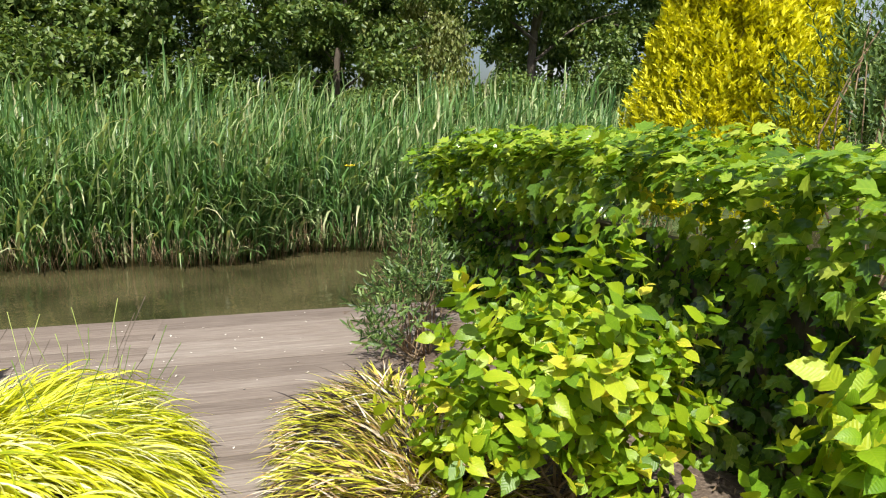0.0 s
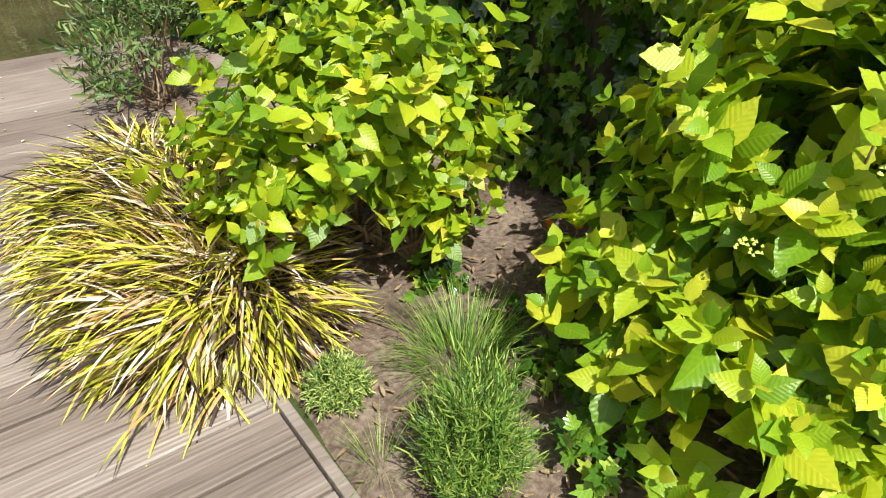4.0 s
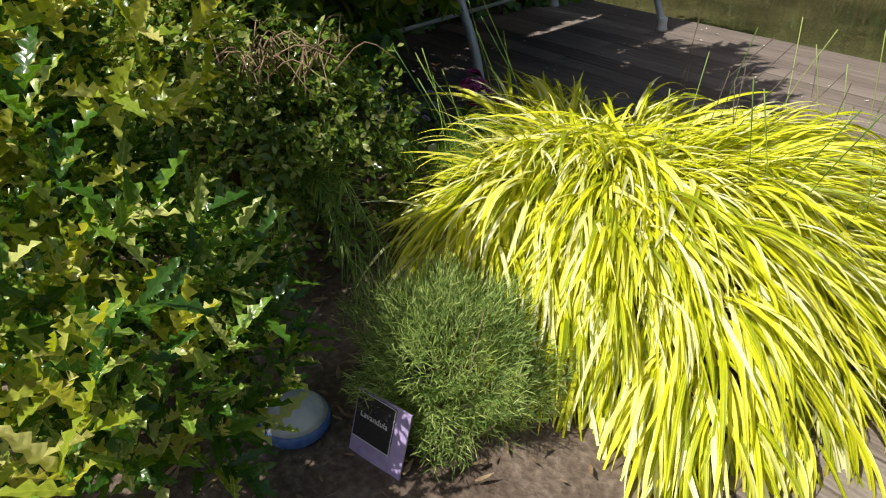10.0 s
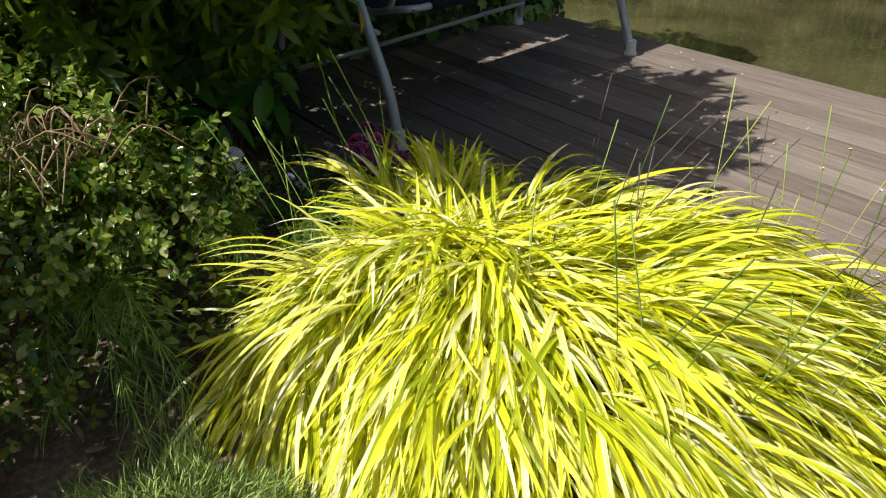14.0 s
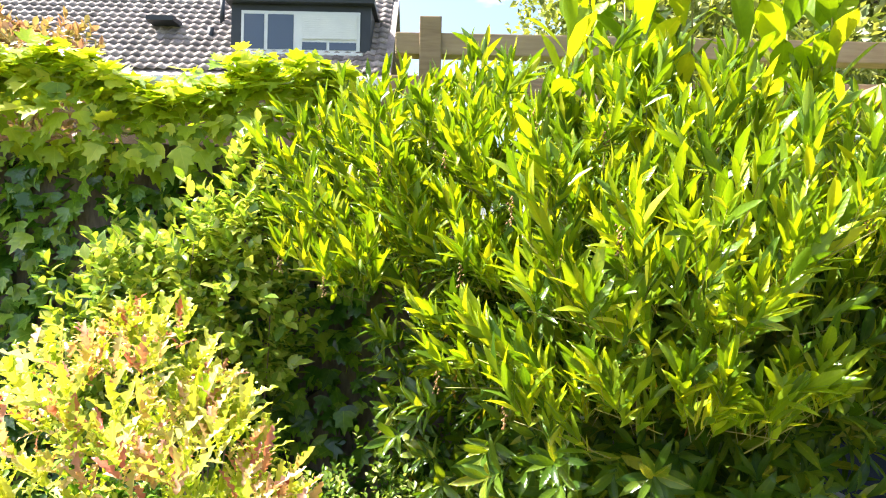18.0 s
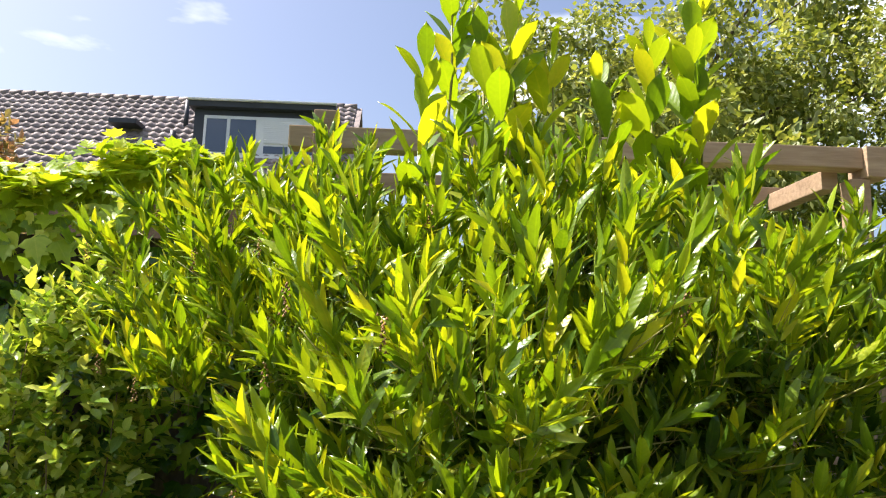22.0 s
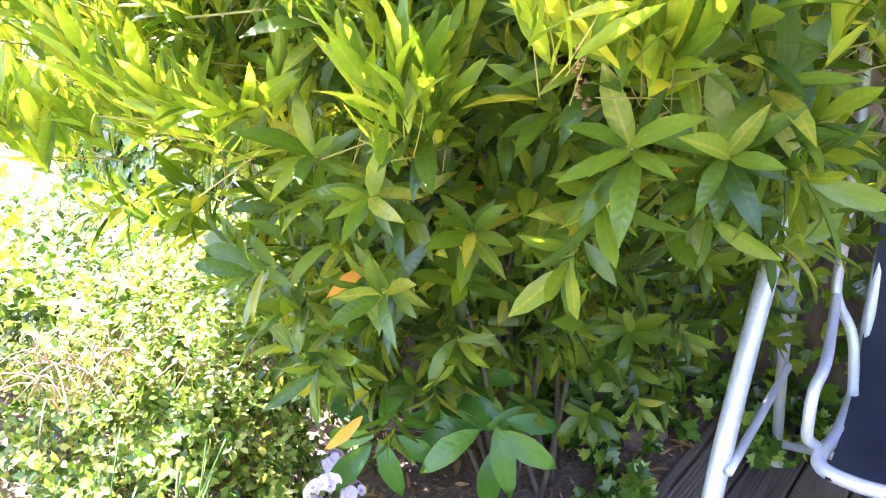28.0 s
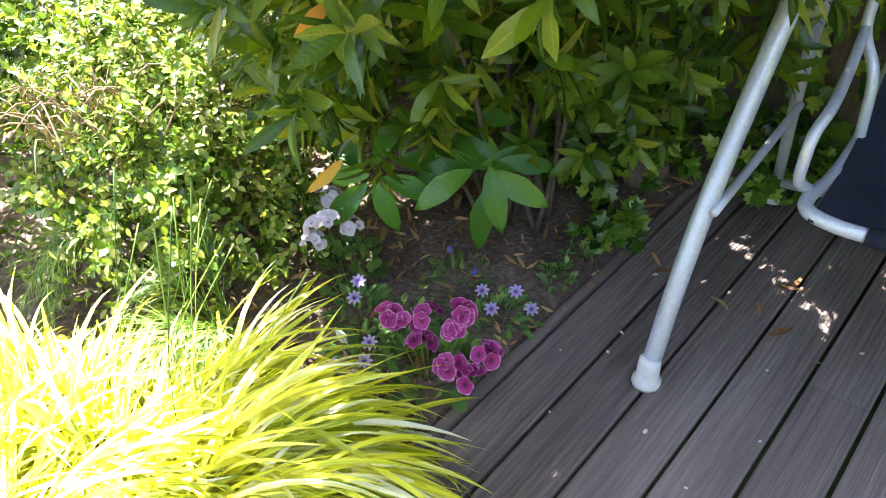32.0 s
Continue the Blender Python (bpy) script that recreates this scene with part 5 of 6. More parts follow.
shrub("variegated_seedling", [((-1.46, 1.94, 0.07), (0.08, 0.07, 0.08))], (-1.46, 1.94, 0.0), 26, 5, OVAL, L_TREEPALE, 0.04, 50, "small cream-green seedling beside the golden grass", stems=5, stem_r=0.002, singles=60, category="plant")
NEEDLE = [leaf_shape([0.08, 0.12, 0.1, 0.0], fold=0.3, curl=c) for c in (0.1, 0.4)]
shrub("lavender_bush", [((-0.945, 1.635, 0.1), (0.215, 0.205, 0.235))], (-0.945, 1.635, 0.0), 3600, 6, [leaf_shape([0.025, 0.04, 0.0], fold=0.2, curl=c) for c in (0.1, 0.3)], L_LAV, 0.025, 46, "clipped round grey-green lavender ball", spread=0.75, up=0.6, back=0.05, stems=12, stem_r=0.003, inner=0.6, uneven=0.45, flat=0.9, focus=(-0.3, 1.2, 1.0))

# ---- east bed: osier and herbs ----
LANCE = [leaf_shape([0.03, 0.09, 0.11, 0.08, 0.0], fold=0.3, curl=c) for c in (0.1, 0.35, -0.1)]
shrub("grey_willow", [((0.8, 3.7, 0.45), (0.38, 0.4, 0.4)), ((0.5, 3.25, 0.35), (0.16, 0.25, 0.2)), ((0.95, 4.2, 0.5), (0.32, 0.3, 0.4))], (0.8, 3.75, 0.0), 190, 11, LANCE, L_OSIER, 0.06, 51, "airy grey-green dwarf willow beside the deck", up=0.5, back=0.2, inner=0.3, uneven=0.6, stems=24, focus=(0.0, 1.5, 1.2), singles=200)
shrub("thyme_plant", [((0.53, 1.5, 0.05), (0.085, 0.085, 0.085))], (0.53, 1.5, 0.0), 420, 7, NEEDLE, L_LAV, 0.016, 52, "small round grey-green thyme cushion", spread=0.8, up=0.5, back=0.03, stems=6, stem_r=0.002, focus=(0, 0.6, 1.2), singles=150)
shrub("rosemary_plant", [((0.63, 1.1, 0.17), (0.13, 0.14, 0.2))], (0.62, 1.1, 0.0), 300, 16, [leaf_shape([0.03, 0.05, 0.04, 0.0], fold=0.2, curl=c) for c in (0.1, -0.2)], L_HERB, 0.036, 53, "upright bushy green rosemary herb on bare soil", spread=1.0, up=1.5, back=0.13, stems=20, stem_r=0.002, focus=(0, 0.4, 1.2), singles=200)
CHIVE = [blade_shape(85, 35, 0.0055, 6), blade_shape(75, 65, 0.0055, 6), blade_shape(70, 95, 0.005, 6)]
grass_mound("chives", CHIVE, L_HERB, [(0.84, 1.42, 0.1, 0.1, 0.02)], 460, 0.19, 54, "blue-green chive clump on bare soil", "herb", singles=200, focus=(0, 0.5, 1.2))
grass_mound("chives", CHIVE, L_HERB, [(0.5, 1.26, 0.05, 0.05, 0.01)], 70, 0.13, 55, "short young chive tuft beside the board edging", "herb", singles=70, focus=(0, 0.5, 1.2))

# ---- swing seat ----
swing = thing("swing_seat", (-2.75, 3.85, 0.0), "grey steel garden swing seat with navy sling and beige canopy", "swing seat")
SB = np.array(swing.location)


def sw(*pts):
    return [tuple(np.array(p) - SB) for p in pts]


FL, FR, BL, BR = (-2.29, 2.965, 0), (-2.5, 4.63, 0), (-3.17, 2.9, 0), (-3.36, 4.62, 0)
R_T = 0.021
tube("front_frame", sw((FL[0], FL[1], 0.03), (-2.345, 2.965, 0.22), (-2.44, 2.96, 0.41), (-2.56, 2.96, 0.62), (-2.72, 2.965, 0.9), (-2.83, 2.98, 1.2), (-2.86, 3.01, 1.4), (-2.88, 3.1, 1.475), (-2.95, 3.75, 1.48), (-3.015, 4.32, 1.475), (-3.03, 4.42, 1.42), (-3.02, 4.45, 1.2), (-2.97, 4.455, 0.9), (-2.9, 4.47, 0.77), (-2.73, 4.53, 0.585), (-2.64, 4.58, 0.44), (-2.57, 4.62, 0.2), (FR[0], FR[1], 0.03)), R_T, M_TUBE, swing, sides=12)
tube("rear_leg", sw((BL[0], BL[1], 0.02), (-3.03, 2.92, 0.5), (-2.8, 2.985, 1.0)), 0.016, M_TUBE, swing)
tube("rear_leg", sw((BR[0], BR[1], 0.02), (-3.2, 4.55, 0.5), (-2.97, 4.46, 1.0)), 0.016, M_TUBE, swing)
tube("side_bar", sw((-2.42, 2.985, 0.42), (-2.9, 2.955, 0.42), (-2.97, 2.95, 0.42)), 0.01, M_TUBE, swing)
tube("side_bar", sw((-2.66, 4.62, 0.42), (-3.1, 4.6, 0.42), (-3.24, 4.59, 0.42)), 0.01, M_TUBE, swing)
tube("rear_bar", sw((-3.05, 2.94, 0.14), (-3.31, 4.61, 0.14)), 0.012, M_TUBE, swing)
for f in (FL, FR, BL, BR):
    v, t = tube_arrays([(f[0] - SB[0], f[1] - SB[1], z) for z in (0.0, 0.012, 0.02, 0.05, 0.075, 0.08)], [0.034, 0.034, 0.027, 0.026, 0.025, 0.02], 14)
    part("foot_cap", tri_mesh("foot_cap", v, t, M_CAP), swing, "white plastic foot cap")
for y, x in ((3.75, -2.95), (4.455, -3.015)):
    z = 1.48 if y < 4 else 1.17
    d = 0.03
    a = (x + 0.006, y - d, z) if y < 4 else (x - 0.02, y - 0.004, z - 0.07)
    b_ = (x - 0.004, y + d, z) if y < 4 else (x + 0.0, y + 0.004, z + 0.07)
    tube("joint_sleeve", sw(a, b_), 0.026, M_TUBE, swing)


def cloth(name, grid, material, parent, label="", thick=0.004):
    """A sheet from a grid of points, with thickness."""
    g = np.array(grid, float)
    nu, nv = g.shape[:2]
    du, dv = np.gradient(g, axis=0), np.gradient(g, axis=1)
    nn = np.cross(du, dv)
    nn /= np.linalg.norm(nn, axis=2)[..., None] + 1e-9
    v = np.concatenate([(g + nn * thick / 2).reshape(-1, 3), (g - nn * thick / 2).reshape(-1, 3)])
    f, o = [], nu * nv
    for i in range(nu - 1):
        for j in range(nv - 1):
            a = i * nv + j
            f += [(a, a + nv, a + nv + 1, a + 1), (o + a, o + a + 1, o + a + nv + 1, o + a + nv)]
    rim = [i * nv for i in range(nu)] + [(nu - 1) * nv + j for j in range(1, nv)] + [i * nv + nv - 1 for i in range(nu - 2, -1, -1)] + list(range(nv - 2, 0, -1))
    for k in range(len(rim)):
        a, b2 = rim[k], rim[(k + 1) % len(rim)]
        f.append((a, b2, o + b2, o + a))
    return part(name, mesh_of(name, v, f, material), parent, label)


def canvas_point(s, h):
    """s runs along the seat, h down the hanging sheet."""
    x = -2.93 - 0.17 * s - 0.05
    y = 2.92 + np.interp(h, [0, 0.25, 0.5, 0.64, 1.1], [1.93, 1.99, 1.78, 1.5, 1.45]) * s
    z = 2.02 - h + 0.012 * math.sin(s * 9 + 1)
    x += -0.05 * math.sin(h * 2.4) + 0.018 * noise.noise(Vector((s * 4, h * 3, 2.0)))
    z += 0.02 * noise.noise(Vector((s * 3, 0, 5.0))) * h
    lean = max(0.0, 1 - max(h, 0.0) / 0.5) ** 2
    x, y, z = x + 0.25 * lean, 2.82 + (y - 2.82) * (1 - 0.113 * lean), 1.43 + (z - 1.43) * (1 - 0.113 * lean)
    return (x - SB[0], y - SB[1], z)


cloth("canopy", [[canvas_point(s, h) for h in np.linspace(0, 0.93, 22)] for s in np.linspace(0, 1, 30)], M_CANVAS, swing, "stained beige canvas canopy hanging down")
cloth("canopy_valance", [[tuple(np.array(canvas_point(s, h)) + [0.012 + 0.01 * math.sin(s * 21) * (h - 0.9), 0, 0]) for h in np.linspace(0.9, 1.04 + 0.0, 6)] for s in np.linspace(0, 1, 40)], M_CANVAS, swing, "loose lower hem of the canopy")
cloth("canopy_flap", [[tuple(np.array(canvas_point(s, h)) + [0.014 + 0.004 * math.sin(s * 30), 0, 0]) for h in np.linspace(-0.005, 0.13, 5)] for s in np.linspace(0, 1, 40)], M_MILDEW, swing, "mildewed upper hem of the canopy")
cloth("canopy_side", [[tuple(np.array(canvas_point(1, h)) + [-0.3 * f - 0.05 * f * f, 0.1 * f * (1 - h), -0.1 * f]) for h in np.linspace(0, 0.62, 12)] for f in np.linspace(0, 1, 8)], M_MILDEW, swing, "dark mildewed end of the canopy")
cloth("torn_patch", [[tuple(np.array(canvas_point(1, 0.1 + h)) + [0.012 - 0.02 * f, -0.03 + 0.09 * f * (1 - abs(h - 0.08) * 5), 0]) for h in np.linspace(0, 0.15, 5)] for f in np.linspace(0, 1, 5)], M_WHITE, swing, "white torn lining at the canopy's corner")
tube("canopy_rod", [canvas_point(s, -0.008) for s in (0, 0.5, 1)], 0.012, M_TUBE, swing)
tube("canopy_rod", [canvas_point(1, h) for h in (0, 0.3, 0.6, 0.9)], 0.01, M_TUBE, swing)
tube("canopy_rod", [canvas_point(0, h) for h in (0, 0.3, 0.6, 0.9)], 0.01, M_TUBE, swing)

# the hanging bench: sling seat and back in one frame
seat_r = 0.014
tube("seat_frame", sw((-2.97, 3.12, 0.78), (-2.92, 3.12, 0.62), (-2.88, 3.12, 0.47), (-2.7, 3.125, 0.43), (-2.52, 3.125, 0.465), (-2.455, 3.145, 0.475), (-2.44, 3.2, 0.475), (-2.445, 3.25, 0.474)), seat_r, M_TUBE, swing)
tube("seat_frame", sw((-3.1, 4.2, 0.78), (-3.05, 4.21, 0.62), (-2.99, 4.22, 0.46), (-2.8, 4.24, 0.425), (-2.6, 4.275, 0.455), (-2.53, 4.27, 0.462), (-2.517, 4.23, 0.463)), seat_r, M_TUBE, swing)
tube("seat_frame", sw((-2.445, 3.25, 0.474), (-2.48, 3.75, 0.464), (-2.517, 4.23, 0.463)), 0.018, M_SLING, swing)
tube("seat_frame", sw((-2.97, 3.12, 0.76), (-2.975, 3.15, 0.83), (-3.0, 3.26, 0.84)), seat_r, M_TUBE, swing)
tube("seat_frame", sw((-3.0, 3.26, 0.838), (-3.04, 3.62, 0.84), (-3.085, 4.07, 0.838)), 0.014, M_SLING, swing)
tube("seat_frame", sw((-3.085, 4.07, 0.838), (-3.095, 4.15, 0.83), (-3.1, 4.2, 0.79), (-3.1, 4.205, 0.74)), seat_r, M_TUBE, swing)


def sling_point(s, h):
    a = np.array([-2.97, 3.11]) * (1 - s) + np.array([-3.09, 4.18]) * s
    prof = [(0, 0.842), (0.05, 0.64), (0.1, 0.47), (0.29, 0.435), (0.54, 0.473)]
    d = np.interp(h, np.linspace(0, 1, 5), [p[0] for p in prof])
    z = np.interp(h, np.linspace(0, 1, 5), [p[1] for p in prof]) - 0.02 * math.sin(s * math.pi) * math.sin(h * math.pi)
    return (a[0] + d - SB[0], a[1] + 0.08 * d - SB[1], z)


cloth("sling", [[sling_point(s, h) for h in np.linspace(0, 1, 24)] for s in np.linspace(0, 1, 20)], M_SLING, swing, "navy blue woven sling seat", 0.005)
for x, y, hx, hy in ((-2.55, 4.29, -2.99, 4.31), (-2.48, 3.105, -2.88, 3.04)):
    sgn = 1 if y > 4 else -1
    tube("armrest", sw((x - 0.4, y + 0.05 * sgn, 0.67), (x - 0.25, y + 0.025 * sgn, 0.64), (x - 0.09, y, 0.635), (x - 0.015, y, 0.61), (x, y, 0.56), (x - 0.01, y, 0.51), (x - 0.05, y - 0.01 * sgn, 0.475)), 0.011, M_TUBE, swing)
    tube("hanger", sw((hx, hy, 1.36), (hx + 0.03, hy - 0.02 * sgn, 1.1), (hx, y + 0.05 * sgn, 0.8), (x - 0.4, y + 0.05 * sgn, 0.67), (x - 0.36, y, 0.59), (x - 0.34, y - 0.02 * sgn, 0.45)), 0.012, M_TUBE, swing)
    tube("hook", sw((hx, hy, 1.475), (hx + 0.012, hy + 0.015, 1.44), (hx + 0.008, hy + 0.02, 1.39), (hx, hy + 0.005, 1.34), (hx - 0.006, hy - 0.018, 1.38), (hx - 0.004, hy - 0.012, 1.43)), 0.004, M_TUBE, swing, sides=8)

M_ROPE = surface("red_orange_cord", [(0.3, (0.45, 0.06, 0.02)), (0.7, (0.72, 0.16, 0.06))], scale=20, rough=0.7, bump=0.4, fine=200)
tube("red_cord", sw((-2.98, 4.3, 1.38), (-2.98, 4.12, 1.25), (-2.98, 3.92, 1.09), (-3.06, 3.85, 1.02)), 0.004, M_ROPE, swing, sides=6, label="thin red-orange cord tied to the hook")

# ---- pergola behind the hedge ----
pergola = thing("pergola", (-4.1, 2.9, 0.0), "square-timbered wooden pergola behind the swing seat", "pergola")
PB = np.array(pergola.location)


def beam(name, lo, hi, label=""):
    box_part(name, tuple(np.array(lo) - PB), tuple(np.array(hi) - PB), M_TIMBER, pergola, 0.006, label)


beam("beam", (-3.70, 1.38, 2.49), (-3.60, 4.27, 2.60))
beam("beam_end", (-3.73, 4.27, 2.44), (-3.57, 4.39, 2.60))
beam("post", (-3.712, 1.5, 0.0), (-3.588, 1.61, 2.68))
beam("post", (-3.70, 4.2, 0.0), (-3.60, 4.3, 2.435))
beam("beam", (-4.35, 1.3, 2.44), (-4.25, 4.25, 2.55))
beam("post", (-4.35, 1.5, 0.0), (-4.25, 1.6, 2.435))
beam("post", (-4.35, 4.0, 0.0), (-4.25, 4.1, 2.435))
beam("side_beam", (-4.245, 4.11, 2.4), (-3.705, 4.2, 2.5))

# ---- house behind the garden ----
house = thing("house", (-22.0, -6.0, 0.0), "brick house with a brown tiled roof and a dark-framed dormer", "house", kind="")
HB = np.array(house.location)
EX, EZ, RX, RZ, Y0, Y1 = -19.0, 6.2, -22.6, 9.7, -24.0, 0.55


def hbox(name, lo, hi, material, parent=house, bevel=0.01, label=""):
    return box_part(name, tuple(np.array(lo) - HB), tuple(np.array(hi) - HB), material, parent, bevel, label)


hbox("wall", (-26.0, Y0 + 0.3, 0.0), (-19.4, Y1 - 0.3, 6.2), M_BRICK)
gable = [(-26.0, 6.2), (-19.4, 6.2), (-22.6, 9.45)]
for y in (Y0 + 0.3, Y1 - 0.55):
    v = [(x - HB[0], yy - HB[1], z) for yy in (y, y + 0.25) for x, z in gable]
    part("gable", mesh_of("gable", v, [(0, 1, 2), (5, 4, 3), (0, 3, 4, 1), (1, 4, 5, 2), (2, 5, 3, 0)], M_BRICK, False), house)
slope = math.hypot(EX - RX, RZ - EZ)
for sgn in (1, -1):
    v = []
    for yy in (Y0, Y1):
        for f in (0, 1):
            x, z = RX + sgn * (EX - RX) * f, RZ + (EZ - RZ) * f
            v += [(x - HB[0], yy - HB[1], z - 0.02), (x - HB[0], yy - HB[1], z - 0.14)]
    part("roof", mesh_of("roof", v, [(0, 2, 6, 4), (1, 5, 7, 3), (0, 1, 3, 2), (4, 6, 7, 5), (2, 3, 7, 6), (0, 4, 5, 1)], M_TILE, False), house)
# pantiles of the slope that faces the garden: one wavy course over the other
tw, tl = 0.3, 0.34
px = np.array([0.0, 0.05, 0.11, 0.17, 0.23, 0.3])
pz = np.array([0.0, 0.035, 0.05, 0.03, 0.0, 0.0])
pv = np.array([(x, 0.0, z) for x, z in zip(px, pz)] + [(x, 0.38, z + 0.035) for x, z in zip(px, pz)] + [(x, 0.38, z + 0.015) for x, z in zip(px, pz)])
pt = np.array([t for k in range(5) for t in ((k, k + 6, k + 1), (k + 1, k + 6, k + 7), (k + 6, k + 12, k + 7), (k + 7, k + 12, k + 13))])
down = np.array([EX - RX, 0, EZ - RZ]) / slope
upn = np.cross(np.array([0, 1.0, 0]), down) * 1.0
upn = upn if upn[2] > 0 else -upn
R_tile = np.stack([np.array([0, 1.0, 0]), down, upn], 1)
spots = [(RX + down[0] * d, y, RZ + down[2] * d) for d in np.arange(0, slope - 0.3, tl) for y in np.arange(Y0 + 0.05, Y1 - 0.3, tw)]
rng = np.random.default_rng(61)
scatter(house, "roof_tile", [(pv, pt)], M_TILE, np.array(spots), np.tile(R_tile, (len(spots), 1, 1)), np.ones(len(spots)), rng, 200, (-14, 0, 6), "roof_tiles")
for k, y in enumerate(np.arange(Y0, Y1 - 0.2, 0.42)):
    v, t = tube_arrays([(RX - HB[0], y - HB[1], RZ + 0.0), (RX - HB[0], y + 0.44 - HB[1], RZ + 0.012)], [0.11, 0.12], 8)
    part("ridge_tile", tri_mesh("ridge_tile", v, t, M_TILE), house)
hbox("gutter", (-19.02, Y0, 5.98), (-18.86, Y1, 6.12), M_WHITE)
hbox("fascia", (-19.2, Y0, 5.86), (-19.04, Y1, 6.1), M_WHITE)
dormer = hbox("dormer", (-22.3, -4.1, 6.85), (-19.95, -0.1, 8.5), M_DARKTRIM, label="dark clad dormer")
hbox("dormer_roof", (-22.5, -4.22, 8.5), (-19.7, 0.02, 8.68), M_DARKTRIM)
hbox("dormer_roof_edge", (-19.72, -4.23, 8.67), (-19.6, 0.03, 8.72), M_WHITE)
M_GLASS, n, l, b = nodes_of("window_glass")
b.inputs["Base Color"].default_value = (0.06, 0.08, 0.12, 1)
b.inputs["Roughness"].default_value, b.inputs["Metallic"].default_value = 0.08, 0.0
b.inputs["Specular IOR Level"].default_value = 1.0
hbox("window_frame", (-19.95, -3.8, 7.1), (-19.9, -0.4, 8.3), M_WHITE, bevel=0.005)
for y0, y1, m, z0 in ((-3.72, -3.14, M_GLASS, 7.2), (-3.04, -2.3, M_GLASS, 7.2), (-2.05, -0.5, M_WHITE, 7.5), (-2.05, -1.35, M_GLASS, 7.2), (-1.27, -0.5, M_GLASS, 7.2)):
    hbox("roller_shutter" if m is M_WHITE else "pane", (-19.9, y0, z0), (-19.885 if m is not M_WHITE else -19.86, y1, 8.2 if z0 > 7.4 or y1 < -2.2 else 7.42), m, bevel=0.003)
hbox("window_sill", (-19.95, -3.9, 7.02), (-19.78, -0.3, 7.1), M_WHITE)
for z in np.arange(7.52, 8.18, 0.06):
    hbox("shutter_slat", (-19.862, -2.05, z), (-19.852, -0.5, z + 0.05), M_WHITE, bevel=0.003)
tube("chimney_pipe", [tuple(np.array(p) - HB) for p in ((-21.2, -4.75, 8.2), (-21.2, -4.75, 9.2))], 0.07, M_DARKTRIM, house)
tube("roof_vent", [tuple(np.array(p) - HB) for p in ((-20.6, -4.9, 7.5), (-20.6, -4.9, 8.0))], 0.09, M_DARKTRIM, house)
for y in (-6.7, -12.4):
    hbox("skylight", (-0.3 - 20.9, y, 8.1), (-20.3, y + 0.8, 8.25), M_DARKTRIM)
    hbox("skylight_pane", (-0.22 - 20.9, y + 0.07, 8.251), (-20.38, y + 0.73, 8.262), M_GLASS)

house.location.y -= 0.3

# ---- flowers by the deck ----
GER = [lobed_shape([(0.45 * math.cos(a) * (1.0 if k % 2 else 0.86), 0.4 + 0.5 * math.sin(a) * (1.0 if k % 2 else 0.86)) for k, a in enumerate(np.linspace(-1.3, 4.4, 13))], f, 0.15) for f in (0.15, 0.35)]


def petals(count, length, width, cup):
    """A flower of rounded petals round the origin, facing +z."""
    pieces = []
    v0, t0 = leaf_shape([0.1, 0.75, 1.0, 0.8, 0.2], fold=0.2, curl=-cup, wave=0.05)
    for k in range(count):
        a = 2 * math.pi * k / count
        c, s = math.cos(a), math.sin(a)
        v = v0 * [width, length, length]
        pieces.append((np.stack([v[:, 0] * c - v[:, 1] * s, v[:, 0] * s + v[:, 1] * c, v[:, 2] + 0.0004 * k], 1), t0))
    return joined(pieces)


def flower_plant(name, base, leaves, leaf_size, heads, petal_shape, petal_mat, per, ball, seed, label, height, leaf_shapes=GER, leaf_mat=None, spread=0.1):
    """A bedding plant: leaves, stalks and flower heads, each head a part with its blossoms as sub-parts."""
    rng = np.random.default_rng(seed)
    owner = thing(name, base, label, "flower")
    d = on_ball(rng, leaves, 0.05)
    pos = np.array(base) + d * [spread, spread, height * 0.7] * rng.uniform(0.5, 1, (len(d), 1))
    ways = d + [0, 0, 0.2] + rng.normal(scale=0.3, size=d.shape)
    scatter(owner, "leaf", leaf_shapes, leaf_mat or L_GERA, pos, turns(ways, np.tile([0, 0, 1.0], (len(d), 1)) + rng.normal(scale=0.25, size=d.shape)), leaf_size * rng.uniform(0.6, 1.2, len(d)), rng, 80, (-1.4, 3.6, 1.0))
    me = tri_mesh("blossom", *petal_shape, petal_mat)
    for h in heads:
        h = np.array(h) - base
        tube("stalk", [(h[0] * 0.3, h[1] * 0.3, 0.01), (h[0] * 0.7, h[1] * 0.7, h[2] * 0.6), tuple(h - [0, 0, 0.01])], 0.0018, L_GERA, owner, sides=5, steps=3)
        v, t = tube_arrays([(0, 0, -0.012), (0, 0, -0.002)], [0.002, 0.005], 6)
        head = part("flower_head", tri_mesh("flower_head", v, t, L_GERA), owner, at=tuple(h))
        q = on_ball(rng, per, 0.15) if per > 1 else np.array([[0.3, 0.3, 0.9]])
        for k in q:
            o = new("blossom", me)
            o.parent = head
            o.location = tuple(k * ball)
            o.rotation_mode = "QUATERNION"
            o.rotation_quaternion = Vector(k + [0.12, 0.12, 0.2]).to_track_quat("Z", "Y")
    return owner


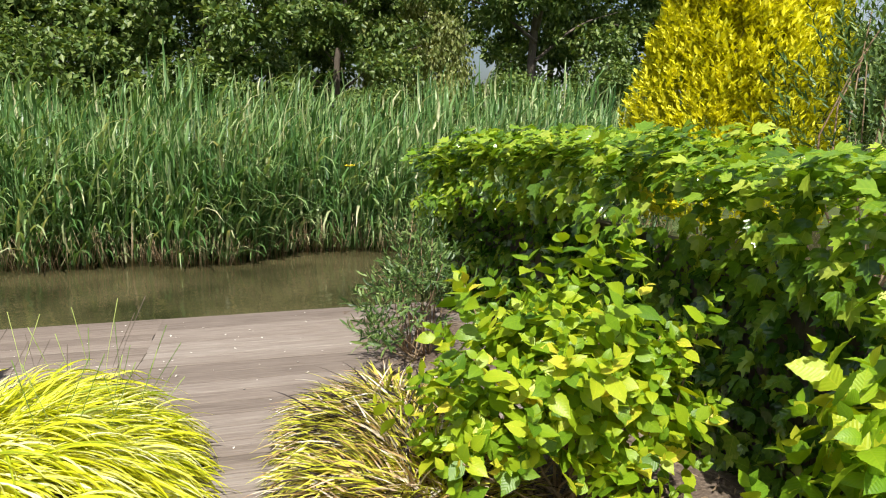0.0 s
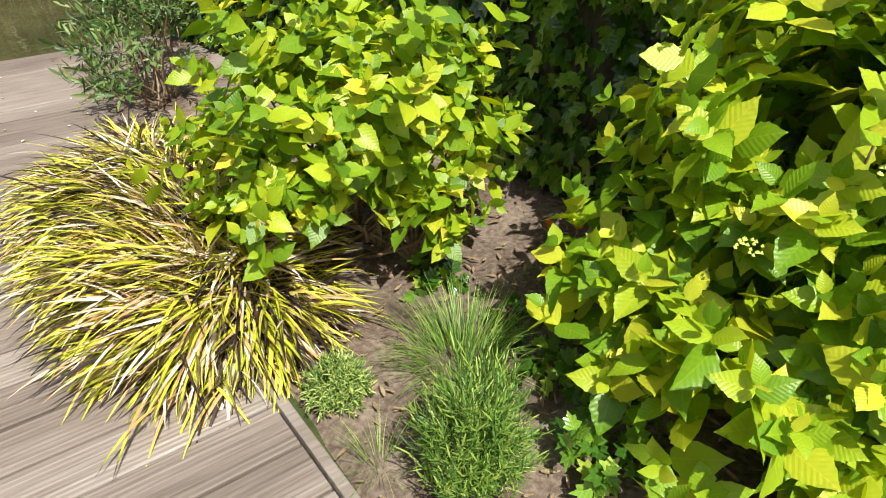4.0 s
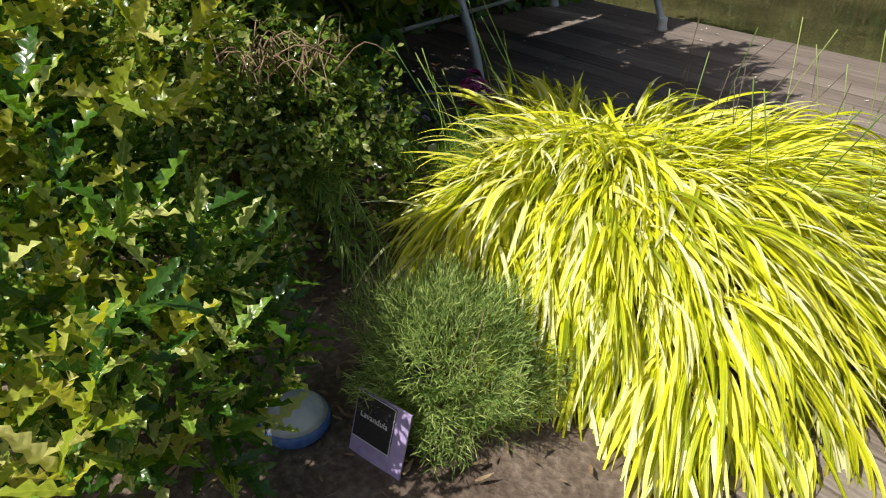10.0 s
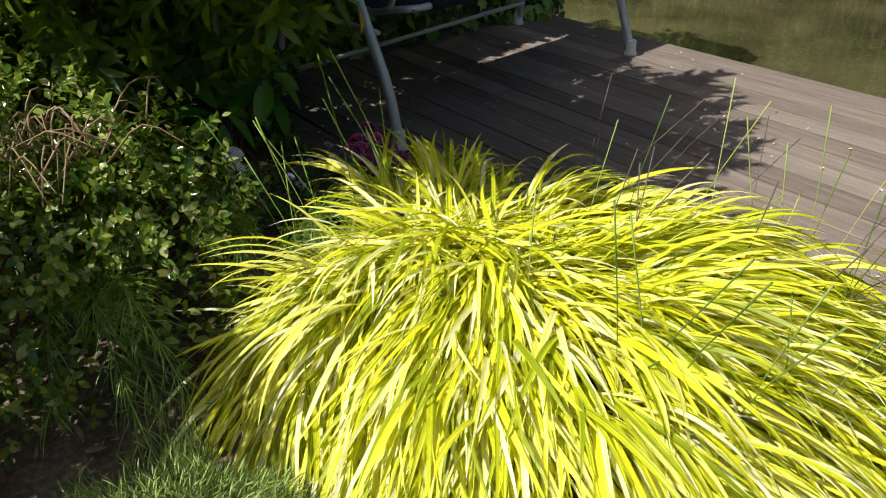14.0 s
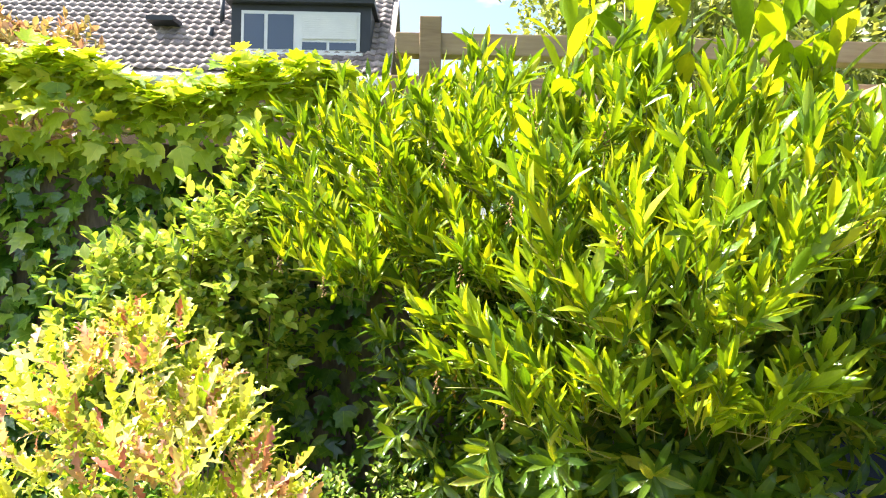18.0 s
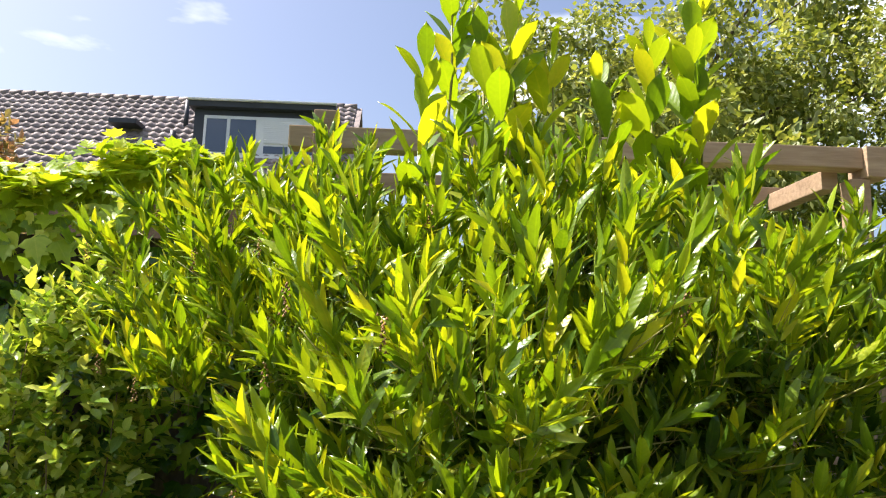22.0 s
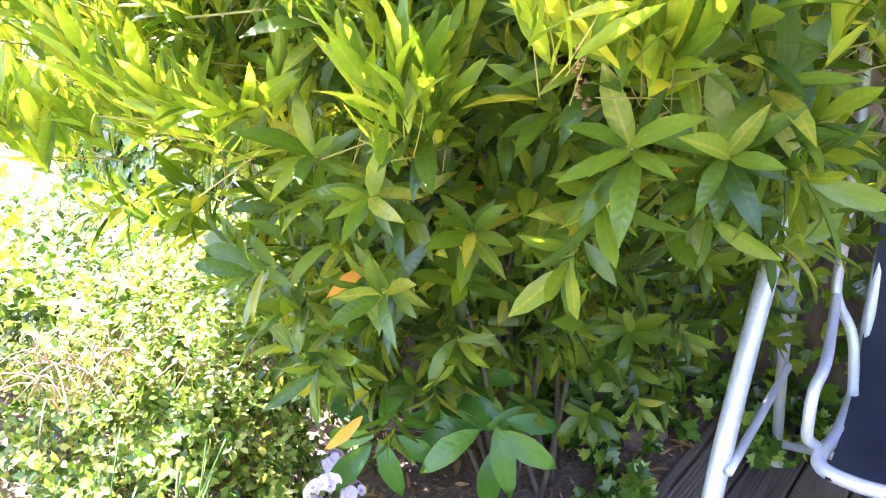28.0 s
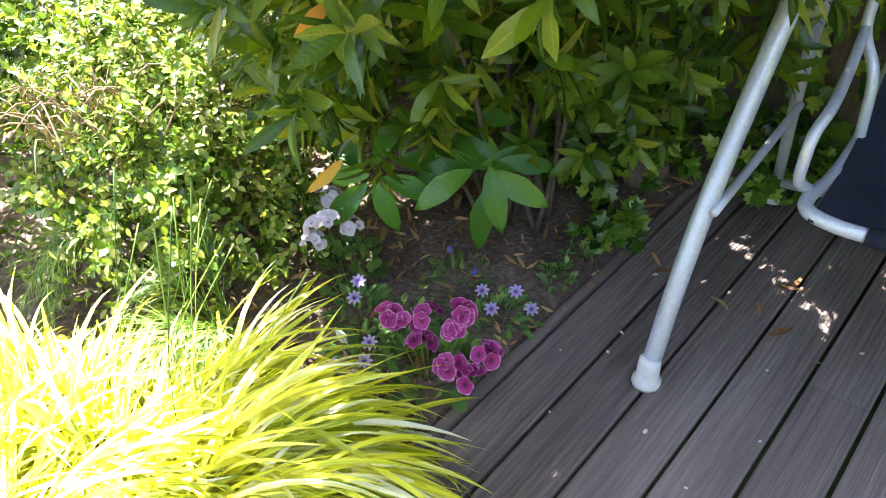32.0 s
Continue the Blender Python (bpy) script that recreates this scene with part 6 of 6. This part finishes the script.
PINK = petals(5, 0.021, 0.012, 0.25)
flower_plant("pink_geranium", (-1.975, 2.56, 0.0), 90, 0.042, [(-1.911, 2.533, 0.24), (-1.924, 2.569, 0.23), (-1.961, 2.595, 0.24), (-2.007, 2.651, 0.25), (-1.982, 2.661, 0.22), (-1.932, 2.6, 0.18), (-1.934, 2.68, 0.17), (-1.945, 2.731, 0.15), (-2.004, 2.724, 0.17)], PINK, P_PINK, 6, np.array([0.024, 0.024, 0.014]), 71, "geranium with frilled magenta flowers edged pale pink", 0.2, spread=0.13)
WHITE = petals(5, 0.014, 0.0085, 0.2)
flower_plant("white_geranium", (-2.1, 2.14, 0.0), 60, 0.05, [(-1.992, 2.198, 0.27), (-1.969, 2.203, 0.24), (-2.018, 2.204, 0.28), (-2.107, 2.117, 0.26), (-2.086, 2.213, 0.22)], WHITE, P_WHITE, 14, np.array([0.026, 0.026, 0.026]), 72, "geranium with pale lilac-white flower clusters", 0.2, spread=0.11)
DAISY = petals(8, 0.019, 0.0045, 0.12)
SMALL = [leaf_shape([0.04, 0.2, 0.26, 0.16, 0.02], fold=0.3, curl=c) for c in (0.1, 0.4)]
flower_plant("cape_daisy", (-1.88, 2.42, 0.0), 110, 0.034, [(-1.886, 2.478, 0.13), (-1.793, 2.459, 0.12), (-1.856, 2.488, 0.1)], DAISY, P_DAISY, 1, np.array([0, 0, 0.01]), 73, "cape daisies with white petals and violet hearts", 0.16, SMALL, spread=0.1)
flower_plant("cape_daisy", (-2.0, 2.3, 0.0), 90, 0.034, [(-1.978, 2.349, 0.18), (-1.945, 2.367, 0.16)], DAISY, P_DAISY, 1, np.array([0, 0, 0.01]), 74, "cape daisy with two white and violet blooms", 0.18, SMALL, spread=0.09)
flower_plant("cape_daisy", (-2.22, 2.58, 0.0), 80, 0.03, [(-2.235, 2.626, 0.12), (-2.174, 2.598, 0.09), (-2.26, 2.656, 0.06), (-2.211, 2.538, 0.09)], DAISY, P_DAISY, 1, np.array([0, 0, 0.01]), 75, "low cape daisy with a few half-closed violet blooms", 0.12, SMALL, spread=0.1)
BLUE = petals(5, 0.011, 0.006, 0.15)
flower_plant("blue_lobelia", (-2.27, 2.39, 0.0), 120, 0.022, [(-2.21, 2.375, 0.08), (-2.271, 2.45, 0.08), (-2.3, 2.36, 0.09)], BLUE, P_BLUE, 2, np.array([0.01, 0.01, 0.006]), 76, "small violet-blue bedding flowers over tiny leaves", 0.1, SMALL, spread=0.1)
flower_plant("marigold", (1.28, 1.55, 0.0), 40, 0.03, [(1.28, 1.58, 0.19), (1.34, 1.52, 0.19)], petals(9, 0.012, 0.006, 0.3), P_ORANGE, 3, np.array([0.006, 0.006, 0.008]), 77, "spindly orange marigold on bare soil", 0.14, SMALL, spread=0.08)
M_TAGW = surface("white_label", [(0.3, (0.55, 0.6, 0.6)), (0.7, (0.75, 0.8, 0.8))], scale=30, rough=0.5)
tag = thing("plant_label", (-1.895, 2.355, 0.0), "small pale plant label stuck in the soil", "plant label")
box_part("label_card", (-0.002, -0.02, 0.05), (0.002, 0.02, 0.09), M_TAGW, tag, 0.001)
box_part("label_stick", (-0.0015, -0.005, -0.02), (0.0015, 0.005, 0.05), M_TAGW, tag, 0.001)

# ---- small things in the beds ----
M_BLUE = surface("blue_glaze", [(0.35, (0.04, 0.12, 0.4)), (0.6, (0.12, 0.22, 0.52))], scale=16, rough=0.2, bump=0.05)
M_GLAZE = surface("white_glaze", [(0.35, (0.5, 0.56, 0.66)), (0.6, (0.72, 0.75, 0.78))], scale=16, rough=0.2, bump=0.05)
pot = thing("ceramic_ball", (-1.085, 1.33, 0.0), "blue and white glazed ceramic garden ornament on the soil", "garden ornament")
v, t = tube_arrays([(0, 0, z) for z in (0.0, 0.008, 0.022, 0.038, 0.044)], [0.045, 0.058, 0.066, 0.066, 0.063], 24)
part("body", tri_mesh("body", v, t, M_BLUE), pot, "blue glazed base")
v, t = tube_arrays([(0, 0, z) for z in (0.044, 0.058, 0.07, 0.079, 0.083)], [0.062, 0.052, 0.036, 0.018, 0.003], 24)
part("lid", tri_mesh("lid", v, t, M_GLAZE), pot, "white glazed domed top")
pot.scale = (1.12, 1.12, 1.05)
M_CARD = surface("black_card", [(0.3, (0.012, 0.012, 0.014)), (0.7, (0.03, 0.03, 0.034))], scale=20, rough=0.4)
M_CARDP = surface("lilac_card", [(0.3, (0.3, 0.22, 0.45)), (0.7, (0.5, 0.42, 0.65))], scale=20, rough=0.4)
sign = thing("plant_sign", (-0.905, 1.4, 0.0), "black plant sign with white lettering and lilac border on soil", "plant sign")
sign.rotation_euler = (radians(-18), 0, radians(12))
sign.scale = (1.12, 1.12, 1.12)
box_part("card", (-0.06, -0.002, 0.0), (0.06, 0.002, 0.13), M_CARDP, sign, 0.001, "lilac printed card")
box_part("name_panel", (-0.056, -0.0045, 0.035), (0.03, -0.0025, 0.126), M_CARD, sign, 0.0005, "black name panel")
for lo, hi in (((-0.056, -0.0055, 0.035), (0.03, -0.0046, 0.0362)), ((-0.056, -0.0055, 0.1248), (0.03, -0.0046, 0.126)), ((0.0288, -0.0055, 0.0363), (0.03, -0.0046, 0.1247))):
    box_part("panel_line", lo, hi, M_WHITE, sign, 0.0)
words = bpy.data.curves.new("lettering", "FONT")
words.body, words.size, words.extrude, words.align_x = "Lavandula", 0.016, 0.0004, "CENTER"
words.materials.append(M_WHITE)
text = new("lettering", words)
text.parent, text.location, text.rotation_euler = sign, (-0.013, -0.0052, 0.08), (radians(90), 0, 0)
box_part("stake", (-0.006, -0.0015, -0.05), (0.006, 0.0015, 0.0), M_CARD, sign, 0.0005)


def rock(name, at, size, seed, label):
    bm = bmesh.new()
    bmesh.ops.create_icosphere(bm, subdivisions=3, radius=1)
    for v in bm.verts:
        v.co *= 1 + 0.28 * noise.noise(v.co * 1.6 + Vector((seed, 0, 0))) + 0.07 * noise.noise(v.co * 5)
        v.co = Vector((v.co.x * size[0], v.co.y * size[1], v.co.z * size[2] + size[2] * 0.6))
    for f in bm.faces:
        f.smooth = True
    me = bpy.data.meshes.new(name)
    bm.to_mesh(me)
    bm.free()
    me.materials.append(M_ROCK)
    ob = new(name, me)
    ob.location = at
    return tagged(ob, label, "stone")


rock("stone", (-3.05, 2.53, -0.01), (0.085, 0.06, 0.055), 1, "rounded brown fieldstone beside the deck")
rock("stone", (-1.62, 2.12, -0.01), (0.06, 0.05, 0.05), 2, "grey-brown stone half hidden by golden grass")
rock("stone", (1.49, 1.54, -0.02), (0.035, 0.06, 0.12), 3, "pale upright stone at the foot of the ivy")
rng = np.random.default_rng(81)
for k in range(34):
    x, y = (rng.uniform(-3.3, -1.85), rng.uniform(2.0, 2.68)) if k < 26 else (rng.uniform(-3.2, -2.5), rng.uniform(2.75, 3.2))
    ob = new("dry_leaf", tri_mesh("dry_leaf", *[a if i else a * rng.uniform(0.05, 0.1) for i, a in enumerate(LAU[k % 4])], M_DRY))
    ob.location, ob.rotation_euler = (x, y, 0.016), (rng.uniform(-0.2, 0.2), rng.uniform(-0.2, 0.2), rng.uniform(0, 6.3))
    tagged(ob, "curled orange-brown fallen laurel leaf", "dry leaf", "fallen leaves under the laurel")

for name, x0, x1, y0, y1, count, label in (("bed_litter", -1.9, -0.5, 0.9, 2.6, 700, "straw bits and bark crumbs on the shrub bed's soil"), ("bed_litter", 0.45, 1.7, 0.6, 2.6, 900, "straw bits and bark crumbs on the herb bed's soil"), ("bed_litter", -3.6, -1.7, 1.8, 2.68, 900, "brown leaf crumbs under the laurel")):
    bits = thing(name, ((x0 + x1) / 2, (y0 + y1) / 2, 0.0), label, "litter", kind="stuff")
    at = np.stack([rng.uniform(x0, x1, count), rng.uniform(y0, y1, count), np.full(count, 0.014)], 1)
    a = rng.uniform(0, 6.3, count)
    scatter(bits, "crumb", [leaf_shape([0.06, 0.14, 0.1, 0.03], fold=0.3, curl=c) for c in (0.2, -0.3)], M_DRY if count == 900 and x0 < 0 else M_STEM, at, turns(np.stack([np.cos(a), np.sin(a), rng.uniform(-0.2, 0.4, count)], 1), np.tile([0, 0, 1.0], (count, 1)) + rng.normal(scale=0.4, size=(count, 3))), rng.uniform(0.012, 0.045, count), rng, singles=0, mass="crumbs")
shrub("ivy_runner", [((1.12, 1.42, 0.03), (0.16, 0.1, 0.05)), ((1.0, 1.75, 0.04), (0.12, 0.1, 0.05)), ((0.92, 0.97, 0.06), (0.14, 0.12, 0.12)), ((1.05, 1.2, 0.05), (0.12, 0.12, 0.1))], (1.1, 1.5, 0.0), 60, 4, IVY, L_IVY, 0.05, 82, "ivy runners creeping over the herb bed's soil", spread=1.3, up=0.3, back=0.04, singles=100, stems=0, category="ivy")

shrub("ivy_runner", [((-3.05, 2.35, 0.05), (0.3, 0.3, 0.12)), ((-3.25, 2.75, 0.06), (0.2, 0.35, 0.16)), ((-2.75, 2.62, 0.03), (0.14, 0.12, 0.07))], (-3.05, 2.5, 0.0), 170, 5, IVY, L_IVY, 0.055, 83, "dark ground ivy creeping round the fieldstone under the laurel", spread=1.3, up=0.3, back=0.04, singles=20, stems=0, category="ivy")
shrub("bedding_seedlings", [((-2.5, 2.62, 0.03), (0.12, 0.06, 0.06)), ((-2.05, 2.42, 0.04), (0.1, 0.07, 0.08)), ((-1.8, 2.58, 0.04), (0.08, 0.07, 0.07))], (-2.1, 2.5, 0.0), 60, 5, OVAL, L_GERA, 0.026, 84, "low green seedlings between the bedding flowers", spread=1.2, up=0.4, back=0.03, singles=30, stems=0, category="plant", flat=1.0)

# ---- reeds, trees and far things ----
rng = np.random.default_rng(91)
REED = [blade_shape(r, d, w, 5) for r, d, w in ((45, 90, 0.026), (55, 135, 0.03), (55, 45, 0.024), (60, 165, 0.026))]
STALK = tube_arrays([(0, 0, 0), (0, 1, 0)], [0.0028, 0.0014], 3)


def reed_bed(x0, x1, count, material, label):
    """Stalks with arching leaves along the far bank, dry stubs at their feet."""
    reeds = thing("reed_bed", ((x0 + x1) / 2, 9.6, -0.3), label, "reeds", kind="stuff")
    x = rng.uniform(x0, x1, count)
    back = rng.uniform(0, 1, count) ** 1.6
    y = 8.55 + back * 2.6 + 0.25 * np.sin(x * 1.3) + 0.15 * np.sin(x * 3.1)
    h = (1.5 + 0.8 * np.clip(back * 3, 0, 1)) * rng.uniform(0.62, 1.15, count) * (1 + 0.09 * np.sin(x * 2.3 + 1) * np.sin(x * 0.9))
    pos, ways, sizes = [], [], []
    for k in range(7):
        f = (k + 0.5) / 7 * 0.92
        lean = rng.normal(scale=0.06, size=(count, 2)) + [0.05, -0.03]
        a = rng.uniform(0, 6.3, count)
        pos.append(np.stack([x + lean[:, 0] * f * h, y + lean[:, 1] * f * h, -0.33 + h * f * 0.85], 1))
        ways.append(np.stack([np.cos(a) + 0.9, np.sin(a) * 0.8 - 0.25, rng.uniform(-0.1, 0.9, count) + (1.0 if k == 6 else 0)], 1))
        sizes.append(rng.uniform(0.4, 0.8, count) * (0.75 if k == 0 else 1))
    pos, ways, sizes = np.concatenate(pos), np.concatenate(ways), np.concatenate(sizes)
    scatter(reeds, "reed_leaf", REED, material, pos, turns(ways, np.tile([0, 0, 1.0], (len(pos), 1))), sizes, rng, 0, mass="reed_leaves")
    up = np.stack([rng.normal(scale=0.08, size=count), rng.normal(scale=0.08, size=count), np.ones(count)], 1)
    scatter(reeds, "reed_stalk", [STALK], material, np.stack([x, y, np.full(count, -0.36)], 1), turns(up, np.tile([0.3, 0.9, 0.0], (count, 1))), h * 0.88, rng, 0, mass="reed_stalks")
    nd = count * 2 // 3
    at = np.stack([rng.uniform(x0, x1, nd), 8.42 + rng.uniform(0, 0.5, nd), np.full(nd, -0.36)], 1)
    at[:, 1] += 0.25 * np.sin(at[:, 0] * 1.3) + 0.15 * np.sin(at[:, 0] * 3.1)
    up = np.stack([rng.normal(scale=0.25, size=nd), rng.normal(scale=0.2, size=nd) - 0.1, np.ones(nd)], 1)
    scatter(reeds, "dry_stalk", [(STALK[0] * [1.9, 1, 1.9], STALK[1])], L_REEDDRY, at, turns(up, np.tile([0.3, 0.9, 0.0], (nd, 1))), rng.uniform(0.25, 0.6, nd), rng, 0, mass="dry_stalks")


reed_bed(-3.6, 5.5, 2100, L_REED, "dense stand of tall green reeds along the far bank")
reed_bed(-17, -3.6, 2700, L_REEDPALE, "reeds along the far bank beyond the swing seat, coloured pale as if sunlit")
iris = thing("yellow_iris", (1.0, 8.75, -0.3), "single yellow iris flower among the reeds", "flower")
part("bloom", tri_mesh("bloom", *petals(6, 0.07, 0.03, 0.2), P_YELLOW), iris, at=(0, -0.3, 1.1))
tube("stalk", [(0, 0, 0), (0, -0.15, 0.6), (0, -0.3, 1.1)], 0.006, L_REED, iris, sides=6)

TLEAF = [(np.array([(0, 0, 0), (0.3, 0.45, 0.1), (-0.3, 0.45, 0.1), (0, 1, -c)], float), np.array([(0, 1, 3), (0, 3, 2)])) for c in (0.0, 0.25)]


def tree(name, seed, height, crown_r, clear, n, leaf_size, material, label, trunk_r=0.16, shape=1.0, bark=M_BARK, limbs=9, droop=0.0):
    """A tapered trunk with limbs, and a crown of leaf clumps with gaps between them."""
    rng = np.random.default_rng(seed)
    owner = thing(name, (0, 0, 0), label, "tree")
    top = height * 0.92
    bend = rng.normal(scale=0.25, size=(3, 2))
    tube("trunk", [(0, 0, -0.2), (bend[0, 0] * 0.4, bend[0, 1] * 0.4, height * 0.3), (bend[1, 0], bend[1, 1], height * 0.6), (bend[2, 0], bend[2, 1], top)], [trunk_r, trunk_r * 0.8, trunk_r * 0.5, trunk_r * 0.12], bark, owner, sides=9)
    clumps = []
    for k in range(limbs):
        f = clear + (0.95 - clear) * (k + rng.uniform(0, 0.6)) / limbs
        a = k * 2.4 + rng.uniform(-0.4, 0.4)
        r = crown_r * math.sqrt(max(0.05, 1 - ((f - clear) / (1 - clear) * 1.25 - 0.35) ** 2)) * rng.uniform(0.7, 1.05)
        end = np.array([r * math.cos(a), r * math.sin(a), height * f + r * 0.35 * shape])
        start = np.array([bend[1, 0] * f, bend[1, 1] * f, height * f * 0.85])
        tube("limb", [tuple(start), tuple(start * 0.5 + end * 0.5 + [0, 0, 0.1 * r]), tuple(end)], [trunk_r * 0.35, trunk_r * 0.2, 0.015], bark, owner, sides=6, steps=4)
        for _ in range(9):
            g = rng.uniform(0.3, 1.08)
            clumps.append((start * (1 - g) + end * g + rng.normal(scale=0.17 * crown_r, size=3), crown_r * rng.uniform(0.12, 0.27)))
    clumps.append((np.array([bend[2, 0], bend[2, 1], height]), crown_r * 0.35))
    per = n // len(clumps)
    pos, ways = [], []
    for c, r in clumps:
        d = rng.normal(size=(per, 3))
        d /= np.linalg.norm(d, axis=1)[:, None]
        q = c + d * r * rng.uniform(0.35, 1.0, (per, 1)) * [1, 1, 0.72]
        q[:, 2] -= droop * rng.uniform(0, 1, per) * r
        pos.append(q), ways.append(d * 0.7 + rng.normal(scale=0.6, size=(per, 3)) - [0, 0, 0.3 + droop])
    pos, ways = np.concatenate(pos), np.concatenate(ways)
    scatter(owner, "leaf", TLEAF, material, pos, turns(ways, rng.normal(size=pos.shape) * 0.6 + [0, 0, 1.0]), leaf_size * rng.uniform(0.6, 1.3, len(pos)), rng, 0, mass="crown")
    return owner


alder = tree("alder_tree", 101, 11, 3.4, 0.1, 24000, 0.22, L_TREE, "tall dark green alder beyond the reeds", limbs=14)
ash = tree("ash_tree", 102, 12, 3.2, 0.3, 20000, 0.21, L_TREE, "slender dark tree with an open crown beyond the reeds", limbs=12, trunk_r=0.18)
pale = tree("willow_tree", 103, 9, 3.2, 0.12, 26000, 0.21, L_TREEPALE, "pale grey-green weeping willow beyond the reeds", limbs=14, droop=1.6)
alder.location, ash.location, pale.location = (-6.0, 24, 0), (8.9, 22.5, 0), (7.4, 33, 0)
for src, spots in ((alder, ((-1.5, 22, 0.9, 40), (-11.5, 23, 1.05, 130), (-17, 21, 0.95, 250), (3.0, 27, 0.95, 300), (-8, 32, 1.3, 80), (0.5, 34, 1.25, 190), (12.5, 29, 1.1, 222), (18, 27, 1.15, 15), (-33, 17, 1.2, 77))), (ash, ((-4.0, 27, 1.05, 100), (15, 24, 0.9, 30), (5.3, 36, 1.2, 12), (-14, 30, 1.25, 200), (24, 30, 1.2, 120))), (pale, ((-20.5, 27, 1.1, 60),))):
    for px_, py_, s, a in spots:
        copy_thing(src, Matrix.Translation((px_, py_, 0)) @ Matrix.Rotation(radians(a), 4, "Z") @ Matrix.Scale(s, 4))
big = tree("oak_tree", 104, 10.5, 5.0, 0.2, 48000, 0.22, L_TREEPALE, "large sunlit broadleaf tree behind the pergola", limbs=18, trunk_r=0.28)
big.location = (-17.5, 8.8, 0)
birch = tree("birch_tree", 105, 10.5, 2.4, 0.38, 17000, 0.13, L_TREEPALE, "slim pale-barked tree with an airy crown", limbs=12, trunk_r=0.13, bark=M_STEM)
birch.location = (-12.6, 13.1, 0)
copy_thing(big, Matrix.Translation((-27, 14, 0)) @ Matrix.Rotation(2.0, 4, "Z") @ Matrix.Scale(1.1, 4))
copy_thing(birch, Matrix.Translation((-9.5, 17.5, 0)) @ Matrix.Rotation(1.0, 4, "Z") @ Matrix.Scale(1.05, 4))
pine = tree("pine_tree", 106, 4.2, 1.9, 0.05, 18000, 0.14, L_TREE, "bushy dark green pine beyond the reeds", limbs=14, trunk_r=0.1)
pine.location = (-15.5, 15.5, 0)
bush = tree("wild_shrub", 107, 3.6, 2.2, 0.02, 13000, 0.17, L_TREE, "dense green undergrowth shrub behind the reeds", limbs=14, trunk_r=0.08)
bush.location = (-5.0, 19.5, 0)
for px_, py_, s, a in ((-1.2, 20, 0.8, 40), (3.2, 19.5, 0.6, 130), (7.4, 21, 0.75, 250), (11.0, 20, 0.85, 10), (14.5, 20, 1.0, 300), (-9.5, 19, 0.9, 80), (18.5, 20, 1.2, 190), (-19.5, 13.5, 0.9, 222)):
    copy_thing(bush, Matrix.Translation((px_, py_, 0)) @ Matrix.Rotation(radians(a), 4, "Z") @ Matrix.Scale(s, 4))

shrub("golden_conifer", [((3.35, 4.5, 1.2), (0.66, 0.6, 1.4)), ((3.25, 4.45, 2.1), (0.5, 0.45, 0.95)), ((3.6, 4.4, 1.9), (0.42, 0.4, 0.9))], (3.15, 4.5, 0.0), 11000, 6, [(np.array([(0, 0, 0), (0.22, 0.4, 0.07), (-0.22, 0.4, 0.07), (0, 1, -c)], float), np.array([(0, 1, 3), (0, 3, 2)])) for c in (0.0, 0.2)], L_GOLD, 0.06, 111, "golden-yellow upright conifer behind the ivy hedge", spread=0.7, up=1.3, back=0.09, singles=60, stems=10, focus=(1.5, 2.5, 2.5), inner=0.8, category="conifer", uneven=0.45)
shrub("olive_shrub", [((3.5, 3.4, 1.3), (0.7, 0.8, 0.9)), ((4.2, 3.6, 1.8), (0.7, 0.8, 1.2))], (3.6, 3.5, 0.0), 600, 8, LANCE, L_OSIER, 0.07, 112, "tall grey-green airy shrub behind the ivy hedge", spread=0.9, up=1.0, back=0.15, singles=0, stems=30, stem_r=0.01)
shrub("red_photinia", [((-6.1, -1.95, 2.65), (0.75, 0.8, 0.9)), ((-6.0, -2.2, 2.0), (0.7, 0.8, 0.9))], (-6.1, -2.0, 0.0), 800, 7, OVAL, L_RED, 0.09, 113, "orange-red leaved bush rising over the ivy hedge", up=0.7, back=0.1, singles=0, stems=16, stem_r=0.015)
